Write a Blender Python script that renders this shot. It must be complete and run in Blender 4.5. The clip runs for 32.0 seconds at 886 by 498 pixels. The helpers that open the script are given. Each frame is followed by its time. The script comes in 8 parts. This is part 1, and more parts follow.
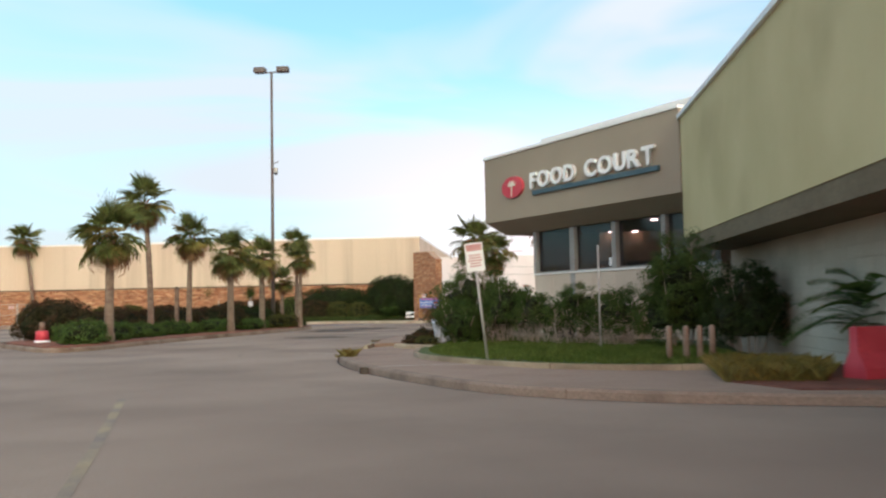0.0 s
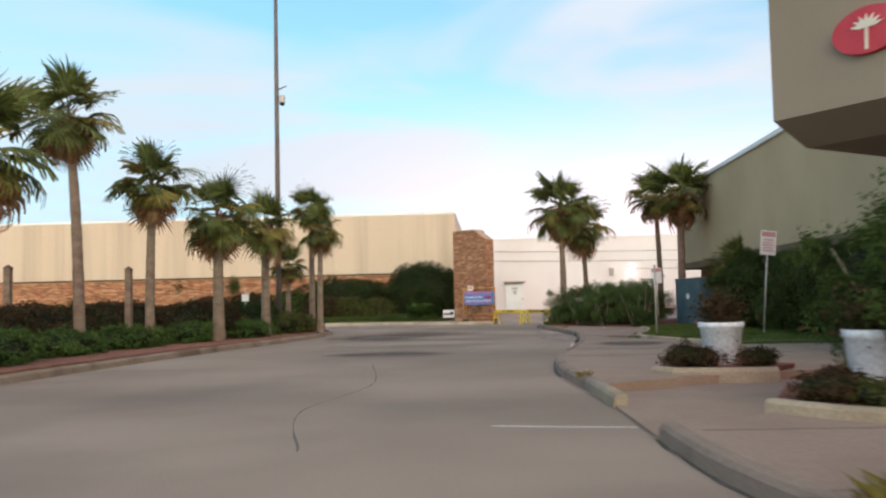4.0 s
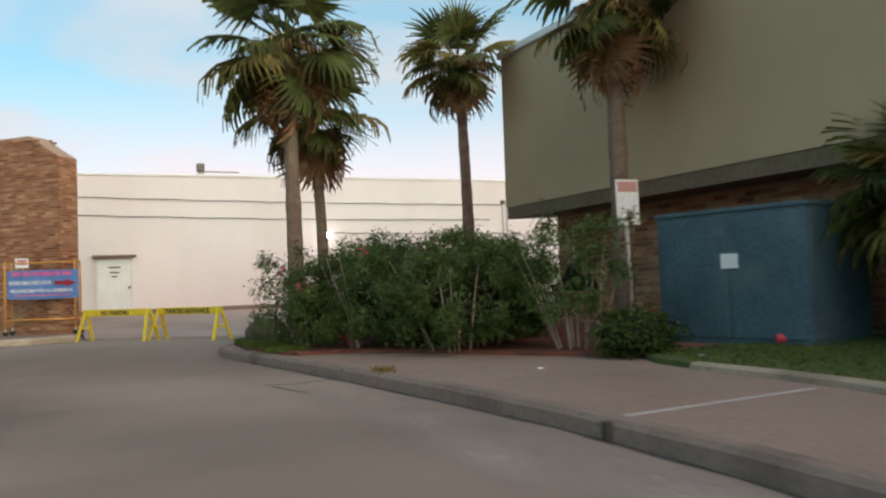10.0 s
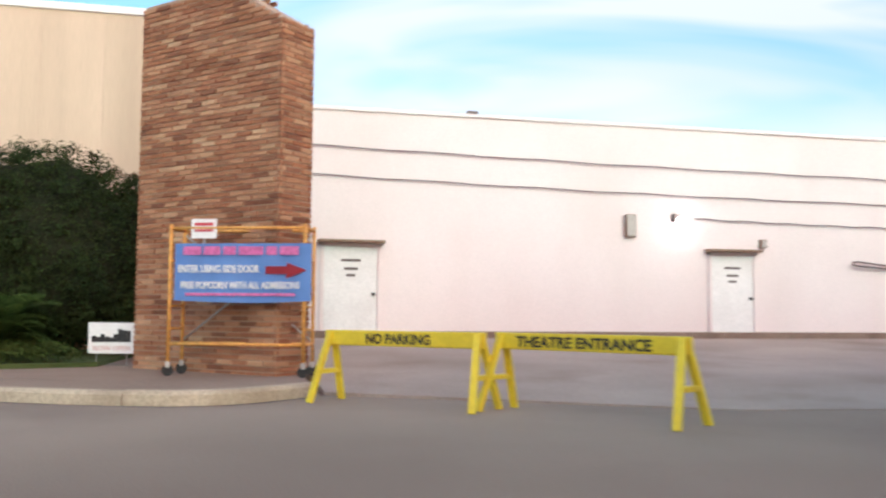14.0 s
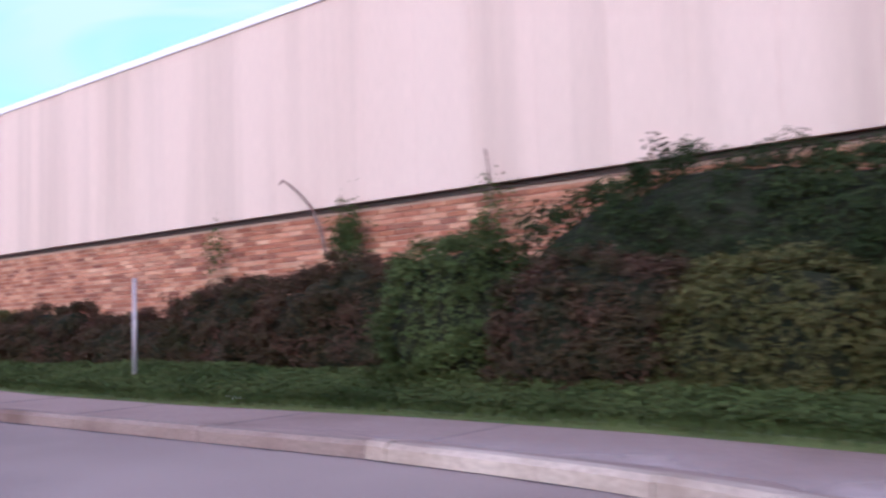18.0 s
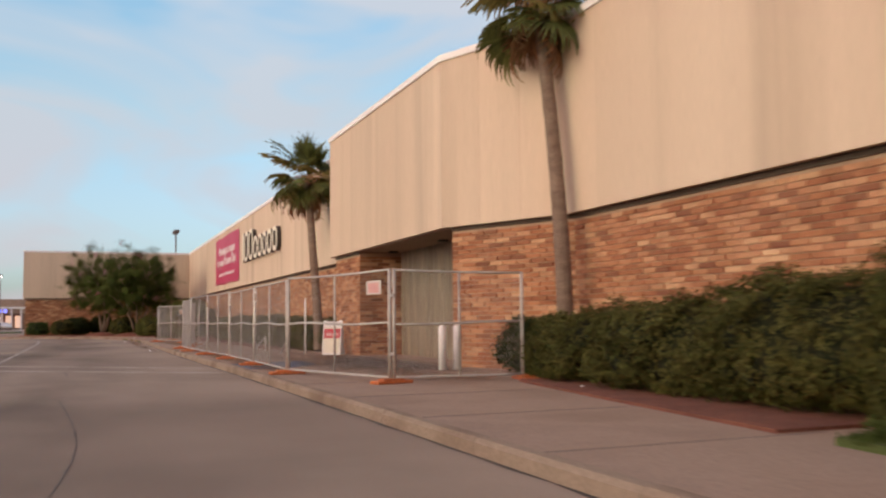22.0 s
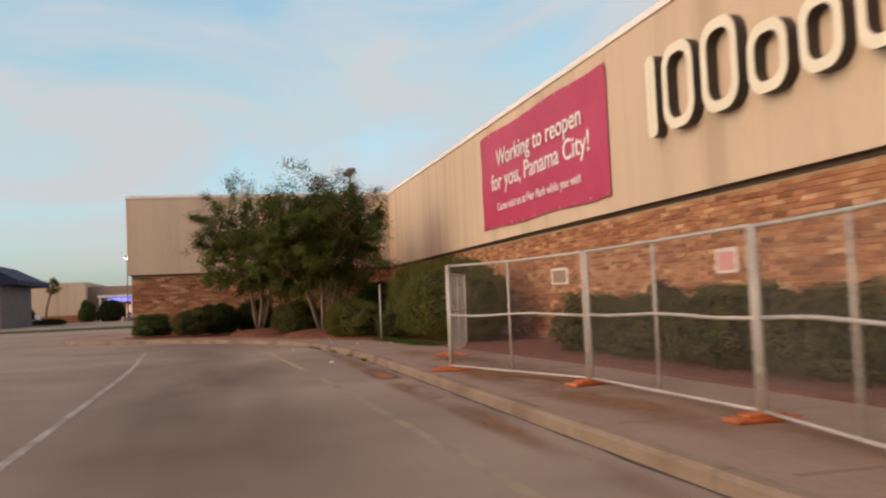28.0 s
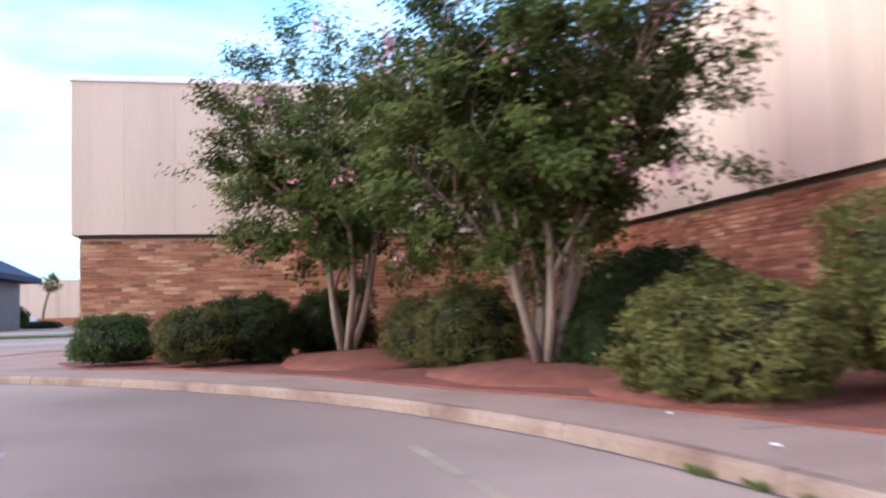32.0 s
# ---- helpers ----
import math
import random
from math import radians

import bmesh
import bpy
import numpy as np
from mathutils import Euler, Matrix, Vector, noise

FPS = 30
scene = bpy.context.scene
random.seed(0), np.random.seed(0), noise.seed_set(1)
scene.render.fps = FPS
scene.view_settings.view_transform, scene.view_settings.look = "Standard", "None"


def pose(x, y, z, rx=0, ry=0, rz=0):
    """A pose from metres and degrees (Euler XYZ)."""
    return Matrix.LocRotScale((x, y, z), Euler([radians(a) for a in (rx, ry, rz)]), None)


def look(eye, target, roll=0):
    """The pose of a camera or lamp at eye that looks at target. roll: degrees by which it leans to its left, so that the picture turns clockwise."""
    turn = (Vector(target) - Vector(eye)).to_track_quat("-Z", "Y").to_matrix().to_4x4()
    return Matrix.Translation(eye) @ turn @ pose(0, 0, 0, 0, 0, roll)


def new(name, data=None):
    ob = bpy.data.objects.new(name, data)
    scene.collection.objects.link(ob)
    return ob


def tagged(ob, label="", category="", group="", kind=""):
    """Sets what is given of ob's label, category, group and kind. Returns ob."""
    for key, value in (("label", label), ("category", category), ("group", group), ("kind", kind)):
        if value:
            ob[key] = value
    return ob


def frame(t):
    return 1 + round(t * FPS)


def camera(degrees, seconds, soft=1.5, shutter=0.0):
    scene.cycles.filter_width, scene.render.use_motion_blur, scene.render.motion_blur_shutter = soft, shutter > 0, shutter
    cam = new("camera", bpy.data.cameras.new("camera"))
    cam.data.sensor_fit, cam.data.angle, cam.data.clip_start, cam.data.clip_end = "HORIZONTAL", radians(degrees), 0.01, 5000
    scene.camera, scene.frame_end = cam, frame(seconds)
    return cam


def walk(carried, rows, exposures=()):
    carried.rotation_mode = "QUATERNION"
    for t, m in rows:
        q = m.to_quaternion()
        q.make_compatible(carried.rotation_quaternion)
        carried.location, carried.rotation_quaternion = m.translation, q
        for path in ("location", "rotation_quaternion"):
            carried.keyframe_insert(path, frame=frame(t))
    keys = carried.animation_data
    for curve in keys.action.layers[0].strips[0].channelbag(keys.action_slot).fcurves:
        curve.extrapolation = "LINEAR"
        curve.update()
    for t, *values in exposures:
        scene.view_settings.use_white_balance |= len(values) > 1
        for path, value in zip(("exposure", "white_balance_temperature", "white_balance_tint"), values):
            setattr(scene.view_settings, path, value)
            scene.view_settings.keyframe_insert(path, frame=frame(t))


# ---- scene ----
cam = camera(52.5, 32.0, soft=2.3, shutter=0.5)
PATH = [
    (0, (5.151, 4.615, 1.415), (4.98, 6.604, 1.537), -1.1),
    (0.5, (4.217, 7.113, 1.4), (4.048, 9.102, 1.515), -1.2),
    (1, (3.215, 9.641, 1.364), (3.05, 11.631, 1.482), -1.1),
    (1.5, (2.381, 11.903, 1.347), (2.219, 13.893, 1.466), -1.3),
    (2, (1.569, 14.158, 1.31), (1.412, 16.147, 1.441), -1.4),
    (2.5, (0.825, 16.202, 1.291), (0.673, 18.192, 1.425), -1.2),
    (3, (0.056, 18.263, 1.283), (-0.087, 20.254, 1.414), -1.3),
    (3.5, (-0.62, 20.074, 1.269), (-0.747, 22.066, 1.394), -1.2),
    (5.5, (-2.927, 28.975, 1.423), (-2.862, 30.971, 1.529), -2.0),
    (6, (-3.23, 31.046, 1.484), (-3.065, 33.036, 1.588), -2.0),
    (6.5, (-3.331, 33.153, 1.447), (-3.085, 35.135, 1.553), -2.0),
    (7, (-3.45, 35.287, 1.394), (-3.108, 37.254, 1.497), -2.0),
    (7.5, (-3.498, 37.296, 1.382), (-3.062, 39.246, 1.485), -2.2),
    (8, (-3.282, 39.643, 1.297), (-2.747, 41.568, 1.396), -2.2),
    (8.5, (-2.994, 41.766, 1.296), (-2.367, 43.663, 1.386), -2.2),
    (9, (-2.671, 44.047, 1.277), (-1.958, 45.914, 1.355), -2.1),
    (9.5, (-2.306, 46.32, 1.186), (-1.542, 48.167, 1.267), -2.0),
    (10, (-1.938, 48.732, 1.143), (-1.127, 50.558, 1.221), -2.0),
    (10.5, (-1.557, 51.101, 1.119), (-0.714, 52.913, 1.197), -2.0),
    (11, (-1.193, 53.436, 1.062), (-0.359, 55.252, 1.145), -2.0),
    (11.5, (-1.178, 55.302, 1.053), (-0.354, 57.122, 1.145), -1.4),
    (12, (-1.2, 57.167, 1.011), (-0.417, 59.004, 1.109), -1.2),
    (12.5, (-1.264, 58.787, 0.972), (-0.574, 60.661, 1.081), -0.7),
    (13, (-1.425, 60.378, 0.951), (-0.821, 62.281, 1.076), -0.6),
    (13.5, (-1.636, 61.767, 0.959), (-1.113, 63.693, 1.097), -0.2),
    (15.5, (-3.292, 66.738, 1.026), (-3.343, 68.732, 1.17), 0.3),
    (16, (-3.482, 67.93, 0.982), (-3.835, 69.892, 1.146), -0.8),
    (16.5, (-4.23, 69.095, 1.131), (-4.83, 70.997, 1.276), -0.8),
    (17, (-4.926, 69.815, 1.207), (-5.771, 71.623, 1.343), -1.4),
    (17.5, (-6.019, 70.525, 1.213), (-7.076, 72.218, 1.356), -1.6),
    (18, (-7.338, 71.159, 1.222), (-8.591, 72.71, 1.375), -1.8),
    (18.5, (-8.627, 71.527, 1.171), (-10.023, 72.949, 1.345), -1.9),
    (19, (-10.206, 71.974, 1.164), (-11.726, 73.261, 1.337), -1.8),
    (19.5, (-11.87, 72.3, 1.23), (-13.513, 73.429, 1.389), -2.0),
    (20, (-13.944, 72.676, 1.149), (-15.686, 73.644, 1.317), -0.7),
    (20.5, (-16.155, 72.93, 1.182), (-17.928, 73.842, 1.347), -0.2),
    (21, (-18.545, 73.221, 1.152), (-20.35, 74.066, 1.318), -0.1),
    (21.5, (-20.977, 73.473, 1.176), (-22.807, 74.263, 1.34), -0.5),
    (22, (-23.335, 73.668, 1.239), (-25.188, 74.404, 1.394), -0.6),
    (22.5, (-25.721, 73.782, 1.229), (-27.59, 74.478, 1.384), -0.7),
    (23, (-28.279, 73.876, 1.259), (-30.166, 74.523, 1.404), -1.0),
    (23.5, (-30.915, 73.954, 1.232), (-32.817, 74.557, 1.369), -0.6),
    (24, (-33.36, 73.855, 1.27), (-35.276, 74.418, 1.39), -1.7),
    (24.5, (-36.084, 73.765, 1.314), (-38.007, 74.301, 1.431), -1.7),
    (25, (-39.081, 73.674, 1.348), (-41.011, 74.189, 1.46), -2.1),
    (25.5, (-42.357, 73.699, 1.312), (-44.29, 74.197, 1.429), -2.1),
    (27.5, (-55.745, 73.417, 1.514), (-57.684, 73.89, 1.628), -2.4),
    (28, (-59.125, 73.326, 1.489), (-61.063, 73.805, 1.598), -2.5),
    (28.5, (-62.518, 73.265, 1.433), (-64.455, 73.753, 1.539), -2.7),
    (29, (-65.963, 73.458, 1.481), (-67.901, 73.94, 1.574), -3.0),
    (29.5, (-69.191, 73.587, 1.362), (-71.13, 74.067, 1.462), -2.6),
    (30, (-72.485, 73.595, 1.361), (-74.424, 74.076, 1.465), -2.4),
    (30.5, (-75.244, 73.502, 1.234), (-77.181, 73.988, 1.35), -2.2),
    (31, (-78.059, 73.293, 1.235), (-79.994, 73.788, 1.349), -2.3),
    (31.5, (-80.693, 73.082, 1.191), (-82.629, 73.569, 1.315), -2.2),
    (32, (-83.581, 72.907, 1.278), (-85.53, 73.337, 1.409), -1.5),
]
EXPOSURES = [(0, 0.55, 7400, 51), (2, 0.48, 7200, 49), (6, 0.46, 7400, 52), (10, 0.26, 7300, 46), (13.5, 0.63, 7100, 54), (16.5, 1.05, 5700, 66), (18.5, 0.53, 5700, 83), (20.5, 0.25, 7500, 75), (22, 0.13, 8300, 71), (25, 0.10, 8800, 70), (28, 0.12, 8900, 69), (30, 0.50, 8900, 76), (31.2, 0.98, 6900, 73), (32, 1.40, 6200, 66)]
walk(cam, [(t, look(eye, target, roll)) for t, eye, target, roll in PATH], EXPOSURES)

# ---- world and light ----
world = bpy.data.worlds.new("evening_sky")
scene.world = world
world.use_nodes = True
wt = world.node_tree
wt.nodes.clear()
w_out = wt.nodes.new("ShaderNodeOutputWorld")
w_bg = wt.nodes.new("ShaderNodeBackground")
w_sky = wt.nodes.new("ShaderNodeTexSky")
w_sky.sky_type = "NISHITA"
w_sky.sun_disc = False
w_sky.sun_elevation = radians(22)
w_sky.sun_rotation = radians(164)
w_sky.dust_density = 1.5
w_tc = wt.nodes.new("ShaderNodeTexCoord")
w_map = wt.nodes.new("ShaderNodeMapping")
w_map.inputs["Scale"].default_value = (0.8, 1.5, 5.2)
w_map.inputs["Location"].default_value = (0.35, 0.2, 0.1)
w_n = wt.nodes.new("ShaderNodeTexNoise")
w_n.inputs["Scale"].default_value = 1.6
w_n.inputs["Distortion"].default_value = 0.9
w_n.inputs["Detail"].default_value = 3.5
w_n.inputs["Roughness"].default_value = 0.52
w_r = wt.nodes.new("ShaderNodeValToRGB")
w_r.color_ramp.elements[0].position = 0.40
w_r.color_ramp.elements[1].position = 0.60
w_mix = wt.nodes.new("ShaderNodeMixRGB")
# thin clouds, greyer towards the west
w_cloud = wt.nodes.new("ShaderNodeMixRGB")
w_cloud.inputs["Color1"].default_value, w_cloud.inputs["Color2"].default_value = (2.55, 3.05, 3.30, 1), (3.85, 4.5, 4.75, 1)
wt.links.new(w_cloud.outputs["Color"], w_mix.inputs["Color2"])
w_fac = wt.nodes.new("ShaderNodeMath")
w_fac.operation = "MULTIPLY"
w_fac.inputs[1].default_value = 0.78
wt.links.new(w_tc.outputs["Generated"], w_map.inputs["Vector"])
wt.links.new(w_map.outputs["Vector"], w_n.inputs["Vector"])
wt.links.new(w_n.outputs["Fac"], w_r.inputs["Fac"])
wt.links.new(w_r.outputs["Color"], w_fac.inputs[0])
wt.links.new(w_fac.outputs["Value"], w_mix.inputs["Fac"])
w_tint = wt.nodes.new("ShaderNodeMixRGB")
w_tint.blend_type = "MULTIPLY"
w_tint.inputs["Fac"].default_value = 1.0
w_hue = wt.nodes.new("ShaderNodeMixRGB")
w_hue.inputs["Color1"].default_value, w_hue.inputs["Color2"].default_value = (0.45, 0.88, 1.20, 1), (0.54, 1.11, 1.05, 1)
wt.links.new(w_hue.outputs["Color"], w_tint.inputs["Color2"])
wt.links.new(w_sky.outputs["Color"], w_tint.inputs["Color1"])
wt.links.new(w_tint.outputs["Color"], w_mix.inputs["Color1"])
w_sep = wt.nodes.new("ShaderNodeSeparateXYZ")
wt.links.new(w_tc.outputs["Generated"], w_sep.inputs["Vector"])
# the sky pales towards the zenith
w_up = wt.nodes.new("ShaderNodeMapRange")
w_up.inputs["From Min"].default_value, w_up.inputs["From Max"].default_value = 0.0, 0.4
w_up.inputs["To Min"].default_value, w_up.inputs["To Max"].default_value = 0.80, 1.16
wt.links.new(w_sep.outputs["Z"], w_up.inputs["Value"])
w_low = wt.nodes.new("ShaderNodeMapRange")
w_low.inputs["From Min"].default_value, w_low.inputs["From Max"].default_value = 0.0, 0.22
wt.links.new(w_sep.outputs["Z"], w_low.inputs["Value"])
wt.links.new(w_low.outputs["Result"], w_hue.inputs["Fac"])
w_lift = wt.nodes.new("ShaderNodeVectorMath")
w_lift.operation = "SCALE"
wt.links.new(w_mix.outputs["Color"], w_lift.inputs[0])
# a pale bank of evening cloud low in the north-east
w_dot = wt.nodes.new("ShaderNodeVectorMath")
w_dot.operation = "DOT_PRODUCT"
w_dot.inputs[1].default_value = (0.42, 0.9075, 0.0)
wt.links.new(w_tc.outputs["Generated"], w_dot.inputs[0])
w_side = wt.nodes.new("ShaderNodeMapRange")
w_side.inputs["From Min"].default_value, w_side.inputs["From Max"].default_value = -0.25, 0.72
w_side.inputs["To Min"].default_value, w_side.inputs["To Max"].default_value = 1.34, 0.95
wt.links.new(w_dot.outputs["Value"], w_side.inputs["Value"])
w_grey = wt.nodes.new("ShaderNodeMapRange")
w_grey.inputs["From Min"].default_value, w_grey.inputs["From Max"].default_value = -0.1, 0.8
wt.links.new(w_dot.outputs["Value"], w_grey.inputs["Value"])
wt.links.new(w_grey.outputs["Result"], w_cloud.inputs["Fac"])
w_both = wt.nodes.new("ShaderNodeMath")
w_both.operation = "MULTIPLY"
wt.links.new(w_up.outputs["Result"], w_both.inputs[0])
wt.links.new(w_side.outputs["Result"], w_both.inputs[1])
wt.links.new(w_both.outputs["Value"], w_lift.inputs["Scale"])
w_bank = wt.nodes.new("ShaderNodeMapRange")
w_bank.interpolation_type = "SMOOTHSTEP"
w_bank.inputs["From Min"].default_value, w_bank.inputs["From Max"].default_value = 0.72, 0.98
w_bank.inputs["To Min"].default_value, w_bank.inputs["To Max"].default_value = 0.12, 0.86
wt.links.new(w_dot.outputs["Value"], w_bank.inputs["Value"])
w_hz = wt.nodes.new("ShaderNodeMapRange")
w_hz.interpolation_type = "SMOOTHSTEP"
w_hz.inputs["From Min"].default_value, w_hz.inputs["From Max"].default_value = 0.28, 0.06
wt.links.new(w_sep.outputs["Z"], w_hz.inputs["Value"])
w_amt = wt.nodes.new("ShaderNodeMath")
w_amt.operation = "MULTIPLY"
wt.links.new(w_hz.outputs["Result"], w_amt.inputs[0])
wt.links.new(w_bank.outputs["Result"], w_amt.inputs[1])
w_haze = wt.nodes.new("ShaderNodeMixRGB")
w_haze.inputs["Color2"].default_value = (5.5, 6.1, 5.7, 1)
wt.links.new(w_amt.outputs["Value"], w_haze.inputs["Fac"])
# clearer cyan towards the west
w_west = wt.nodes.new("ShaderNodeMixRGB")
w_west.inputs["Color1"].default_value, w_west.inputs["Color2"].default_value = (0.68, 1.09, 1.02, 1), (0.86, 1.05, 0.97, 1)
wt.links.new(w_grey.outputs["Result"], w_west.inputs["Fac"])
w_cyan = wt.nodes.new("ShaderNodeMixRGB")
w_cyan.blend_type = "MULTIPLY"
w_cyan.inputs["Fac"].default_value = 1.0
wt.links.new(w_lift.outputs["Vector"], w_cyan.inputs["Color1"])
wt.links.new(w_west.outputs["Color"], w_cyan.inputs["Color2"])
wt.links.new(w_cyan.outputs["Color"], w_haze.inputs["Color1"])
wt.links.new(w_haze.outputs["Color"], w_bg.inputs["Color"])
wt.links.new(w_bg.outputs["Background"], w_out.inputs["Surface"])
w_bg.inputs["Strength"].default_value = 0.145

sun = new("sun", bpy.data.lights.new("sun", "SUN"))
sun.data.energy = 1.75
sun.data.angle = radians(80)
sun.data.color = (1.0, 0.455, 0.26)
sun.matrix_world = look((12, -42, 18), (0, 0, 0))


# ---- materials ----
def thin(m, share=0.3):
    """Lets part of the light through a leaf, in the leaf's own colour."""
    t = m.node_tree
    bsdf, out = t.nodes["Principled BSDF"], t.nodes["Material Output"]
    tr = t.nodes.new("ShaderNodeBsdfTranslucent")
    mix = t.nodes.new("ShaderNodeMixShader")
    mix.inputs[0].default_value = share
    t.links.new(bsdf.inputs["Base Color"].links[0].from_socket, tr.inputs["Color"])
    t.links.new(bsdf.outputs[0], mix.inputs[1])
    t.links.new(tr.outputs[0], mix.inputs[2])
    t.links.new(mix.outputs[0], out.inputs["Surface"])


def surf(name, a, b, s1=0.8, s2=22.0, rough=0.85, bump=0.25, stretch=(1, 1, 1), vary=0.0, metal=0.0,
         stain=None, stain_scale=0.35, stain_amount=0.6, stain_at=0.55, fine=0.22, palette=None, spec=0.4, stain_stretch=None):
    m = bpy.data.materials.new(name)
    m.use_nodes = True
    t = m.node_tree
    bsdf = t.nodes["Principled BSDF"]
    geo = t.nodes.new("ShaderNodeNewGeometry")
    mp = t.nodes.new("ShaderNodeMapping")
    mp.inputs["Scale"].default_value = stretch
    t.links.new(geo.outputs["Position"], mp.inputs["Vector"])

    def noise_node(scale, detail=4.0, vec=mp):
        n = t.nodes.new("ShaderNodeTexNoise")
        n.inputs["Scale"].default_value = scale
        n.inputs["Detail"].default_value = detail
        t.links.new(vec.outputs["Vector"], n.inputs["Vector"])
        return n

    def ramp(src, lo, hi):
        r = t.nodes.new("ShaderNodeMapRange")
        r.inputs["From Min"].default_value = lo
        r.inputs["From Max"].default_value = hi
        t.links.new(src, r.inputs["Value"])
        return r.outputs["Result"]

    n1, n2 = noise_node(s1), noise_node(s2, 3.0)
    if palette:
        info = t.nodes.new("ShaderNodeObjectInfo")
        add = t.nodes.new("ShaderNodeMath")
        add.operation = "ADD"
        t.links.new(info.outputs["Random"], add.inputs[0])
        t.links.new(geo.outputs["Random Per Island"], add.inputs[1])
        fr = t.nodes.new("ShaderNodeMath")
        fr.operation = "FRACT"
        t.links.new(add.outputs["Value"], fr.inputs[0])
        cr = t.nodes.new("ShaderNodeValToRGB")
        while len(cr.color_ramp.elements) < len(palette):
            cr.color_ramp.elements.new(0.5)
        for i, (el, c) in enumerate(zip(cr.color_ramp.elements, palette)):
            el.position, el.color = i / (len(palette) - 1), (*c, 1)
        t.links.new(fr.outputs["Value"], cr.inputs["Fac"])
        colour = cr.outputs["Color"]
        shade = t.nodes.new("ShaderNodeMixRGB")
        shade.blend_type = "MULTIPLY"
        shade.inputs["Color2"].default_value = (*b, 1)
        t.links.new(ramp(n1.outputs["Fac"], 0.35, 0.7), shade.inputs["Fac"])
        t.links.new(colour, shade.inputs["Color1"])
        colour = shade.outputs["Color"]
    else:
        mix = t.nodes.new("ShaderNodeMixRGB")
        mix.inputs["Color1"].default_value, mix.inputs["Color2"].default_value = (*a, 1), (*b, 1)
        t.links.new(ramp(n1.outputs["Fac"], 0.32, 0.68), mix.inputs["Fac"])
        colour = mix.outputs["Color"]
    hsv = t.nodes.new("ShaderNodeHueSaturation")
    t.links.new(colour, hsv.inputs["Color"])
    val = ramp(n2.outputs["Fac"], 0.3, 0.7)
    vm = t.nodes.new("ShaderNodeMath")
    vm.operation = "MULTIPLY_ADD"
    vm.inputs[1].default_value, vm.inputs[2].default_value = fine * 2, 1 - fine
    t.links.new(val, vm.inputs[0])
    value = vm.outputs["Value"]
    if vary:
        info = t.nodes.new("ShaderNodeObjectInfo")
        add = t.nodes.new("ShaderNodeMath")
        add.operation = "ADD"
        t.links.new(info.outputs["Random"], add.inputs[0])
        t.links.new(geo.outputs["Random Per Island"], add.inputs[1])
        fr = t.nodes.new("ShaderNodeMath")
        fr.operation = "FRACT"
        t.links.new(add.outputs["Value"], fr.inputs[0])
        sc = t.nodes.new("ShaderNodeMath")
        sc.operation = "MULTIPLY_ADD"
        sc.inputs[1].default_value, sc.inputs[2].default_value = vary * 2, 1 - vary
        t.links.new(fr.outputs["Value"], sc.inputs[0])
        mul = t.nodes.new("ShaderNodeMath")
        mul.operation = "MULTIPLY"
        t.links.new(value, mul.inputs[0])
        t.links.new(sc.outputs["Value"], mul.inputs[1])
        value = mul.outputs["Value"]
    t.links.new(value, hsv.inputs["Value"])
    colour = hsv.outputs["Color"]
    if stain:
        vec = mp
        if stain_stretch:
            vec = t.nodes.new("ShaderNodeMapping")
            vec.inputs["Scale"].default_value = stain_stretch
            t.links.new(geo.outputs["Position"], vec.inputs["Vector"])
        n3 = noise_node(stain_scale, 6.0, vec)
        sm = t.nodes.new("ShaderNodeMixRGB")
        sm.inputs["Color2"].default_value = (*stain, 1)
        k = t.nodes.new("ShaderNodeMath")
        k.operation = "MULTIPLY"
        k.inputs[1].default_value = stain_amount
        r3 = t.nodes.new("ShaderNodeMapRange")
        r3.inputs["From Min"].default_value, r3.inputs["From Max"].default_value = stain_at - 0.04, stain_at + 0.22
        t.links.new(n3.outputs["Fac"], r3.inputs["Value"])
        t.links.new(r3.outputs["Result"], k.inputs[0])
        t.links.new(k.outputs["Value"], sm.inputs["Fac"])
        t.links.new(colour, sm.inputs["Color1"])
        colour = sm.outputs["Color"]
    t.links.new(colour, bsdf.inputs["Base Color"])
    bsdf.inputs["Roughness"].default_value = rough
    bsdf.inputs["Metallic"].default_value = metal
    bsdf.inputs["Specular IOR Level"].default_value = spec
    if bump:
        bp = t.nodes.new("ShaderNodeBump")
        bp.inputs["Strength"].default_value = bump
        bp.inputs["Distance"].default_value = 0.02
        t.links.new(n2.outputs["Fac"], bp.inputs["Height"])
        t.links.new(bp.outputs["Normal"], bsdf.inputs["Normal"])
    return m


def glow(name, c, strength):
    m = bpy.data.materials.new(name)
    m.use_nodes = True
    b = m.node_tree.nodes["Principled BSDF"]
    b.inputs["Base Color"].default_value = (*c, 1)
    b.inputs["Emission Color"].default_value = (*c, 1)
    b.inputs["Emission Strength"].default_value = strength
    return m



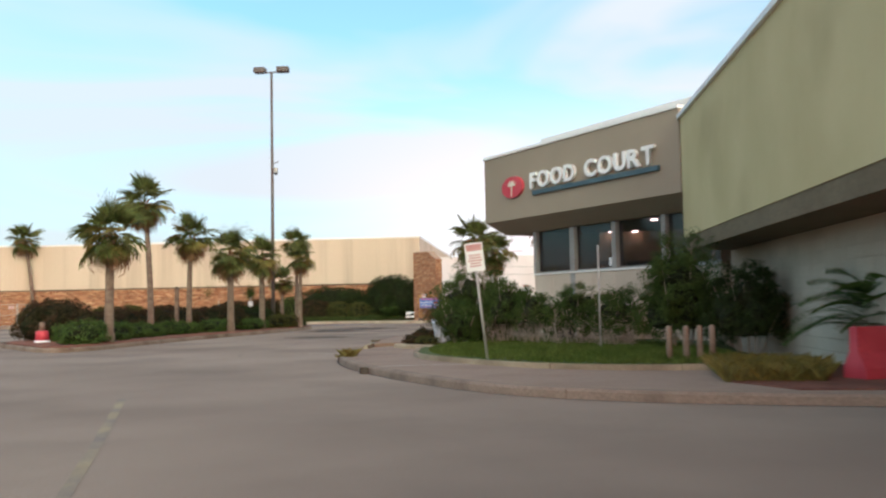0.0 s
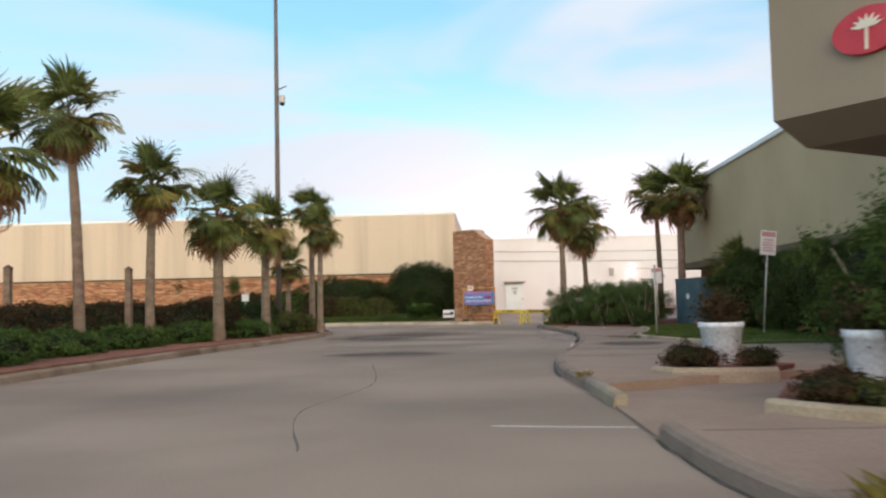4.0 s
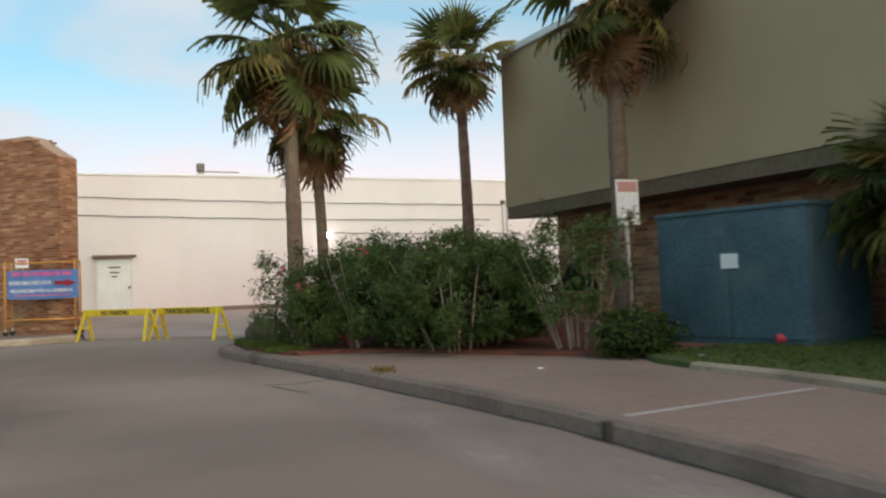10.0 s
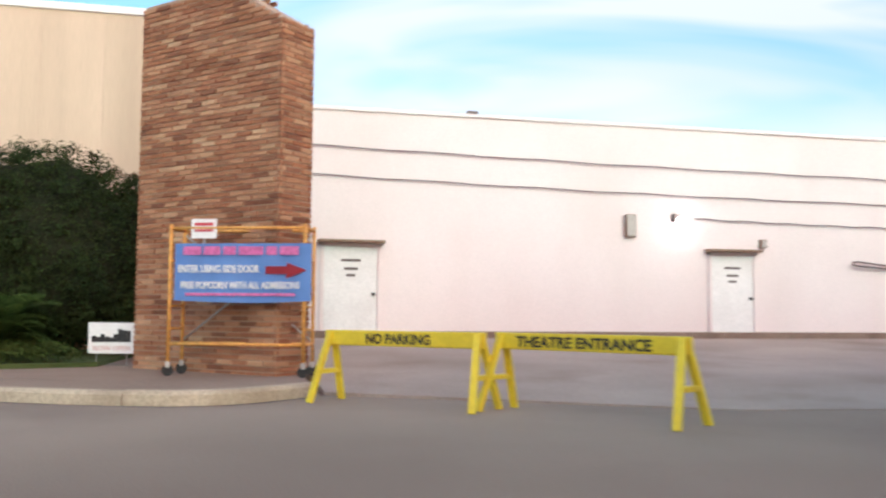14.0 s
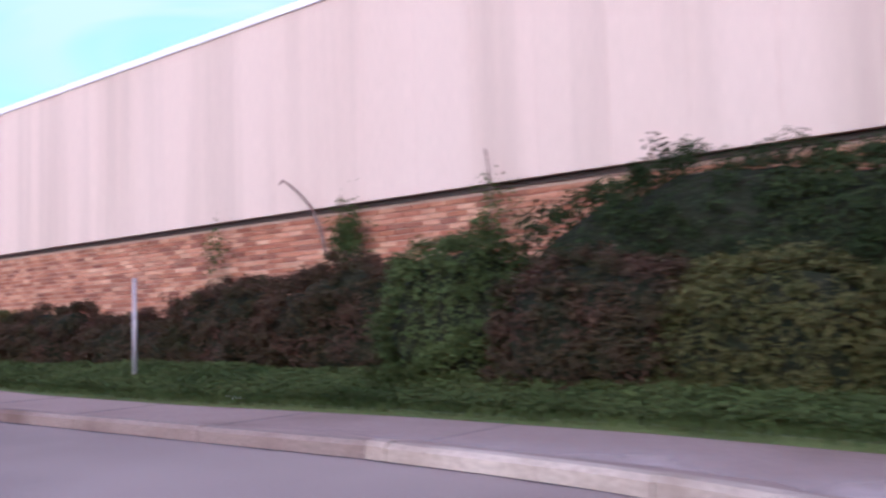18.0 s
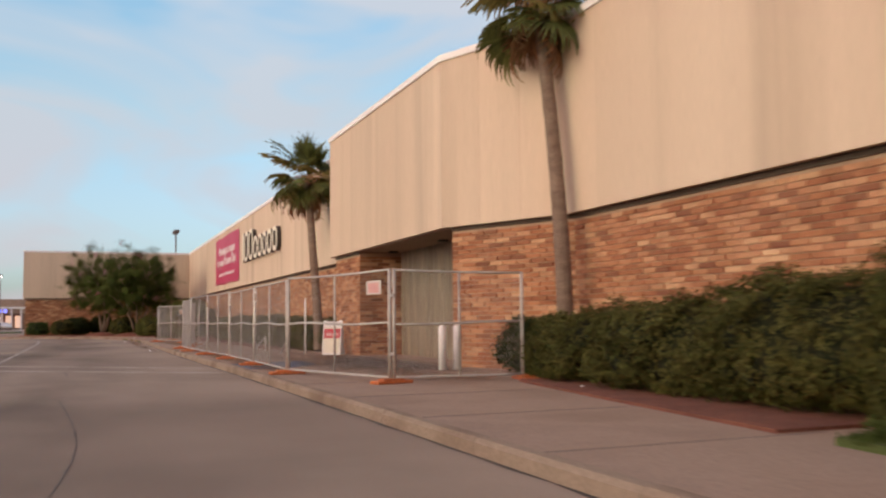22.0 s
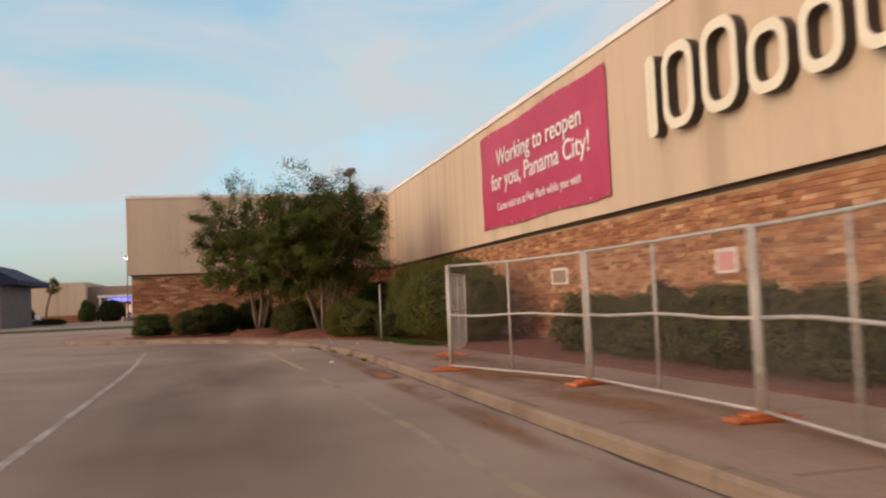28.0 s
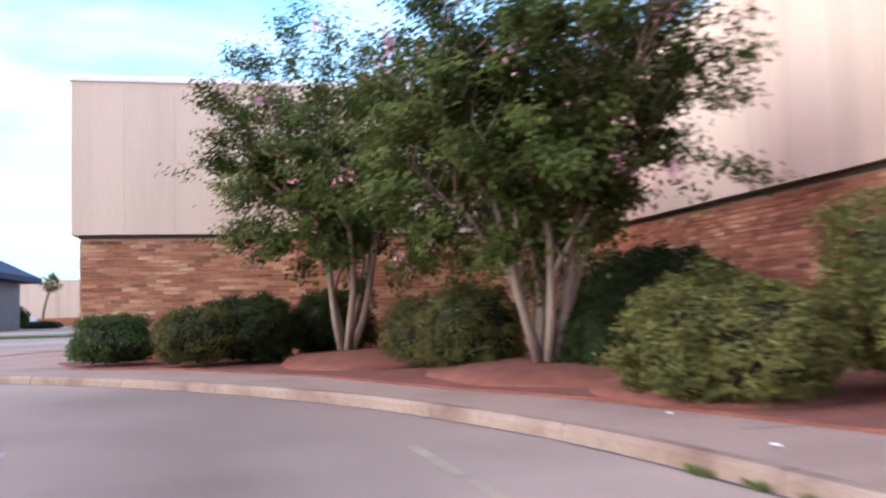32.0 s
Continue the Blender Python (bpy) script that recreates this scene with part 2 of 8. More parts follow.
def decal(name, colour, amount, scale, stretch=(1, 1, 1)):
    """Thin washed dirt, oil, wear or painted shade: its cover breaks up and thins out towards the rim of its sheet."""
    m = surf(name, colour, tuple(c * 1.3 for c in colour), 0.8, 30, 0.92, 0.1, fine=0.1)
    t = m.node_tree
    tc = t.nodes.new("ShaderNodeTexCoord")
    sub_ = t.nodes.new("ShaderNodeVectorMath")
    sub_.operation = "SUBTRACT"
    sub_.inputs[1].default_value = (0.5, 0.5, 0.0)
    t.links.new(tc.outputs["Generated"], sub_.inputs[0])
    flat = t.nodes.new("ShaderNodeVectorMath")
    flat.operation = "MULTIPLY"
    flat.inputs[1].default_value = (1.0, 1.0, 0.0)
    t.links.new(sub_.outputs["Vector"], flat.inputs[0])
    ln = t.nodes.new("ShaderNodeVectorMath")
    ln.operation = "LENGTH"
    t.links.new(flat.outputs["Vector"], ln.inputs[0])
    rim = t.nodes.new("ShaderNodeMapRange")
    rim.interpolation_type = "SMOOTHSTEP"
    rim.inputs["From Min"].default_value, rim.inputs["From Max"].default_value = 0.48, 0.12
    t.links.new(ln.outputs["Value"], rim.inputs["Value"])
    geo = t.nodes.new("ShaderNodeNewGeometry")
    mp = t.nodes.new("ShaderNodeMapping")
    mp.inputs["Scale"].default_value = stretch
    t.links.new(geo.outputs["Position"], mp.inputs["Vector"])
    nz = t.nodes.new("ShaderNodeTexNoise")
    nz.inputs["Scale"].default_value, nz.inputs["Detail"].default_value = scale, 5.0
    t.links.new(mp.outputs["Vector"], nz.inputs["Vector"])
    brk = t.nodes.new("ShaderNodeMapRange")
    brk.inputs["From Min"].default_value, brk.inputs["From Max"].default_value = 0.36, 0.62
    brk.inputs["To Max"].default_value = amount
    t.links.new(nz.outputs["Fac"], brk.inputs["Value"])
    mul = t.nodes.new("ShaderNodeMath")
    mul.operation = "MULTIPLY"
    t.links.new(rim.outputs["Result"], mul.inputs[0])
    t.links.new(brk.outputs["Result"], mul.inputs[1])
    t.links.new(mul.outputs["Value"], t.nodes["Principled BSDF"].inputs["Alpha"])
    return m


M = {}
M["asphalt"] = surf("worn_asphalt", (0.222, 0.150, 0.113), (0.352, 0.250, 0.192), 0.13, 60, 0.92, 0.5, stain=(0.130, 0.090, 0.068), stain_scale=0.28, stain_amount=0.45, stain_at=0.52, fine=0.18)
M["concrete"] = surf("aged_concrete", (0.268, 0.170, 0.126), (0.368, 0.242, 0.182), 0.5, 30, 0.9, 0.2, stain=(0.145, 0.078, 0.048), stain_scale=0.5, stain_amount=0.65, stain_at=0.49, fine=0.15)
M["apron"] = surf("pale_concrete_drive", (0.32, 0.235, 0.19), (0.42, 0.315, 0.26), 0.35, 30, 0.9, 0.2, stain=(0.20, 0.12, 0.085), stain_scale=0.5, stain_amount=0.65, fine=0.14)
M["kerb"] = surf("weathered_kerb", (0.25, 0.170, 0.122), (0.345, 0.240, 0.176), 0.9, 26, 0.9, 0.3, stain=(0.13, 0.068, 0.042), stain_scale=0.9, stain_amount=0.9, stain_at=0.44, fine=0.2)
M["kerb_pale"] = surf("pale_kerb", (0.40, 0.295, 0.205), (0.52, 0.395, 0.285), 0.9, 26, 0.9, 0.3, stain=(0.21, 0.125, 0.078), stain_scale=0.8, stain_amount=0.8, stain_at=0.5, fine=0.18)
M["kerb_old"] = surf("dirty_old_kerb", (0.225, 0.150, 0.112), (0.315, 0.215, 0.165), 0.9, 26, 0.9, 0.35, stain=(0.085, 0.052, 0.038), stain_scale=0.9, stain_amount=0.85, stain_at=0.5, fine=0.2)
M["beige"] = surf("beige_panel", (0.60, 0.426, 0.310), (0.66, 0.482, 0.355), 0.25, 40, 0.8, 0.12, stretch=(1, 1, 0.08), fine=0.05, vary=0.03, stain=(0.36, 0.25, 0.18), stain_scale=0.9, stain_amount=0.55, stain_at=0.52, stain_stretch=(1, 1, 0.05))
M["joint"] = surf("panel_joint", (0.58, 0.44, 0.33), (0.64, 0.50, 0.38), 1.0, 30, 0.9)
M["coping"] = surf("white_coping", (0.76, 0.72, 0.68), (0.82, 0.79, 0.75), 0.6, 20, 0.6, 0.05, fine=0.06)
M["brick"] = surf("mixed_brick", (0, 0, 0), (0.68, 0.60, 0.55), 1.5, 45, 0.9, 0.5, stretch=(1, 1, 2.6), palette=[(0.34, 0.116, 0.054), (0.49, 0.186, 0.086), (0.70, 0.385, 0.218), (0.42, 0.142, 0.066), (0.64, 0.300, 0.160), (0.26, 0.090, 0.046), (0.54, 0.212, 0.104)])
M["mortar"] = surf("mortar", (0.42, 0.255, 0.17), (0.50, 0.31, 0.21), 2.0, 60, 0.95)
M["soffit"] = surf("soffit_plaster", (0.25, 0.158, 0.105), (0.30, 0.195, 0.132), 0.6, 20, 0.9)
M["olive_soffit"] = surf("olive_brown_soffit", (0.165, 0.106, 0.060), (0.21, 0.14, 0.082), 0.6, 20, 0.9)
M["dark_soffit"] = surf("dark_brown_fascia", (0.085, 0.058, 0.042), (0.115, 0.08, 0.058), 0.6, 20, 0.9)
M["tan"] = surf("tan_stucco", (0.50, 0.330, 0.192), (0.57, 0.380, 0.224), 0.35, 60, 0.92, 0.3, stain=(0.36, 0.26, 0.13), stain_scale=0.3, stain_amount=0.4, fine=0.08)
M["tan_dark"] = surf("brown_stucco", (0.295, 0.222, 0.162), (0.345, 0.262, 0.192), 0.35, 60, 0.92, 0.3, fine=0.08)
# wing stucco: a greenish reflection and its mottling are put into the colour
M["olive_reflection_stucco"] = surf("olive_tan_with_reflection", (0.56, 0.405, 0.205), (0.66, 0.485, 0.26), 0.35, 60, 0.92, 0.3, stain=(0.36, 0.245, 0.12), stain_scale=0.4, stain_amount=0.5, fine=0.08)
M["white_wall"] = surf("white_painted_block", (0.79, 0.665, 0.635), (0.85, 0.735, 0.705), 0.3, 30, 0.85, 0.15, fine=0.04, stain=(0.67, 0.52, 0.46), stain_scale=0.5, stain_amount=0.3, stain_stretch=(1, 1, 0.3))
M["block"] = surf("pale_block", (0.46, 0.35, 0.27), (0.56, 0.44, 0.35), 0.6, 30, 0.9, 0.15, vary=0.06, fine=0.07)
M["roof"] = surf("roof_gravel", (0.30, 0.28, 0.26), (0.36, 0.34, 0.31), 0.6, 50, 0.95)
M["grass"] = surf("lawn", (0.046, 0.072, 0.017), (0.076, 0.104, 0.028), 1.2, 60, 0.95, 0.6, fine=0.3)
M["mulch"] = surf("red_mulch", (0.155, 0.048, 0.030), (0.235, 0.076, 0.046), 2.5, 70, 0.95, 0.9, fine=0.35)
M["blade"] = surf("grass_blade", (0.062, 0.108, 0.020), (0.112, 0.152, 0.036), 1.0, 8, 0.85, 0, vary=0.3, spec=0.15)
M["crape_leaf"] = surf("crape_myrtle_leaf", (0.052, 0.080, 0.016), (0.108, 0.132, 0.034), 0.7, 9, 0.8, 0, vary=0.22, spec=0.1)
M["oleander_leaf"] = surf("oleander_leaf", (0.038, 0.080, 0.017), (0.088, 0.138, 0.034), 0.9, 9, 0.65, 0, vary=0.34, spec=0.25)
# bush core: its near-black colour stands for the shade inside the foliage
M["inner"] = surf("bush_shade_core", (0.014, 0.019, 0.009), (0.026, 0.027, 0.014), 4, 20, 0.9, 0.9, fine=0.4, spec=0.1)
M["leaf"] = surf("dark_leaf", (0.018, 0.033, 0.0095), (0.036, 0.057, 0.0155), 1.3, 9, 0.78, 0, vary=0.32, spec=0.15)
M["leaf_mid"] = surf("green_leaf", (0.034, 0.070, 0.014), (0.068, 0.108, 0.026), 1.3, 9, 0.75, 0, vary=0.34, spec=0.2)
M["leaf_red"] = surf("reddish_leaf", (0.042, 0.040, 0.014), (0.096, 0.046, 0.026), 1.7, 9, 0.75, 0, vary=0.36, spec=0.15)
M["leaf_olive"] = surf("olive_leaf", (0.062, 0.066, 0.017), (0.112, 0.104, 0.030), 1.0, 9, 0.75, 0, vary=0.32, spec=0.15)
M["frond"] = surf("palm_leaf", (0.070, 0.094, 0.022), (0.135, 0.140, 0.040), 1.0, 9, 0.65, 0, vary=0.4, spec=0.3)
M["frond_yellow"] = surf("yellowing_and_lit_leaf", (0.17, 0.135, 0.030), (0.26, 0.19, 0.055), 1.0, 9, 0.65, 0, vary=0.3, spec=0.3)
M["dry_stem"] = surf("dry_grey_stem", (0.27, 0.205, 0.155), (0.42, 0.33, 0.26), 2.0, 25, 0.9, 0.3)
M["frond_old"] = surf("dead_palm_leaf", (0.23, 0.105, 0.048), (0.34, 0.165, 0.078), 1.5, 12, 0.8, 0, vary=0.3)
M["stalk"] = surf("dry_flower_stalk", (0.42, 0.19, 0.085), (0.55, 0.27, 0.13), 1.5, 12, 0.8, 0, vary=0.25)
M["bark"] = surf("palm_bark", (0.17, 0.105, 0.075), (0.25, 0.165, 0.12), 3.0, 30, 0.95, 0.9, stretch=(1, 1, 2.2), fine=0.3)
M["twig"] = surf("smooth_grey_bark", (0.20, 0.135, 0.095), (0.31, 0.215, 0.155), 2.0, 25, 0.85, 0.4, stretch=(1, 1, 0.3))
M["flower"] = surf("pink_blossom", (0.66, 0.20, 0.27), (0.80, 0.36, 0.42), 3.0, 20, 0.7, 0, vary=0.2)
M["red_flower"] = surf("red_blossom", (0.62, 0.04, 0.09), (0.75, 0.08, 0.14), 3.0, 20, 0.7, 0, vary=0.2)
M["steel"] = surf("galvanised_steel", (0.40, 0.365, 0.33), (0.53, 0.485, 0.44), 2.0, 30, 0.6, 0.1, metal=0.4, fine=0.15)
M["pole"] = surf("bronze_painted_steel", (0.11, 0.085, 0.075), (0.15, 0.115, 0.10), 1.0, 20, 0.6, 0.1)
M["orange"] = surf("orange_paint", (0.50, 0.11, 0.03), (0.62, 0.15, 0.04), 2.0, 20, 0.6, 0.1, vary=0.1)
M["amber"] = surf("amber_scaffold_paint", (0.72, 0.30, 0.06), (0.80, 0.36, 0.09), 2.0, 20, 0.5, 0.1)
M["yellow"] = surf("yellow_plastic", (0.72, 0.48, 0.02), (0.80, 0.56, 0.03), 2.0, 20, 0.5, 0.05, fine=0.08)
M["black"] = surf("black_paint", (0.015, 0.014, 0.013), (0.025, 0.023, 0.021), 2.0, 20, 0.6, 0.05)
M["white"] = surf("white_paint", (0.76, 0.73, 0.70), (0.83, 0.80, 0.77), 2.0, 20, 0.6, 0.05, fine=0.06)
M["red"] = surf("red_ink", (0.60, 0.045, 0.06), (0.70, 0.07, 0.085), 2.0, 20, 0.6, 0.0, fine=0.06)
M["faded_red"] = surf("faded_red_ink", (0.56, 0.24, 0.22), (0.64, 0.32, 0.29), 2.0, 20, 0.6, 0.0, fine=0.06)
M["rose"] = surf("crimson_vinyl", (0.53, 0.035, 0.085), (0.60, 0.05, 0.11), 0.6, 6, 0.5, 0.12, fine=0.05)
M["blue"] = surf("blue_vinyl", (0.075, 0.20, 0.46), (0.10, 0.25, 0.54), 0.8, 6, 0.5, 0.1, fine=0.06)
M["pink"] = surf("pink_ink", (0.62, 0.12, 0.30), (0.70, 0.17, 0.36), 2.0, 20, 0.6, 0.0)
M["teal"] = surf("faded_teal_steel", (0.035, 0.085, 0.105), (0.055, 0.12, 0.14), 1.5, 20, 0.6, 0.2, stain=(0.12, 0.17, 0.17), stain_scale=1.4, stain_amount=0.5)
M["bin_blue"] = surf("blue_steel", (0.02, 0.055, 0.17), (0.03, 0.08, 0.22), 1.5, 20, 0.6, 0.2)
M["glass"] = surf("dark_shop_glass", (0.010, 0.013, 0.016), (0.016, 0.020, 0.024), 0.7, 6, 0.08, 0.0, spec=0.3)
M["navy"] = surf("navy_metal_roof", (0.010, 0.016, 0.045), (0.016, 0.024, 0.06), 1.0, 12, 0.7, 0.1, spec=0.2)
M["alu"] = surf("grey_window_frame", (0.25, 0.23, 0.215), (0.32, 0.295, 0.275), 1.5, 20, 0.5, 0.1)
M["plastic_film"] = surf("hanging_plastic_sheet", (0.155, 0.112, 0.076), (0.245, 0.182, 0.126), 1.5, 12, 0.5, 0.2, stretch=(2, 2, 0.12))
M["paint_worn"] = surf("worn_line_paint", (0.345, 0.292, 0.26), (0.45, 0.39, 0.35), 1.2, 40, 0.9, 0.2, stain=(0.21, 0.162, 0.138), stain_scale=1.4, stain_amount=0.95, stain_at=0.44)
M["paint_line"] = surf("faded_line_paint", (0.41, 0.345, 0.30), (0.52, 0.445, 0.39), 1.2, 40, 0.9, 0.2, stain=(0.235, 0.178, 0.146), stain_scale=1.4, stain_amount=0.95, stain_at=0.47)
M["paint_yellow"] = surf("worn_yellow_paint", (0.38, 0.268, 0.145), (0.46, 0.325, 0.178), 1.2, 40, 0.9, 0.2, stain=(0.235, 0.168, 0.128), stain_scale=1.4, stain_amount=0.9, stain_at=0.46)
M["yellow_line"] = surf("faded_yellow_paint", (0.32, 0.235, 0.145), (0.39, 0.29, 0.175), 1.2, 40, 0.9, 0.2, stain=(0.215, 0.165, 0.138), stain_scale=1.1, stain_amount=0.97, stain_at=0.40)
M["blue_pad"] = surf("blue_painted_ramp", (0.060, 0.090, 0.140), (0.095, 0.130, 0.190), 1.2, 30, 0.9, 0.3)
M["crack"] = surf("dark_crack", (0.10, 0.078, 0.066), (0.14, 0.11, 0.095), 2.0, 30, 0.95)
M["oil"] = decal("old_oil_stain", (0.075, 0.058, 0.050), 0.97, 0.9, (0.5, 1.4, 1))
M["gutter_dirt"] = surf("gutter_dirt", (0.06, 0.047, 0.038), (0.11, 0.085, 0.066), 1.5, 30, 0.95, 0.4)
M["stucco_line"] = surf("joint_filler", (0.52, 0.46, 0.41), (0.60, 0.53, 0.48), 1.5, 30, 0.9, 0.2)
M["pink_text"] = surf("pale_pink_print", (0.80, 0.55, 0.50), (0.84, 0.60, 0.55), 1.5, 30, 0.6, 0.0)
M["notice_paper"] = surf("weathered_paper", (0.50, 0.45, 0.41), (0.62, 0.56, 0.52), 3.0, 30, 0.85, 0.0)
M["shop_glass"] = surf("clear_shop_glass", (0.010, 0.012, 0.014), (0.014, 0.017, 0.020), 0.7, 6, 0.05, 0.0, spec=0.5)
M["shop_glass"].node_tree.nodes["Principled BSDF"].inputs["Alpha"].default_value = 0.5
M["cover_leaf"] = surf("ground_cover_leaf", (0.042, 0.070, 0.018), (0.078, 0.110, 0.030), 0.9, 9, 0.8, 0, vary=0.25, spec=0.12)
M["leaf_soft"] = surf("grey_green_leaf", (0.036, 0.066, 0.018), (0.076, 0.108, 0.032), 0.8, 9, 0.75, 0, vary=0.3, spec=0.15)
M["leaf_olive_light"] = surf("light_olive_leaf", (0.092, 0.096, 0.024), (0.158, 0.150, 0.042), 1.0, 9, 0.75, 0, vary=0.4, spec=0.15)
M["edging"] = surf("weathered_concrete_edging", (0.30, 0.222, 0.150), (0.41, 0.305, 0.21), 0.9, 26, 0.9, 0.3, stain=(0.13, 0.085, 0.058), stain_scale=1.0, stain_amount=0.8, stain_at=0.5, fine=0.18)
M["mulch_bright"] = surf("bright_red_mulch", (0.22, 0.074, 0.046), (0.32, 0.112, 0.070), 2.5, 70, 0.95, 0.9, fine=0.35)
M["leaf_fresh"] = surf("fresh_green_leaf", (0.046, 0.098, 0.022), (0.088, 0.150, 0.036), 1.3, 9, 0.75, 0, vary=0.32, spec=0.2)
# dark cover for walk grime, and for shade painted under the canopy
M["grime_and_shade"] = decal("dark_grime_and_shade", (0.105, 0.076, 0.062), 0.85, 0.4, (0.6, 1.2, 1))
M["road_dark"] = decal("dark_road_cover", (0.115, 0.082, 0.062), 0.42, 0.22, (0.5, 1.6, 1))
M["pale_walk"] = decal("pale_worn_walk", (0.50, 0.375, 0.305), 0.85, 0.6, (1.0, 0.8, 1))
M["dark_spot"] = surf("dried_spill", (0.165, 0.108, 0.083), (0.215, 0.145, 0.112), 6.0, 30, 0.9, 0.1)
M["pale_wear"] = decal("pale_concrete_wear", (0.36, 0.285, 0.245), 0.75, 0.9, (1.4, 0.6, 1))
M["rust_wash"] = decal("rusty_washed_dirt", (0.25, 0.105, 0.045), 0.92, 0.8, (0.5, 1.2, 1))
M["rock"] = surf("brown_boulder", (0.105, 0.075, 0.056), (0.17, 0.125, 0.095), 2.5, 25, 0.95, 0.8)
M["pot"] = surf("white_glazed_pot", (0.74, 0.75, 0.79), (0.82, 0.83, 0.86), 1.5, 20, 0.6, 0.1)
M["rubber"] = surf("black_rubber", (0.02, 0.02, 0.02), (0.035, 0.033, 0.03), 3, 30, 0.8)
M["cream"] = surf("cream_sign_face", (0.74, 0.66, 0.52), (0.80, 0.72, 0.58), 1.0, 20, 0.5, 0.05, fine=0.05)
M["bronze"] = surf("dark_bronze_return", (0.035, 0.026, 0.022), (0.05, 0.038, 0.032), 1.0, 20, 0.5)
M["lamp_on"] = glow("lit_lamp", (0.80, 1.0, 0.88), 14.0)
M["downlight"] = glow("lit_downlight", (1.0, 0.95, 0.85), 12.0)
M["downlight_dim"] = glow("lit_shop_glass", (0.95, 0.80, 0.55), 0.5)
M["sign_lit"] = glow("lit_blue_sign", (0.10, 0.22, 0.95), 2.2)
M["sign_yellow"] = glow("lit_yellow_sign", (1.0, 0.75, 0.02), 2.0)


# ---- mesh helpers ----
for key in ("crape_leaf", "oleander_leaf", "leaf", "leaf_mid", "leaf_red", "leaf_olive", "leaf_olive_light", "leaf_fresh", "leaf_soft", "cover_leaf", "frond", "frond_yellow", "frond_old", "blade"):
    thin(M[key])


def mesh_object(name, verts, faces, material, parent=None, label="", smooth=False):
    me = bpy.data.meshes.new(name)
    me.from_pydata([tuple(v) for v in verts] if not isinstance(verts, np.ndarray) else verts.tolist(), [], faces if not isinstance(faces, np.ndarray) else faces.tolist())
    me.materials.append(material)
    if smooth:
        me.polygons.foreach_set("use_smooth", [True] * len(me.polygons))
    me.update()
    ob = new(name, me)
    if parent:
        ob.parent = parent
    if label:
        tagged(ob, label)
    return ob


def part(name, bm, material, parent=None, label="", smooth=False):
    bmesh.ops.recalc_face_normals(bm, faces=bm.faces)
    me = bpy.data.meshes.new(name)
    bm.to_mesh(me)
    bm.free()
    me.materials.append(material)
    if smooth:
        me.polygons.foreach_set("use_smooth", [True] * len(me.polygons))
    ob = new(name, me)
    if parent:
        ob.parent = parent
    if label:
        tagged(ob, label)
    return ob


def thing(name, label, category, group="", at=(0, 0, 0), kind=""):
    ob = new(name)
    ob.location = at
    ob.empty_display_size = 0.2
    return tagged(ob, label, category, group, kind)


def box(bm, lo, hi, bevel=0.0, m=None):
    r = bmesh.ops.create_cube(bm, size=1)
    v = r["verts"]
    for p in v:
        p.co = Vector([(a + b) / 2 + c * (b - a) for a, b, c in zip(lo, hi, p.co)])
    if bevel:
        e = list({e for p in v for e in p.link_edges})
        out = bmesh.ops.bevel(bm, geom=e, offset=bevel, segments=2, affect="EDGES", profile=0.5)
        v = list({p for f in out["faces"] for p in f.verts} | {p for p in v if p.is_valid})
    if m is not None:
        bmesh.ops.transform(bm, matrix=m, verts=[p for p in v if p.is_valid])
    return v


def tube(bm, points, radius, sides=8, radii=None):
    pts = [Vector(p) for p in points]
    rings = []
    for i, p in enumerate(pts):
        d = (pts[min(i + 1, len(pts) - 1)] - pts[max(i - 1, 0)]).normalized()
        ref = Vector((0, 0, 1)) if abs(d.z) < 0.9 else Vector((1, 0, 0))
        u = d.cross(ref).normalized()
        w = d.cross(u)
        r = radii[i] if radii else radius
        rings.append([bm.verts.new(p + r * (math.cos(a) * u + math.sin(a) * w)) for a in (2 * math.pi * k / sides for k in range(sides))])
    for a, b in zip(rings, rings[1:]):
        for k in range(sides):
            bm.faces.new((a[k], a[(k + 1) % sides], b[(k + 1) % sides], b[k]))
    bm.faces.new(rings[0][::-1])
    bm.faces.new(rings[-1])


def prism(bm, outline, z0, z1):
    """An upright block over a plan outline; z1 may be a function of x, y."""
    top = z1 if callable(z1) else (lambda x, y: z1)
    lo = [bm.verts.new((x, y, z0)) for x, y in outline]
    hi = [bm.verts.new((x, y, top(x, y))) for x, y in outline]
    n = len(outline)
    bm.faces.new(lo[::-1])
    cap = bm.faces.new(hi)
    for i in range(n):
        bm.faces.new((lo[i], lo[(i + 1) % n], hi[(i + 1) % n], hi[i]))
    bmesh.ops.triangulate(bm, faces=[cap])


def smooth_line(points, step=0.6):
    """Catmull-Rom through plan points, in steps of about that many metres."""
    p = [Vector((*q, 0)) for q in points]
    out = []
    for i in range(len(p) - 1):
        a, b, c, d = p[max(i - 1, 0)], p[i], p[i + 1], p[min(i + 2, len(p) - 1)]
        n = max(1, int((c - b).length / step))
        for k in range(n):
            t = k / n
            q = 0.5 * (2 * b + (c - a) * t + (2 * a - 5 * b + 4 * c - d) * t * t + (3 * b - a - 3 * c + d) * t ** 3)
            out.append((q.x, q.y))
    out.append((p[-1].x, p[-1].y))
    return out


def slab(name, outline, z1, material, label, z0=-0.05, category="pavement"):
    bm = bmesh.new()
    prism(bm, outline, z0, z1)
    return tagged(part(name, bm, material, None), label, category, kind="structure")


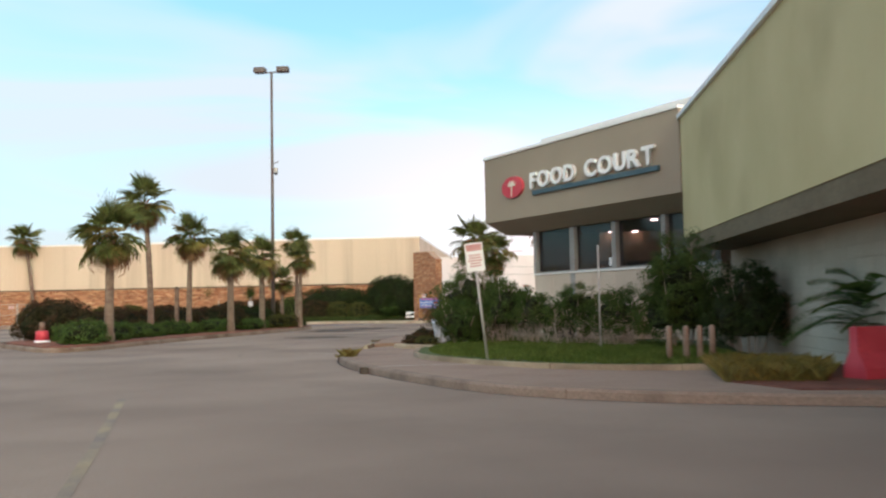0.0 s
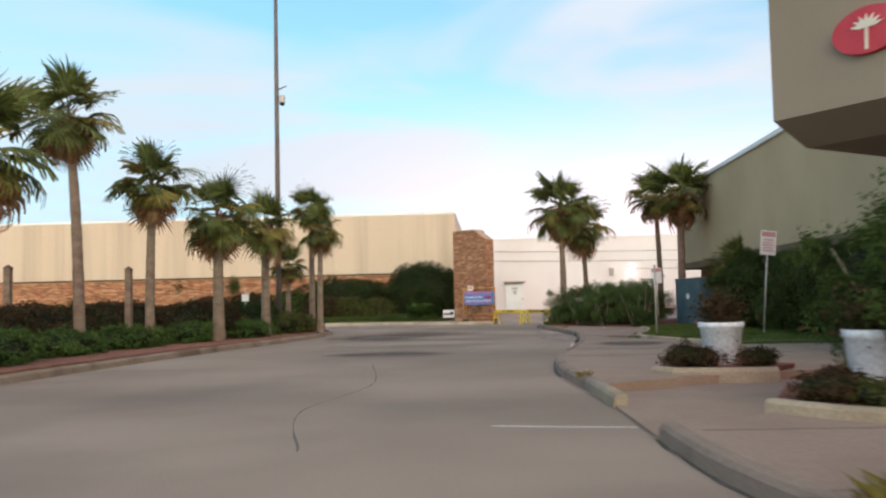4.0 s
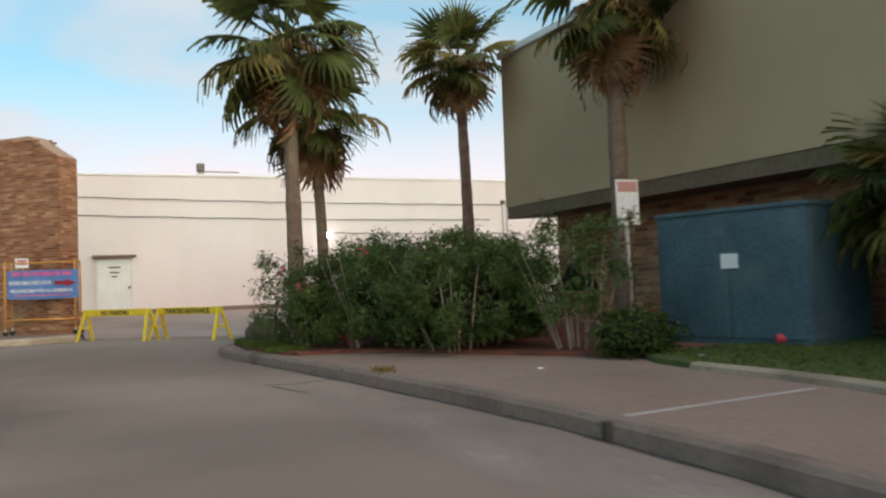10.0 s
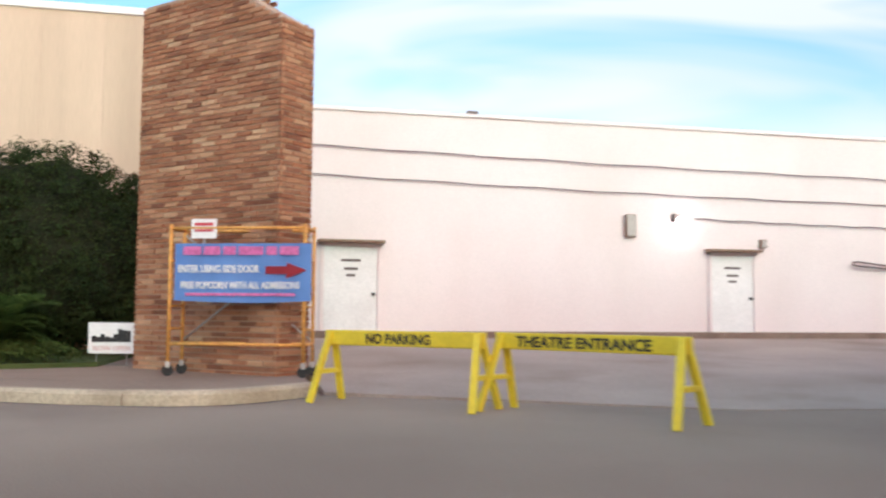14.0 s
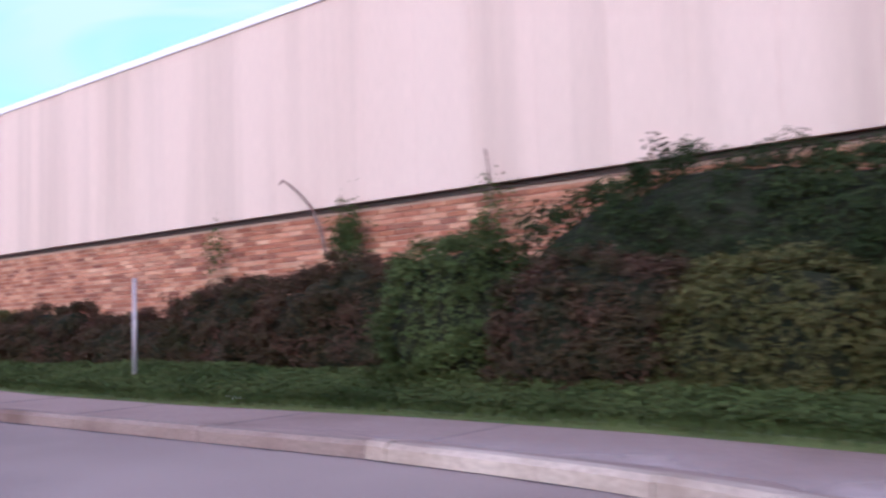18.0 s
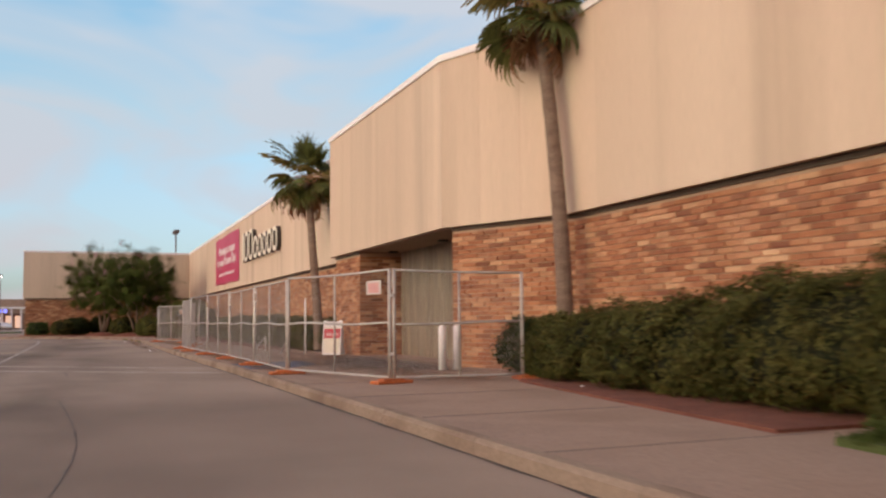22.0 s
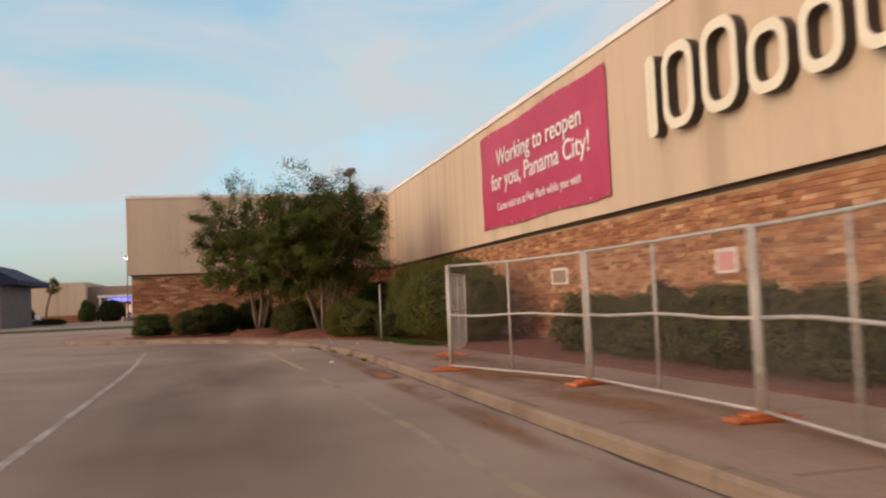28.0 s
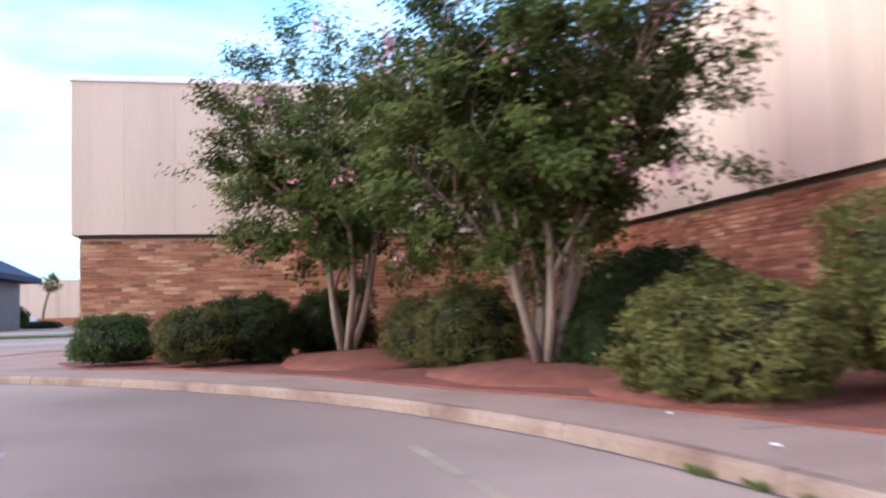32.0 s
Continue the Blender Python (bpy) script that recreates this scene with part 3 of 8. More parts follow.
def inset(line, d):
    """A plan line moved to its right by d metres."""
    out = []
    for i, p in enumerate(line):
        a, b = line[max(i - 1, 0)], line[min(i + 1, len(line) - 1)]
        v = Vector((b[0] - a[0], b[1] - a[1], 0)).normalized()
        out.append((p[0] + v.y * d, p[1] - v.x * d))
    return out


def kerb(points, label, width=0.17, height=0.16, side=1, length=2.4, material=None, lift=0.0):
    """Kerb stones along a plan line, on the side of it that is given, with open joints between them."""
    root = thing("kerb", label, "kerb", "kerbs", kind="structure")
    line = smooth_line(points, 0.4)
    acc, start, run = 0.0, 0, [line[0]]
    pieces = []
    for a, b in zip(line, line[1:]):
        run.append(b)
        acc += math.dist(a, b)
        if acc >= length:
            pieces.append(run)
            run, acc = [b], 0.0
    if len(run) > 1:
        pieces.append(run)
    prof = [(0.0, -0.06), (0.015, height * 0.72), (0.05, height * 0.97), (0.085, height), (width, height), (width, -0.06)]
    for pc in pieces:
        bm = bmesh.new()
        rings = []
        dz = random.uniform(-0.006, 0.006) + lift
        for i, p in enumerate(pc):
            a, b = pc[max(i - 1, 0)], pc[min(i + 1, len(pc) - 1)]
            d = Vector((b[0] - a[0], b[1] - a[1], 0)).normalized()
            nrm = Vector((d.y, -d.x, 0)) * side
            q = Vector((p[0], p[1], 0))
            if i == 0:
                q += d * 0.007
            if i == len(pc) - 1:
                q -= d * 0.007
            rings.append([bm.verts.new(q + nrm * u + Vector((0, 0, v + dz))) for u, v in prof])
        for a, b in zip(rings, rings[1:]):
            for k in range(len(prof) - 1):
                bm.faces.new((a[k], a[k + 1], b[k + 1], b[k]))
        bm.faces.new(rings[0])
        bm.faces.new(rings[-1][::-1])
        part("kerb_stone", bm, material or M["kerb"], root)
    return root


def ribbon(name, points, width, material, label, z=0.004, category="marking", wobble=0.0):
    line = smooth_line(points, 0.35)
    rng = random.Random(len(points) * 7 + int(abs(points[0][0]) * 13))
    vs, fs = [], []
    for i, p in enumerate(line):
        a, b = line[max(i - 1, 0)], line[min(i + 1, len(line) - 1)]
        d = Vector((b[0] - a[0], b[1] - a[1], 0)).normalized()
        nrm = Vector((d.y, -d.x, 0))
        w1, w2 = (width / 2 * (1 + wobble * rng.uniform(-1, 1)) for _ in range(2))
        q = Vector((p[0], p[1], z))
        vs += [q + nrm * w1, q - nrm * w2]
        if i:
            fs.append((2 * i - 2, 2 * i - 1, 2 * i + 1, 2 * i))
    return tagged(mesh_object(name, vs, fs, material), label, category, kind="structure")


def wall_basis(p0, p1):
    """Origin, unit direction and outward normal (to the right of the way from p0 to p1) of an upright wall."""
    o, d = Vector((*p0, 0)), Vector((p1[0] - p0[0], p1[1] - p0[1], 0))
    return o, d.normalized(), Vector((d.y, -d.x, 0)).normalized(), d.length


def bricks(parent, p0, p1, z0, z1, size=(0.40, 0.10), near=None, top=None, most=300, material=None):
    """Brickwork proud of a mortar wall from p0 to p1. near(s, z) picks the bricks that become parts; top(s) gives the wall's height."""
    o, d, n, length = wall_basis(p0, p1)
    rng = random.Random(int(abs(p0[0]) * 31 + abs(p1[1]) * 17))
    bw, bh = size
    shared = []
    for k in range(4):
        v = [(x, y, z) for y in (-0.03, 0.012 + 0.003 * k) for x, z in ((0.006, 0.006), (bw - 0.006, 0.006), (bw - 0.006, bh - 0.006), (0.006, bh - 0.006))]
        for i in range(4, 8):
            x, y, z = v[i]
            v[i] = (x + (0.004 if x < bw / 2 else -0.004), y, z + (0.003 if z < bh / 2 else -0.003))
        f = [(4, 5, 6, 7), (0, 1, 5, 4), (1, 2, 6, 5), (2, 3, 7, 6), (3, 0, 4, 7)]
        me = bpy.data.meshes.new("brick")
        me.from_pydata(v, [], f)
        me.materials.append(material or M["brick"])
        shared.append(me)
    turn = Matrix((( d.x, n.x, 0, 0), (d.y, n.y, 0, 0), (0, 0, 1, 0), (0, 0, 0, 1)))
    vs, fs, count = [], [], 0
    for row in range(int((z1 - z0) / bh)):
        s = -bw * (0.5 if row % 2 else 0.0) - rng.random() * 0.05
        z = z0 + row * bh
        while s < length - 0.02:
            a, b = max(s, 0.0), min(s + bw, length)
            lim = top(min(max((a + b) / 2, 0), length)) if top else z1
            if b - a > 0.05 and z + bh <= lim + 0.01:
                if near and count < most and b - a > bw - 0.01 and near(s, z):
                    ob = new("brick", shared[rng.randrange(4)])
                    ob.matrix_world = Matrix.Translation(o + d * a + Vector((0, 0, z))) @ turn
                    ob.parent = parent
                    count += 1
                else:
                    y1 = 0.010 + 0.012 * rng.random()
                    i = len(vs)
                    for y, e in ((-0.02, 0.0), (y1, 0.004)):
                        for x, zz in ((a + 0.006 + e, z + 0.006 + e), (b - 0.006 - e, z + 0.006 + e), (b - 0.006 - e, z + bh - 0.006 - e), (a + 0.006 + e, z + bh - 0.006 - e)):
                            vs.append((o.x + d.x * x + n.x * y, o.y + d.y * x + n.y * y, zz))
                    fs += [(i + 4, i + 5, i + 6, i + 7), (i, i + 1, i + 5, i + 4), (i + 1, i + 2, i + 6, i + 5), (i + 2, i + 3, i + 7, i + 6), (i + 3, i, i + 4, i + 7)]
            s += bw
    ob = mesh_object("brickwork", vs, fs, material or M["brick"], parent)
    return tagged(ob, kind="stuff")


def panels(parent, p0, p1, z0, z1, width=1.22, material=None, depth=0.03):
    """Upright facing panels with open joints."""
    o, d, n, length = wall_basis(p0, p1)
    count = max(1, round(length / width))
    w = length / count
    for i in range(count):
        a, b = i * w + 0.0015, (i + 1) * w - 0.0015
        bm = bmesh.new()
        box(bm, (a, -0.05, z0), (b, depth, z1), 0.003)
        ob = part("panel", bm, material or M["beige"], parent)
        ob.data.transform(Matrix.Translation(o) @ Matrix(((d.x, n.x, 0, 0), (d.y, n.y, 0, 0), (0, 0, 1, 0), (0, 0, 0, 1))))


def lettering(name, text, m, size, material, parent, depth=0.01, width=None, label="", bold=0.0):
    cu = bpy.data.curves.new(name, "FONT")
    cu.body, cu.size, cu.extrude, cu.align_x, cu.align_y = text, size, depth, "LEFT", "BOTTOM_BASELINE"
    cu.offset, cu.resolution_u = bold, 4
    tmp = bpy.data.objects.new(name, cu)
    scene.collection.objects.link(tmp)
    bpy.context.view_layer.update()
    me = bpy.data.meshes.new_from_object(tmp.evaluated_get(bpy.context.evaluated_depsgraph_get()))
    bpy.data.objects.remove(tmp)
    xs = [v.co.x for v in me.vertices]
    if width and xs:
        me.transform(Matrix.Diagonal((width / (max(xs) - min(xs)), 1, 1, 1)))
    me.transform(m)
    me.materials.clear()
    me.materials.append(material)
    ob = new(name, me)
    ob.parent = parent
    if label:
        tagged(ob, label)
    return ob


def facing(origin, d, n):
    """A matrix that lays x along d, y up and z along the outward normal n, at origin."""
    return Matrix(((d[0], 0, n[0], origin[0]), (d[1], 0, n[1], origin[1]), (0, 1, 0, origin[2]), (0, 0, 0, 1)))

# ---- ground, road and pavements ----
bm = bmesh.new()
R = 2600.0
grid_x = [-R, -400, -200, -130, -60, 0, 40, 120, 400, R]
grid_y = [-R, -400, -120, -40, 20, 60, 84, 160, 400, R]
gv = [[bm.verts.new((x, y, 0)) for x in grid_x] for y in grid_y]
for j in range(len(grid_y) - 1):
    for i in range(len(grid_x) - 1):
        bm.faces.new((gv[j][i], gv[j][i + 1], gv[j + 1][i + 1], gv[j + 1][i]))
tagged(part("road", bm, M["asphalt"]), "worn grey-brown asphalt of the mall's ring road and car park", "road", kind="structure")

# far grass verge beyond the car park
slab("grass_verge", [(-152, -60), (-146, -60), (-146, 66), (-152, 66)], 0.14, M["grass"], "strip of mown grass at the edge of the car park", category="grass")

# kerb lines (gutter side)
K_FOOD = [(24, 15.4), (14, 15.9), (9.75, 16.6), (7.9, 17.0), (6.5, 17.5), (5.05, 18.4), (4.0, 19.6), (3.3, 20.7), (2.7, 21.7), (1.6, 23.9), (0.75, 26.2), (0.3, 28.4), (0.2, 30.4)]
K_SIDE = [(0.02, 35.1), (-0.03, 35.7), (-0.12, 37.2), (-0.12, 38.9), (-0.03, 40.2), (0.15, 41.7), (0.6, 44.2), (1.13, 47.5), (1.45, 50.8), (1.66, 53.9), (1.62, 56.2), (1.4, 59.2), (1.2, 61.5), (0.95, 63.6), (0.85, 64.7), (1.05, 65.8), (1.8, 67.0), (3.2, 68.6), (5.5, 69.6), (12, 70.2)]
K_STORE = [(-0.6, 78.5), (-0.75, 75.2), (-1.1, 73.9), (-1.9, 73.1), (-2.7, 72.9), (-3.8, 73.3), (-5.4, 74.2), (-7.0, 75.2), (-8.5, 76.1), (-10.5, 76.7), (-13, 76.95), (-18, 76.95), (-40, 76.95), (-60, 76.75), (-80, 76.8), (-86.3, 76.55), (-90.8, 76.0), (-94.0, 75.0), (-96.1, 74.0), (-98.6, 72.4), (-101, 70.4), (-103, 68.2), (-104.6, 66.6), (-107.5, 65.6), (-112, 65.3), (-116, 66.5), (-118, 70)]
K_ISLE = [(-15.7, 39.0), (-13.4, 36.4), (-11.7, 34.6), (-10.6, 34.1), (-10.0, 35.2), (-9.9, 37.4), (-9.75, 41), (-9.35, 46), (-8.75, 51), (-8.15, 56), (-8.05, 59.3), (-8.5, 62.3), (-10.2, 64.8), (-13.0, 65.6), (-15.6, 63.8), (-16.6, 59), (-16.9, 50), (-16.8, 42.5), (-16.5, 40.2), (-15.7, 39.0)]
IN = 0.16
kerb(K_FOOD, "weathered concrete kerb round the food court corner", side=1, material=M["kerb_old"])
kerb(K_SIDE, "weathered concrete kerb with drain notches along the side walk", side=1, material=M["kerb_old"])
kerb([(0.12, 32.8), (0.08, 34.0), (0.02, 35.1)], "short kerb end with faded yellow paint", side=1, material=M["yellow_line"])
kerb(K_STORE[2:11], "pale concrete kerb curving round the store corner", side=1, material=M["kerb_pale"])
kerb(K_STORE[10:], "long yellowed concrete kerb in front of the department store", side=1)
kerb(K_ISLE, "concrete kerb round the palm island", side=-1)

slab("sidewalk_food_court", inset(smooth_line(K_FOOD), 0.11) + [(0.4, 30.6), (2.6, 31.4), (9.6, 31.0), (9.8, 20), (24, 20)], 0.15, M["concrete"], "pinkish concrete walk round the food court corner")
slab("plaza", [(0.2, 30.4), (0.12, 34.3), (1.6, 35.3), (8.0, 38.6), (8.0, 31.0)], 0.03, M["concrete"], "flush concrete paving at the food court entrance", z0=-0.1)
slab("sidewalk_side", [(0.25, 34.3)] + inset(smooth_line(K_SIDE), 0.11) + [(12, 64), (9.2, 64), (9.2, 38.4), (1.6, 35.2)], 0.15, M["concrete"], "stained concrete walk along the tan building")
slab("sidewalk_store", inset(smooth_line(K_STORE[2:]), 0.11) + [(-118, 84), (-1.0, 84)], 0.15, M["concrete"], "long concrete walk in front of the department store")

# pale concrete drive that rises to the loading wall
bm = bmesh.new()
ap = [(-1.0, 74.0), (3.2, 71.6), (14, 70.6), (26, 70.6), (26, 82.4), (-1.0, 82.4)]
prism(bm, ap, -0.1, lambda x, y: 0.012 + max(0.0, y - 73.4) * 0.052)
tagged(part("apron", bm, M["apron"]), "pale concrete drive rising to the white loading wall", "drive", kind="structure")

# planting beds
BED_FOOD = [(2.48, 28.6), (2.55, 27.3), (2.85, 25.7), (3.4, 24.6), (4.3, 23.4), (5.4, 22.2), (6.8, 21.4), (8.0, 21.2), (9.6, 21.0)]
kerb(BED_FOOD, "low concrete edging of the food court lawn", width=0.14, height=0.13, side=1, lift=0.13, material=M["edging"])
slab("lawn_food_court", inset(smooth_line(BED_FOOD), 0.09) + [(10.6, 30.4), (5.2, 38.0), (2.6, 33.0)], 0.23, M["grass"], "lawn below the food court windows", category="lawn")
BED_SIDE = [(4.5, 43.6), (3.9, 45.0), (3.3, 46.8), (3.0, 48.2), (3.0, 49.3), (3.6, 51.4), (3.9, 52.9), (4.2, 54.6), (4.25, 56.4)]
kerb(BED_SIDE, "low concrete edging of the side lawn", width=0.14, height=0.10, side=1, lift=0.13, material=M["edging"])
slab("lawn_side", inset(smooth_line(BED_SIDE), 0.09) + [(4.45, 57.2), (4.75, 57.9), (9.2, 58.9), (9.2, 43.6)], 0.215, M["grass"], "lawn along the tan building", category="lawn")
slab("mulch_oleander", [(4.9, 57.9), (4.43, 58.4), (3.56, 60.0), (2.9, 61.1), (2.3, 61.7), (1.5, 61.9), (1.22, 62.6), (1.12, 63.8), (1.25, 65.6), (2.0, 66.7), (3.3, 68.3), (5.5, 69.3), (9.2, 69.6), (9.2, 57.9)], 0.20, M["mulch"], "mulch bed under the oleanders", category="mulch")
slab("mulch_bed", [(1.46, 31.1), (1.86, 30.5), (2.42, 30.02), (2.8, 29.5), (3.3, 31.0), (3.2, 33.2), (2.2, 33.0)], 0.242, M["mulch"], "small mulch bed round a white planter", category="mulch")
slab("mulch_bed", [(1.15, 36.0), (1.42, 35.68), (2.0, 35.52), (2.75, 35.5), (3.4, 36.4), (2.6, 37.6), (1.6, 37.2)], 0.22, M["mulch"], "small mulch bed round a white planter", category="mulch")
slab("mulch_island", [(x, y) for x, y in smooth_line([(-15.6, 39.4), (-13.3, 36.8), (-11.7, 35.05), (-10.75, 34.6), (-10.3, 35.5), (-10.2, 37.5), (-10.05, 41), (-9.65, 46), (-9.05, 51), (-8.45, 56), (-8.35, 59.2), (-8.8, 62.1), (-10.4, 64.4), (-13.0, 65.2), (-15.3, 63.5), (-16.3, 59), (-16.6, 50), (-16.5, 42.5), (-16.2, 40.5), (-15.6, 39.4)])[:-1]], 0.19, M["mulch_bright"], "red mulch of the palm island", category="mulch")
slab("lawn_store", [(-4.1, 77.6), (-5.4, 77.1), (-7.0, 77.5), (-9.0, 78.2), (-11, 78.5), (-14, 78.65), (-18, 78.5), (-22, 78.65), (-26, 79.1), (-29.2, 79.5), (-30, 82.9), (-3.8, 82.9)], 0.22, M["grass"], "grassy ground under the low ground cover", category="lawn")
slab("mulch_store", [(-30.0, 79.6), (-34, 80.1), (-37.3, 80.6), (-38.6, 81.6), (-39.0, 82.9), (-30, 82.9)], 0.19, M["mulch"], "mulch strip under the clipped hedge", category="mulch")
slab("mulch_fence", [(-57.5, 80.2), (-75, 79.8), (-84, 79.2), (-90.0, 78.0), (-93.5, 76.9), (-96.1, 75.5), (-99.6, 73.9), (-103.0, 71.4), (-104.5, 69.2), (-107.2, 68.4), (-107.6, 82.6), (-57.5, 82.6)], 0.19, M["mulch"], "red mulch bed in the corner of the store", category="mulch")

slab("mulch_corner", [(8.9, 17.3), (8.3, 18.6), (8.6, 20.6), (9.4, 22.0), (11.4, 23.0), (16, 23), (16, 16.6)], 0.17, M["mulch"], "red mulch at the shaded kerb corner", category="mulch")

# ---- department store ----
TOP, SEAM = 7.36, 3.34
store = thing("department_store", "beige panelled department store on a mixed brick base", "building")
UP = [((-39.3, 82.73), (-3.66, 82.73)), ((-42.6, 81.34), (-39.3, 82.73)), ((-52.94, 81.34), (-42.6, 81.34)), ((-107.47, 82.33), (-52.94, 82.33)), ((-107.47, 68.68), (-107.47, 82.33)), ((-130, 68.68), (-107.47, 68.68))]
# upper body behind the panels
bm = bmesh.new()
prism(bm, [(-3.7, 82.79), (-39.28, 82.79), (-42.58, 81.40), (-52.9, 81.40), (-52.9, 82.39), (-107.53, 82.39), (-107.53, 68.74), (-130, 68.74), (-130, 120), (-3.7, 120)], SEAM + 0.01, TOP - 0.02)
upper = part("upper_wall", bm, M["joint"], store)
for a, b in UP:
    panels(upper, a, b, SEAM, TOP - 0.05)
panels(upper, (-52.94, 82.33), (-52.94, 81.34), SEAM, TOP - 0.05)
panels(upper, (-3.66, 82.76), (-3.66, 118), SEAM, TOP - 0.05, width=3.0)
for a, b in UP + [((-52.94, 82.33), (-52.94, 81.34)), ((-3.66, 82.73), (-3.66, 118))]:
    o, d, n, ln = wall_basis(a, b)
    bm = bmesh.new()
    box(bm, (-0.04, -0.30, TOP - 0.10), (ln + 0.04, 0.075, TOP + 0.06), 0.012)
    ob = part("coping", bm, M["coping"], store, "white metal coping")
    ob.data.transform(Matrix.Translation(o) @ Matrix(((d.x, n.x, 0, 0), (d.y, n.y, 0, 0), (0, 0, 1, 0), (0, 0, 0, 1))))
bm = bmesh.new()
prism(bm, [(-4, 83.0), (-130, 83.0), (-130, 119.8), (-4, 119.8)], TOP - 0.02, TOP + 0.0)
part("roof", bm, M["roof"], store)
# brick base, set back a little under the panels
SB = 0.16
base = [((-39.25, 82.73 + SB), (-3.72, 82.73 + SB)), ((-42.5, 81.34 + SB + 0.02), (-39.25, 82.73 + SB)), ((-52.80, 81.34 + SB), (-50.05, 81.34 + SB)), ((-107.4, 82.33 + SB), (-52.80, 82.33 + SB)), ((-107.47 - SB, 68.86), (-107.47 - SB, 82.33)), ((-130, 68.68 + SB), (-107.6, 68.68 + SB))]
bm = bmesh.new()
prism(bm, [(-3.72, 82.90), (-39.25, 82.90), (-42.5, 81.53), (-42.5, 85.6), (-50.05, 85.6), (-50.05, 81.51), (-52.80, 81.51), (-52.80, 82.50), (-107.64, 82.50), (-107.64, 68.85), (-130, 68.85), (-130, 119), (-3.72, 119)], -0.05, SEAM + 0.005)
brick_base = part("brick_wall", bm, M["mortar"], store, "brick base with recessed joints")
bricks(brick_base, *base[0], 0.0, SEAM - 0.10)
bricks(brick_base, *base[1], 0.0, SEAM - 0.10)
bricks(brick_base, *base[2], 0.0, SEAM - 0.10, near=lambda s, z: True, most=300)
bricks(brick_base, *base[3], 0.0, SEAM - 0.10)
bricks(brick_base, *base[4], 0.0, SEAM - 0.10)
bricks(brick_base, *base[5], 0.0, SEAM - 0.10)
bricks(brick_base, (-52.80, 82.49), (-52.80, 81.50), 0.0, SEAM - 0.10)
bricks(brick_base, (-50.05, 81.5), (-50.05, 85.5), 0.0, SEAM - 0.10)
bricks(brick_base, (-3.72, 82.9), (-3.72, 118), 0.0, SEAM - 0.10, size=(0.8, 0.2))
# dark strip at the seam: the overhang's shade is painted into it
for a, b in base:
    o, d, n, ln = wall_basis(a, b)
    bm = bmesh.new()
    box(bm, (0, -0.05, SEAM - 0.085), (ln, 0.03, SEAM - 0.002))
    ob = part("drip_band", bm, M["dark_soffit"], store, "dark brown band under the panels with the overhang's shade in its colour")
    ob.data.transform(Matrix.Translation(o) @ Matrix(((d.x, n.x, 0, 0), (d.y, n.y, 0, 0), (0, 0, 1, 0), (0, 0, 0, 1))))
# entrance soffit, lights and plastic sheeting
bm = bmesh.new()
box(bm, (-50.0, 81.45, SEAM - 0.03), (-42.55, 85.5, SEAM - 0.004))
part("soffit", bm, M["soffit"], store, "plaster soffit over the boarded entrance")
for x in (-49.3, -45.2):
    bm = bmesh.new()
    bmesh.ops.create_cone(bm, cap_ends=True, segments=16, radius1=0.16, radius2=0.14, depth=0.05, matrix=pose(x, 82.35, SEAM - 0.055))
    part("recessed_light", bm, M["black"], store, "unlit recessed ceiling light")
vs, fs = [], []
nx = 90
for i in range(nx + 1):
    x = -50.0 + 7.46 * i / nx
    y = 82.8 + 0.05 * math.sin(i * 1.9) + 0.04 * math.sin(i * 0.7 + 1)
    vs += [(x, y, 0.15), (x, y + 0.03 * math.sin(i * 1.3), SEAM - 0.03)]
    if i:
        fs.append((2 * i - 2, 2 * i, 2 * i + 1, 2 * i - 1))
mesh_object("plastic_sheet", vs, fs, M["plastic_film"], store, "pale plastic sheeting hung across the entrance", True)

# ---- leaning brick pylon at the end of the store ----
pylon = thing("brick_pylon", "tall mixed brick pylon with a sloped top corner", "pylon")
PA, PB, PT = Vector((-3.56, 77.24, 0)), Vector((-1.53, 75.14, 0)), 0.66
pd = (PB - PA).normalized()
pn = Vector((pd.y, -pd.x, 0))
PL = (PB - PA).length
def pylon_top(s):
    return 5.66 if s < PL * 0.62 else 5.66 - (s - PL * 0.62) / (PL * 0.38) * 0.66
prof = [(0.03, 0.0), (PL - 0.03, 0.0), (PL - 0.03, pylon_top(PL) - 0.02), (PL * 0.62, 5.64), (0.03, 5.64)]
bm = bmesh.new()
fr = [bm.verts.new(PA + pd * s - pn * 0.03 + Vector((0, 0, z))) for s, z in prof]
bk = [bm.verts.new(PA + pd * s - pn * (PT - 0.03) + Vector((0, 0, z))) for s, z in prof]
bm.faces.new(fr)
bm.faces.new(bk[::-1])
for i in range(5):
    bm.faces.new((fr[i], bk[i], bk[(i + 1) % 5], fr[(i + 1) % 5]))
core = part("core", bm, M["mortar"], pylon)
c = lambda v: (v.x, v.y)
bricks(core, c(PA - pn * 0.03), c(PB - pn * 0.03), 0.12, 5.66, (0.30, 0.075), near=lambda s, z: 0.9 < z < 4.2, top=pylon_top)
bricks(core, c(PB - pd * 0.03), c(PB - pd * 0.03 - pn * PT), 0.12, 5.0, (0.30, 0.075), top=lambda s: 5.0)
bricks(core, c(PA + pd * 0.03 - pn * PT), c(PA + pd * 0.03), 0.12, 5.66, (0.30, 0.075))
bricks(core, c(PB - pn * (PT - 0.03)), c(PA - pn * (PT - 0.03)), 0.12, 5.66, (0.30, 0.075), top=lambda s: pylon_top(PL - s))

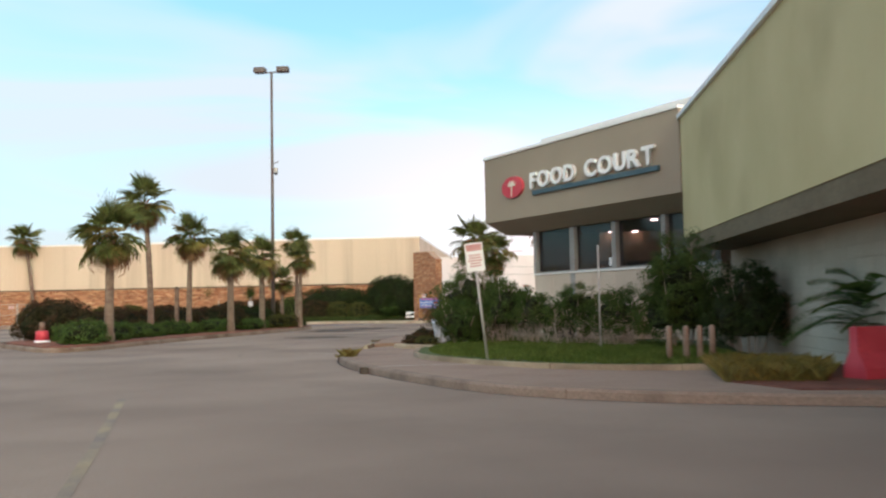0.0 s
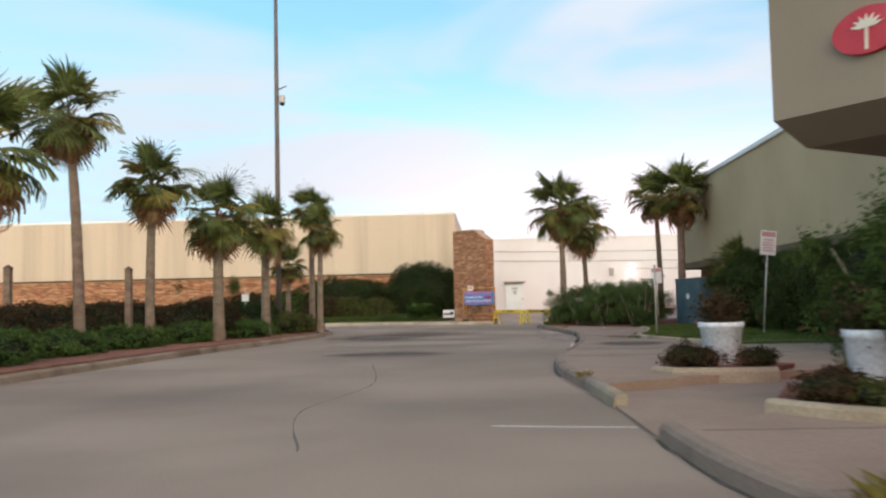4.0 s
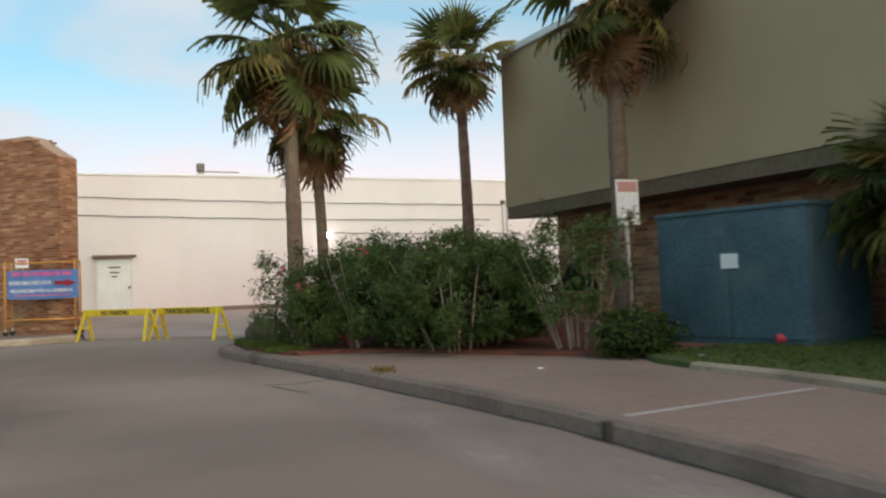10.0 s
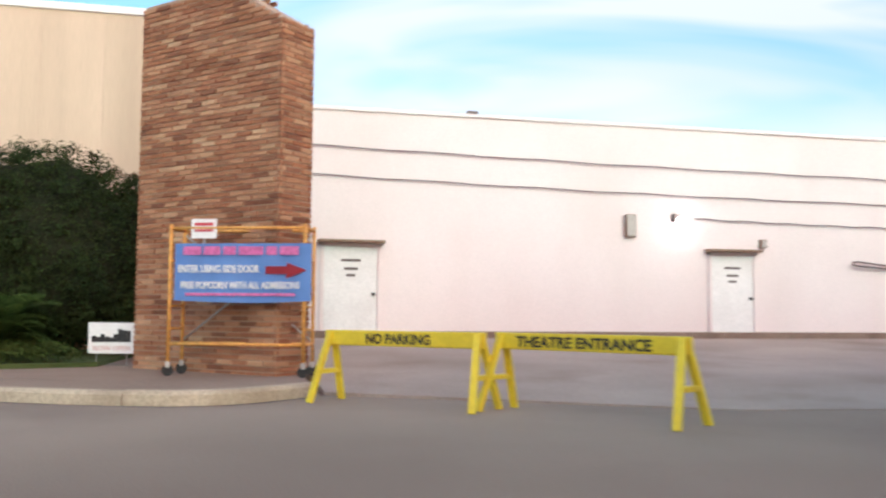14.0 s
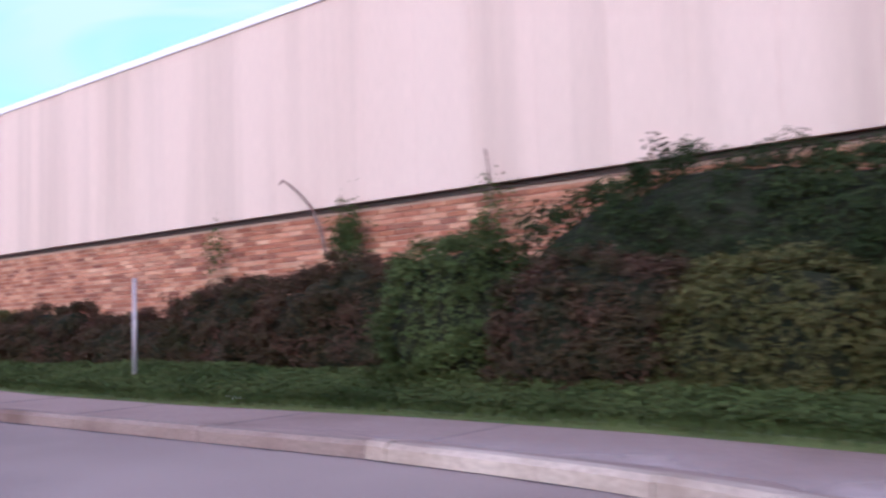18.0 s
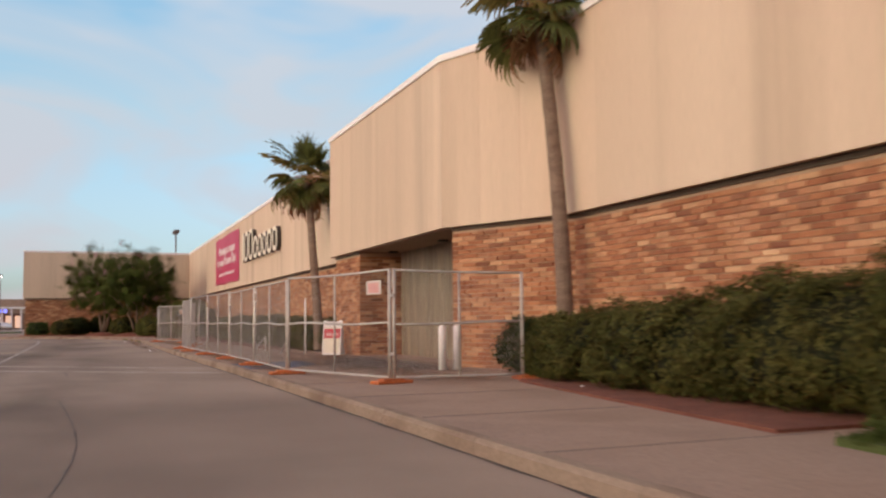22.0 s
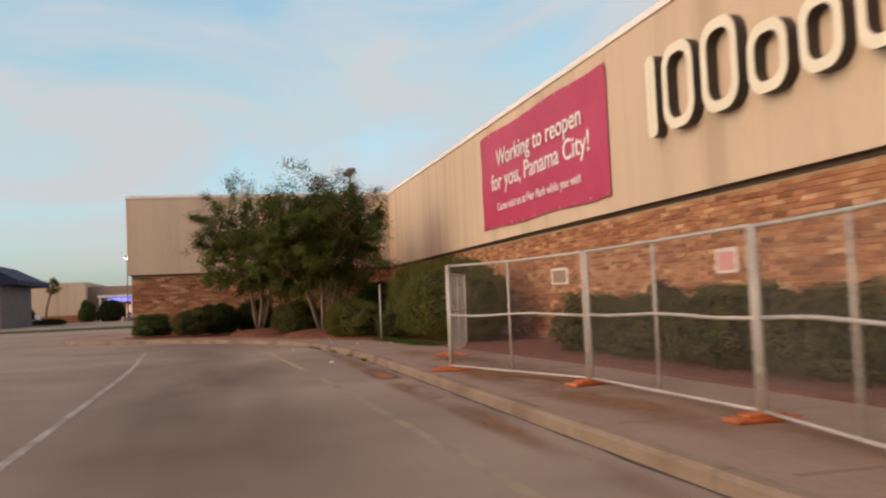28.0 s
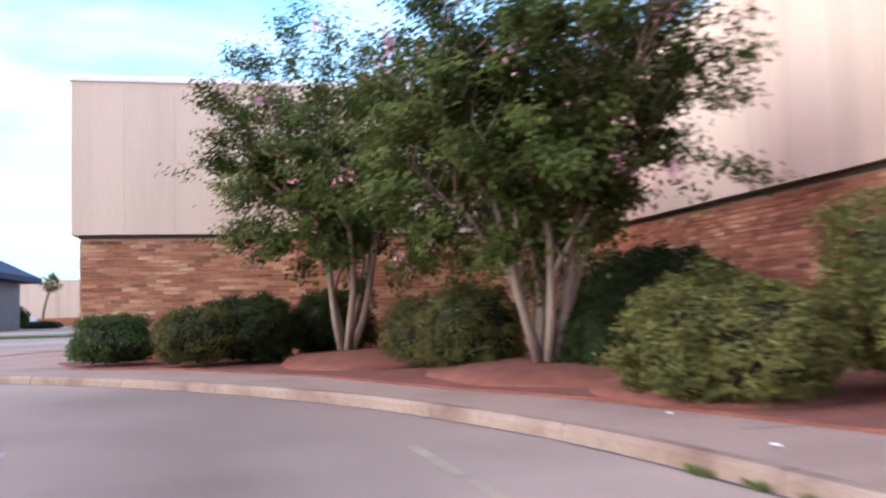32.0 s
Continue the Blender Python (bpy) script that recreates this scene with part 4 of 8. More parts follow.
# ---- white loading wall ----
white = thing("loading_building", "long white painted block building with service doors", "building")
WY = 82.28
bm = bmesh.new()
prism(bm, [(-3.6, WY), (40, WY), (40, 110), (-3.6, 110)], -0.05, 5.38)
part("wall", bm, M["white_wall"], white)
bm = bmesh.new()
box(bm, (-3.6, WY - 0.05, 5.38), (40, WY + 0.3, 5.46), 0.01)
part("coping", bm, M["coping"], white)
bm = bmesh.new()
box(bm, (-3.6, WY - 0.12, 0.30), (40, WY + 0.02, 0.62), 0.02)
part("plinth", bm, M["kerb_old"], white, "low stained concrete plinth")
for x0, x1 in ((-0.32, 0.92), (8.75, 9.93), (13.98, 15.16)):
    bm = bmesh.new()
    box(bm, (x0 + 0.05, WY - 0.045, 0.48), (x1 - 0.05, WY + 0.02, 2.42), 0.01)
    door = part("door", bm, M["white"], white, "white steel service door")
    bm = bmesh.new()
    for lo, hi in (((x0 - 0.03, WY - 0.07, 0.46), (x0 + 0.045, WY + 0.02, 2.48)), ((x1 - 0.045, WY - 0.07, 0.46), (x1 + 0.03, WY + 0.02, 2.48)), ((x0 - 0.03, WY - 0.07, 2.43), (x1 + 0.03, WY + 0.02, 2.50))):
        box(bm, lo, hi, 0.005)
    part("door_frame", bm, M["white_wall"], white)
    bm = bmesh.new()
    box(bm, (x0 - 0.1, WY - 0.28, 2.50), (x1 + 0.1, WY + 0.02, 2.56), 0.012)
    part("rain_hood", bm, M["soffit"], white, "grey rain hood over the door")
    bm = bmesh.new()
    box(bm, (x1 - 0.17, WY - 0.11, 1.38), (x1 - 0.09, WY - 0.04, 1.44), 0.01)
    part("handle", bm, M["black"], door)
    for k, (w, z) in enumerate(((0.42, 2.10), (0.30, 1.92), (0.20, 1.78))):
        bm = bmesh.new()
        xm = (x0 + x1) / 2
        box(bm, (xm - w / 2, WY - 0.052, z), (xm + w / 2, WY - 0.04, z + 0.055))
        part("notice_line", bm, M["pole"], door)
for xs, xe, z0, z1, sag in ((-1.0, 15.7, 4.60, 4.40, 0.05), (-1.0, 15.15, 3.97, 3.77, 0.06), (8.35, 15.74, 3.27, 3.20, 0.03)):
    bm = bmesh.new()
    tube(bm, [(xs + (xe - xs) * k / 24, WY - 0.05, z0 + (z1 - z0) * k / 24 - sag * math.sin(math.pi * k / 24) + 0.012 * math.sin(k * 1.7)) for k in range(25)], 0.014, 5)
    part("wall_cable", bm, M["pole"], white, "cable run along the wall")
bm = bmesh.new()
tube(bm, [(15.76, WY - 0.04, 2.25), (15.76, WY - 0.04, 4.5)], 0.022, 6)
conduit = part("conduit", bm, M["steel"], white, "thin grey conduit down the wall")
bm = bmesh.new()
box(bm, (15.68, WY - 0.12, 4.42), (15.84, WY - 0.01, 4.58), 0.01)
part("junction_box", bm, M["pole"], conduit)
bm = bmesh.new()
loop = [(15.8, 2.30), (14.6, 2.22), (13.6, 2.25), (12.75, 2.34), (12.58, 2.33), (12.56, 2.27), (12.7, 2.24), (13.7, 2.17), (14.6, 2.15), (15.8, 2.22)]
tube(bm, [(x, WY - 0.10, z) for x, z in loop], 0.022, 6)
part("hose", bm, M["pole"], white, "grey hose looped along the wall")
bm = bmesh.new()
box(bm, (15.95, WY - 0.10, 0.30), (40, WY + 0.02, 5.38))
part("wall_bay", bm, M["white_wall"], white, "white wall bay standing slightly proud")

# ---- tan building on the side ----
side = thing("tan_building", "tan stucco building with a deep overhanging upper wall", "building")
bm = bmesh.new()
prism(bm, [(8.1, 67.55), (8.1, 38.6), (26, 38.6), (26, 67.55)], 2.9, 6.45)
part("upper_wall", bm, M["tan"], side)
bm = bmesh.new()
box(bm, (8.02, 38.6, 6.45), (26, 67.63, 6.62), 0.02)
part("coping", bm, M["coping"], side, "pale coping")
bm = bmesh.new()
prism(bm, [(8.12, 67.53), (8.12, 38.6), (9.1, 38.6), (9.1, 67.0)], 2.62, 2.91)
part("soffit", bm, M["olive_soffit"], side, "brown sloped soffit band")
bm = bmesh.new()
prism(bm, [(9.05, 66.8), (9.05, 38.6), (25.8, 38.6), (25.8, 66.8)], -0.05, 2.63)
low = part("brick_wall", bm, M["mortar"], side)
bricks(low, (9.05, 66.8), (9.05, 38.6), 0.15, 2.6, (0.40, 0.10))
bricks(low, (20, 66.8), (9.05, 66.8), 0.15, 2.6, (0.40, 0.10))
bm = bmesh.new()
box(bm, (10.4, 55.6, 6.6), (12.6, 57.0, 7.85), 0.03)
unit = tagged(part("rooftop_unit", bm, M["concrete"]), "grey rooftop air handling unit on the tan building", "roof unit")
bm = bmesh.new()
for k in range(4):
    box(bm, (10.36, 55.72 + k * 0.32, 6.8), (10.40, 55.92 + k * 0.32, 7.7))
part("louvre", bm, M["pole"], unit)

# ---- food court ----
food = thing("food_court", "brown stucco food court with an angled sign canopy", "building")
FA, FB = Vector((3.88, 38.41, 0)), Vector((9.66, 30.0, 0))
fd = (FB - FA).normalized()
fn = Vector((fd.y, -fd.x, 0))
FL = (FB - FA).length
def fpt(s, out, z):
    return FA + fd * s + fn * out + Vector((0, 0, z))
def fbox(name, s0, s1, o0, o1, z0, z1, mat, parent, label="", bevel=0.01):
    bm = bmesh.new()
    box(bm, (s0, o0, z0), (s1, o1, z1), bevel)
    ob = part(name, bm, mat, parent, label)
    ob.data.transform(Matrix.Translation(FA) @ Matrix(((fd.x, fn.x, 0, 0), (fd.y, fn.y, 0, 0), (0, 0, 1, 0), (0, 0, 0, 1))))
    return ob
bm = bmesh.new()
sec = [(0.0, 4.40), (0.0, 6.78), (-6.0, 6.78), (-6.0, 3.98), (-0.9, 3.98)]
e0 = [bm.verts.new(fpt(0.0, o, z)) for o, z in sec]
e1 = [bm.verts.new(fpt(FL, o, z)) for o, z in sec]
bm.faces.new(e0)
bm.faces.new(e1[::-1])
for i in range(5):
    bm.faces.new((e0[i], e1[i], e1[(i + 1) % 5], e0[(i + 1) % 5]))
part("canopy", bm, M["tan_dark"], food, "brown canopy with a sloped underside")
fbox("coping", -0.04, FL, -0.4, 0.05, 6.78, 6.88, M["coping"], food, "pale coping")
fbox("rear_parapet", 2.4, FL, -1.3, -0.9, 6.7, 7.28, M["coping"], food, "pale set-back parapet")
fbox("sill_wall", 1.69, FL + 0.4, -1.25, -1.0, 0.0, 2.42, M["block"], food, "pale block wall under the windows")
for a, b in ((1.69, 1.85), (3.83, 4.08), (6.03, 6.24), (8.32, 8.50)):
    fbox("mullion", a, b, -1.30, -0.97, 0.0 if 3 < a < 5 else 2.38, 4.0, M["alu"], food, "grey aluminium mullion")
for a, b in ((1.85, 3.83), (4.08, 6.03), (6.24, 8.32), (8.50, FL + 0.3)):
    fbox("frame_rail", a, b, -1.19, -1.09, 2.44, 2.50, M["alu"], food)
    fbox("window_pane", a, b, -1.16, -1.13, 2.50, 4.0, M["shop_glass"], food, "dark shop window", 0.0)
fbox("window_sill", 1.66, FL + 0.3, -1.2, -0.95, 2.39, 2.445, M["coping"], food)
fbox("inner_wall", 1.69, 1.84, -6, -1.2, 0.0, 4.0, M["tan_dark"], food)
fbox("dark_interior", 1.84, FL + 0.3, -5.6, -5.5, 0.0, 4.0, M["tan_dark"], food)
for s, o in ((2.6, -3.9), (3.1, -4.6), (4.4, -4.9), (7.05, -1.9)):
    ob = fbox("downlight", s, s + 0.15, o, o + 0.15, 3.94, 3.99, M["downlight"], food, "small lit ceiling light", 0.0)
for k in range(7):
    fbox("block_course", 1.75 + 1.1 * k, 2.8 + 1.1 * k, -1.02, -0.985, 0.95, 2.36, M["block"], food)
    fbox("block_course", 2.3 + 1.1 * k, 3.35 + 1.1 * k, -1.02, -0.985, 0.1, 0.90, M["block"], food)

# ---- near tan wing beside the food court ----
wing = thing("tan_wing", "tan stucco wing with an overhanging upper wall", "building")
bm = bmesh.new()
prism(bm, [(9.70, 30.0), (9.70, -30), (30, -30), (30, 30.0)], 3.12, 6.46)
part("upper_wall", bm, M["olive_reflection_stucco"], wing)
bm = bmesh.new()
box(bm, (9.62, -30, 6.46), (30, 30.1, 6.60), 0.02)
part("coping", bm, M["coping"], wing, "pale coping")
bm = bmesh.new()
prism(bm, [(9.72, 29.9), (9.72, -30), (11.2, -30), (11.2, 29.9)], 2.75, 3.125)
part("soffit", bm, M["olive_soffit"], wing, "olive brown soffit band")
bm = bmesh.new()
prism(bm, [(11.0, 30.2), (11.0, -30), (29.5, -30), (29.5, 30.2)], -0.05, 2.76)
wl = part("block_wall", bm, M["block"], wing, "pale block wall in the shade")
bricks(wl, (11.0, 30.0), (11.0, 5.0), 0.15, 2.7, (0.80, 0.24), material=M["block"])

# ---- planting ----
def leaf_cloud(points, normals, size, rng, aspect=2.2, stray=0.45):
    """A leaf at each point: a small folded rhombus, in arrays."""
    n = len(points)
    nr = normals + rng.normal(0, stray, (n, 3))
    nr /= np.linalg.norm(nr, axis=1, keepdims=True) + 1e-9
    ref = rng.normal(0, 1, (n, 3))
    u = np.cross(nr, ref)
    u /= np.linalg.norm(u, axis=1, keepdims=True) + 1e-9
    w = np.cross(nr, u)
    s = (size * rng.uniform(0.6, 1.35, n))[:, None]
    v = np.stack([points, points + u * s * 0.5 + w * s / aspect * 0.5 + nr * s * 0.08, points + u * s - nr * s * 0.10, points + u * s * 0.5 - w * s / aspect * 0.5 + nr * s * 0.08], 1).reshape(-1, 3)
    return v, np.arange(4 * n).reshape(-1, 4)


def superform(dirs, rx, ry, up, down, p):
    rz = np.where(dirs[:, 2] > 0, up, down)
    return (np.abs(dirs[:, 0] / rx) ** p + np.abs(dirs[:, 1] / ry) ** p + np.abs(dirs[:, 2] / rz) ** p) ** (-1 / p)


def ripple(dirs, seed, amp, k=4.0):
    r = np.random.default_rng(seed)
    out = np.zeros(len(dirs))
    for i in range(7):
        f = r.normal(0, k * (1 + 0.35 * i), 3)
        out += np.sin(dirs @ f + r.uniform(0, 6.28)) / (1 + 0.45 * i)
    return 1 + amp * out / 2.2


def bush(label, x, y, rx, ry, h, mat, p=2.4, z0=0.18, density=420, leaf=0.085, amp=0.12, seed=1, name="shrub", group="", turn=0.0, flowers=None, stems=0, aspect=2.2, clump=0.14, core=0.80, bare=0.0, tangle=0):
    """A shrub: leaves gathered in sprays over an uneven form, a core painted near-black for inner shade, stems where
    they show.
    """
    rng = np.random.default_rng(seed)
    root = thing(name, label, "shrub" if name != "hedge" else "hedge", group, (x, y, z0))
    up, down = h * 0.62, h * 0.38
    area = 2.2 * (rx * ry + (rx + ry) * h * 0.9)
    n = int(min(50000, 3.4 * density * area))
    nc = max(40, int(area * 0.30 / clump ** 2))
    # directions spread evenly over the form's surface
    d = rng.normal(0, 1, (nc * 14, 3))
    d /= np.linalg.norm(d, axis=1, keepdims=True)
    r0 = superform(d, rx, ry, up, down, p)
    g = np.abs(d) ** (p - 1) / np.column_stack([np.full(len(d), rx), np.full(len(d), ry), np.where(d[:, 2] > 0, up, down)]) ** p
    wgt = r0 ** 2 / np.maximum((g * np.abs(d)).sum(1) / np.linalg.norm(g, axis=1), 0.15)
    wgt = wgt / wgt.sum()
    even = d[rng.choice(len(d), n, p=wgt)]
    sel = rng.choice(len(d), nc, replace=False, p=wgt)
    d, r0 = d[sel], r0[sel]
    r = r0 * ripple(d, seed, amp) * (0.97 - np.abs(rng.normal(0, 0.07, nc))) + 0.10 * (rng.random(nc) > 0.92)
    c = d * r[:, None] + np.array([0, 0, down])
    out = d / np.array([rx, ry, h / 2]) ** 2
    out /= np.linalg.norm(out, axis=1, keepdims=True)
    idx = rng.integers(0, nc, n)
    off = rng.normal(0, 1, (n, 3))
    off /= np.linalg.norm(off, axis=1, keepdims=True)
    off *= (rng.random(n) ** 0.5 * rng.uniform(0.7, 1.5, nc)[idx])[:, None] * clump * np.array([1.15, 1.15, 0.8])
    pts = c[idx] + off
    nrm = out[idx] * 0.5 + off / clump * 0.8
    # an even under-layer closes the gaps between the sprays
    e = rng.random(n) < 0.42
    pe = even + rng.normal(0, 0.05, (n, 3))
    pe /= np.linalg.norm(pe, axis=1, keepdims=True)
    re = superform(pe, rx, ry, up, down, p) * ripple(pe, seed, amp) * rng.uniform(0.84, 0.98, n)
    oe = pe / np.array([rx, ry, h / 2]) ** 2
    nrm = np.where(e[:, None], oe / np.linalg.norm(oe, axis=1, keepdims=True), nrm)
    pts = np.where(e[:, None], pe * re[:, None] + np.array([0, 0, down]), pts)
    nrm[:, 2] += 0.45
    keep = pts[:, 2] > 0.02 + bare * h * (0.8 + 0.25 * np.sin(pts[:, 0] * 3.1 + seed) + 0.2 * np.sin(pts[:, 1] * 4.3))
    pts, nrm = pts[keep], nrm[keep]
    v, f = leaf_cloud(pts, nrm, leaf, rng, aspect)
    mesh_object("foliage", v, f, mat, root)
    # solid core, coloured as the shade seen between the leaves
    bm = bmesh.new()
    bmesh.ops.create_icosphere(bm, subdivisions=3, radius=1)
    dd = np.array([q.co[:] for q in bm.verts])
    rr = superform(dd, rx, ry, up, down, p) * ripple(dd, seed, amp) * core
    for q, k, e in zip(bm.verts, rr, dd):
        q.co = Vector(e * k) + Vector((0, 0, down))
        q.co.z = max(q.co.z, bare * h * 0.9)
    part("inner_growth", bm, M["inner"], root, "near-black core with the shade between the leaves put into its colour")
    for k in range(stems):
        a, b = rng.uniform(0, 6.28), rng.uniform(0.45, 1.0)
        bm = bmesh.new()
        q = Vector((math.cos(a) * rx * 0.3, math.sin(a) * ry * 0.3, 0))
        tip = Vector((math.cos(a) * rx * b, math.sin(a) * ry * b, h * rng.uniform(0.5, 0.95)))
        tube(bm, [q, q.lerp(tip, 0.5) + Vector((0, 0, 0.08)), tip], 0.02, 5, [0.020, 0.014, 0.006])
        part("stem", bm, M["dry_stem"], root)
    if tangle:
        # dry twigs and dead leaves caught under the foliage
        tw = rng.uniform(-1, 1, (tangle, 3)) * np.array([rx * 0.85, ry * 0.85, 0]) + np.array([0, 0, 1]) * rng.uniform(0.02, bare * h + 0.2, (tangle, 1))
        v, f = leaf_cloud(tw, rng.normal(0, 1, tw.shape), 0.09, rng, 3.0)
        tagged(mesh_object("dead_leaf", v, f, M["dry_stem"], root, "dry dead leaves caught among the stems"), kind="stuff")
        for k in range(26):
            a, b = rng.uniform(0, 6.28), rng.uniform(0.2, 0.9)
            q = Vector((math.cos(a) * rx * b, math.sin(a) * ry * b, 0))
            e = q + Vector((rng.normal(0, 0.30), rng.normal(0, 0.30), bare * h * rng.uniform(0.6, 1.4) + 0.1))
            bm = bmesh.new()
            tube(bm, [q, q.lerp(e, 0.5) + Vector((rng.normal(0, 0.06), rng.normal(0, 0.06), 0.04)), e], 0.01, 4, [0.013, 0.010, 0.005])
            part("twig", bm, M["dry_stem"], root)
    if flowers:
        m_f, count, size = flowers
        top = pts[rng.choice(len(pts), count)]
        v, f = leaf_cloud(np.repeat(top, 14, 0) + rng.normal(0, size, (count * 14, 3)), rng.normal(0, 1, (count * 14, 3)), size * 1.3, rng, 1.2)
        mesh_object("blossom", v, f, m_f, root)
    root.rotation_euler = (0, 0, radians(turn))
    return root


def make_fronds():
    """Fan palm leaves: a stalk and a folded fan of narrow blades, in a few shapes."""
    out = []
    for k, (droop, spread, length) in enumerate(((0.30, 112, 0.74), (0.55, 120, 0.80), (0.95, 124, 0.82), (1.30, 116, 0.80))):
        rng = random.Random(k + 3)
        vs, fs = [], []
        stalk = 0.62
        w = 0.018
        vs += [(0, -w, 0), (0, w, 0), (stalk, w * 0.7, 0.02), (stalk, -w * 0.7, 0.02), (0, 0, -0.025), (stalk, 0, 0.0)]
        fs += [(0, 3, 2, 1), (0, 4, 5, 3), (1, 2, 5, 4)]
        blades = 30
        for i in range(blades):
            a = radians(-spread + 2 * spread * i / (blades - 1)) + rng.uniform(-0.02, 0.02)
            ln = length * (1.0 - 0.28 * (abs(a) / radians(spread)) ** 2) * rng.uniform(0.78, 1.12)
            fold = 0.10 * abs(math.sin(a))
            prev = None
            base = Vector((stalk - 0.02, 0, 0.02))
            dirv = Vector((math.cos(a), math.sin(a), 0))
            side = Vector((-math.sin(a), math.cos(a), 0))
            pos = base
            pitch = 0.15
            segs = 4
            for j in range(segs + 1):
                t = j / segs
                half = 0.031 * (0.35 + 1.3 * t if t < 0.45 else 0.95 * (1 - t) / 0.55 + 0.03)
                b0 = len(vs)
                vs += [tuple(pos + side * half + Vector((0, 0, fold * t * 0.4))), tuple(pos - side * half - Vector((0, 0, 0.012)))]
                if prev is not None:
                    fs.append((prev, prev + 1, b0 + 1, b0))
                prev = b0
                pitch -= droop * (0.10 + 0.75 * t * t) * rng.uniform(0.8, 1.2)
                step = ln / segs
                pos = pos + dirv * step * math.cos(pitch) + Vector((0, 0, step * math.sin(pitch)))
        for tag, mat in (("frond", M["frond"]), ("dead_frond", M["frond_old"]), ("yellow_frond", M["frond_yellow"])):
            me = bpy.data.meshes.new(tag)
            me.from_pydata(vs, [], fs)
            me.materials.append(mat)
            out.append(me)
    return out[0::3], out[1::3], out[2::3]


FROND, DEAD, YELLOW = make_fronds()


def palm(x, y, crown, label, lean=(0.0, 0.0), z0=0.18, radius=0.17, scale=1.0, dead=6, seed=1, count=24, boots=0.5, bend=2.0, stalks=0):
    rng = random.Random(seed)
    root = thing("palm_tree", label, "palm tree", "palms", (x, y, z0))
    H = crown - z0
    n = max(10, int(H / 0.22))
    pts, rad = [], []
    for i in range(n + 1):
        t = i / n
        pts.append((lean[0] * t ** bend, lean[1] * t ** bend, H * t))
        r = radius * (1.0 - 0.28 * t) * (1 + 0.035 * math.sin(i * 2.4) + rng.uniform(-0.03, 0.03))
        if t < 0.06:
            r *= 1.18
        if t > 1 - boots / H:
            r *= 1.25
        rad.append(r)
    bm = bmesh.new()
    tube(bm, pts, radius, 12, rad)
    part("trunk", bm, M["bark"], root, smooth=False)
    top = Vector(pts[-1])
    bm = bmesh.new()
    for k in range(16):
        a, z = rng.uniform(0, 6.28), rng.uniform(-boots, 0.1)
        q = top + Vector((math.cos(a) * radius * 0.7, math.sin(a) * radius * 0.7, z))
        tip = q + Vector((math.cos(a) * 0.16, math.sin(a) * 0.16, 0.22))
        tube(bm, [q, tip], 0.03, 4, [0.045, 0.015])
    part("leaf_base_collar", bm, M["frond_old"], root, "dry cut leaf bases")
    for i in range(count + dead):
        a = i * 2.39996 + rng.uniform(-0.45, 0.45)
        if i < count:
            t = i / count
            el = (84 - 75 * t / 0.45 if t < 0.45 else 8 - 60 * (t - 0.45) / 0.55) + rng.uniform(-11, 11)
            kind = 0 if el > 50 else 1 if el > 22 else 2
            # yellow on drooping fronds: yellowing leaves, and warm light put into the colour
            me = (YELLOW if el < 25 and rng.random() < 0.34 else FROND)[min(3, kind + (rng.random() < 0.3))]
            name = "frond"
        else:
            el = -74 + rng.uniform(-10, 14)
            me, name = DEAD[rng.choice((2, 3))], "dead_frond"
        ob = new(name, me)
        ob.parent = root
        s = scale * rng.uniform(0.8, 1.18) * (0.92 if el > 60 else 1.0)
        ob.matrix_local = Matrix.Translation(top + Vector((0, 0, 0.05 + 0.12 * max(0, el) / 80))) @ Matrix.Rotation(a, 4, "Z") @ Matrix.Rotation(-radians(el), 4, "Y") @ Matrix.Rotation(rng.uniform(-0.5, 0.5), 4, "X") @ Matrix.Diagonal((s, s, s, 1))
    if stalks:
        # arching dry flower stalks under the leaves
        vs, fs = [], []
        for i in range(stalks):
            a, ln = rng.uniform(0, 6.28), scale * rng.uniform(0.45, 0.85)
            d, sd = Vector((math.cos(a), math.sin(a), 0)), Vector((-math.sin(a), math.cos(a), 0)) * 0.014
            p, prev = top + d * 0.08, None
            for j in range(5):
                b = len(vs)
                vs += [tuple(p - sd), tuple(p + sd)]
                if prev is not None:
                    fs.append((prev, prev + 1, b + 1, b))
                prev = b
                pitch = 0.5 - 0.55 * j + rng.uniform(-0.15, 0.15)
                p = p + (d * math.cos(pitch) + Vector((0, 0, math.sin(pitch)))) * ln / 4
        mesh_object("flower_stalk", vs, fs, M["stalk"], root, "orange-brown dry flower stalk")
    return root


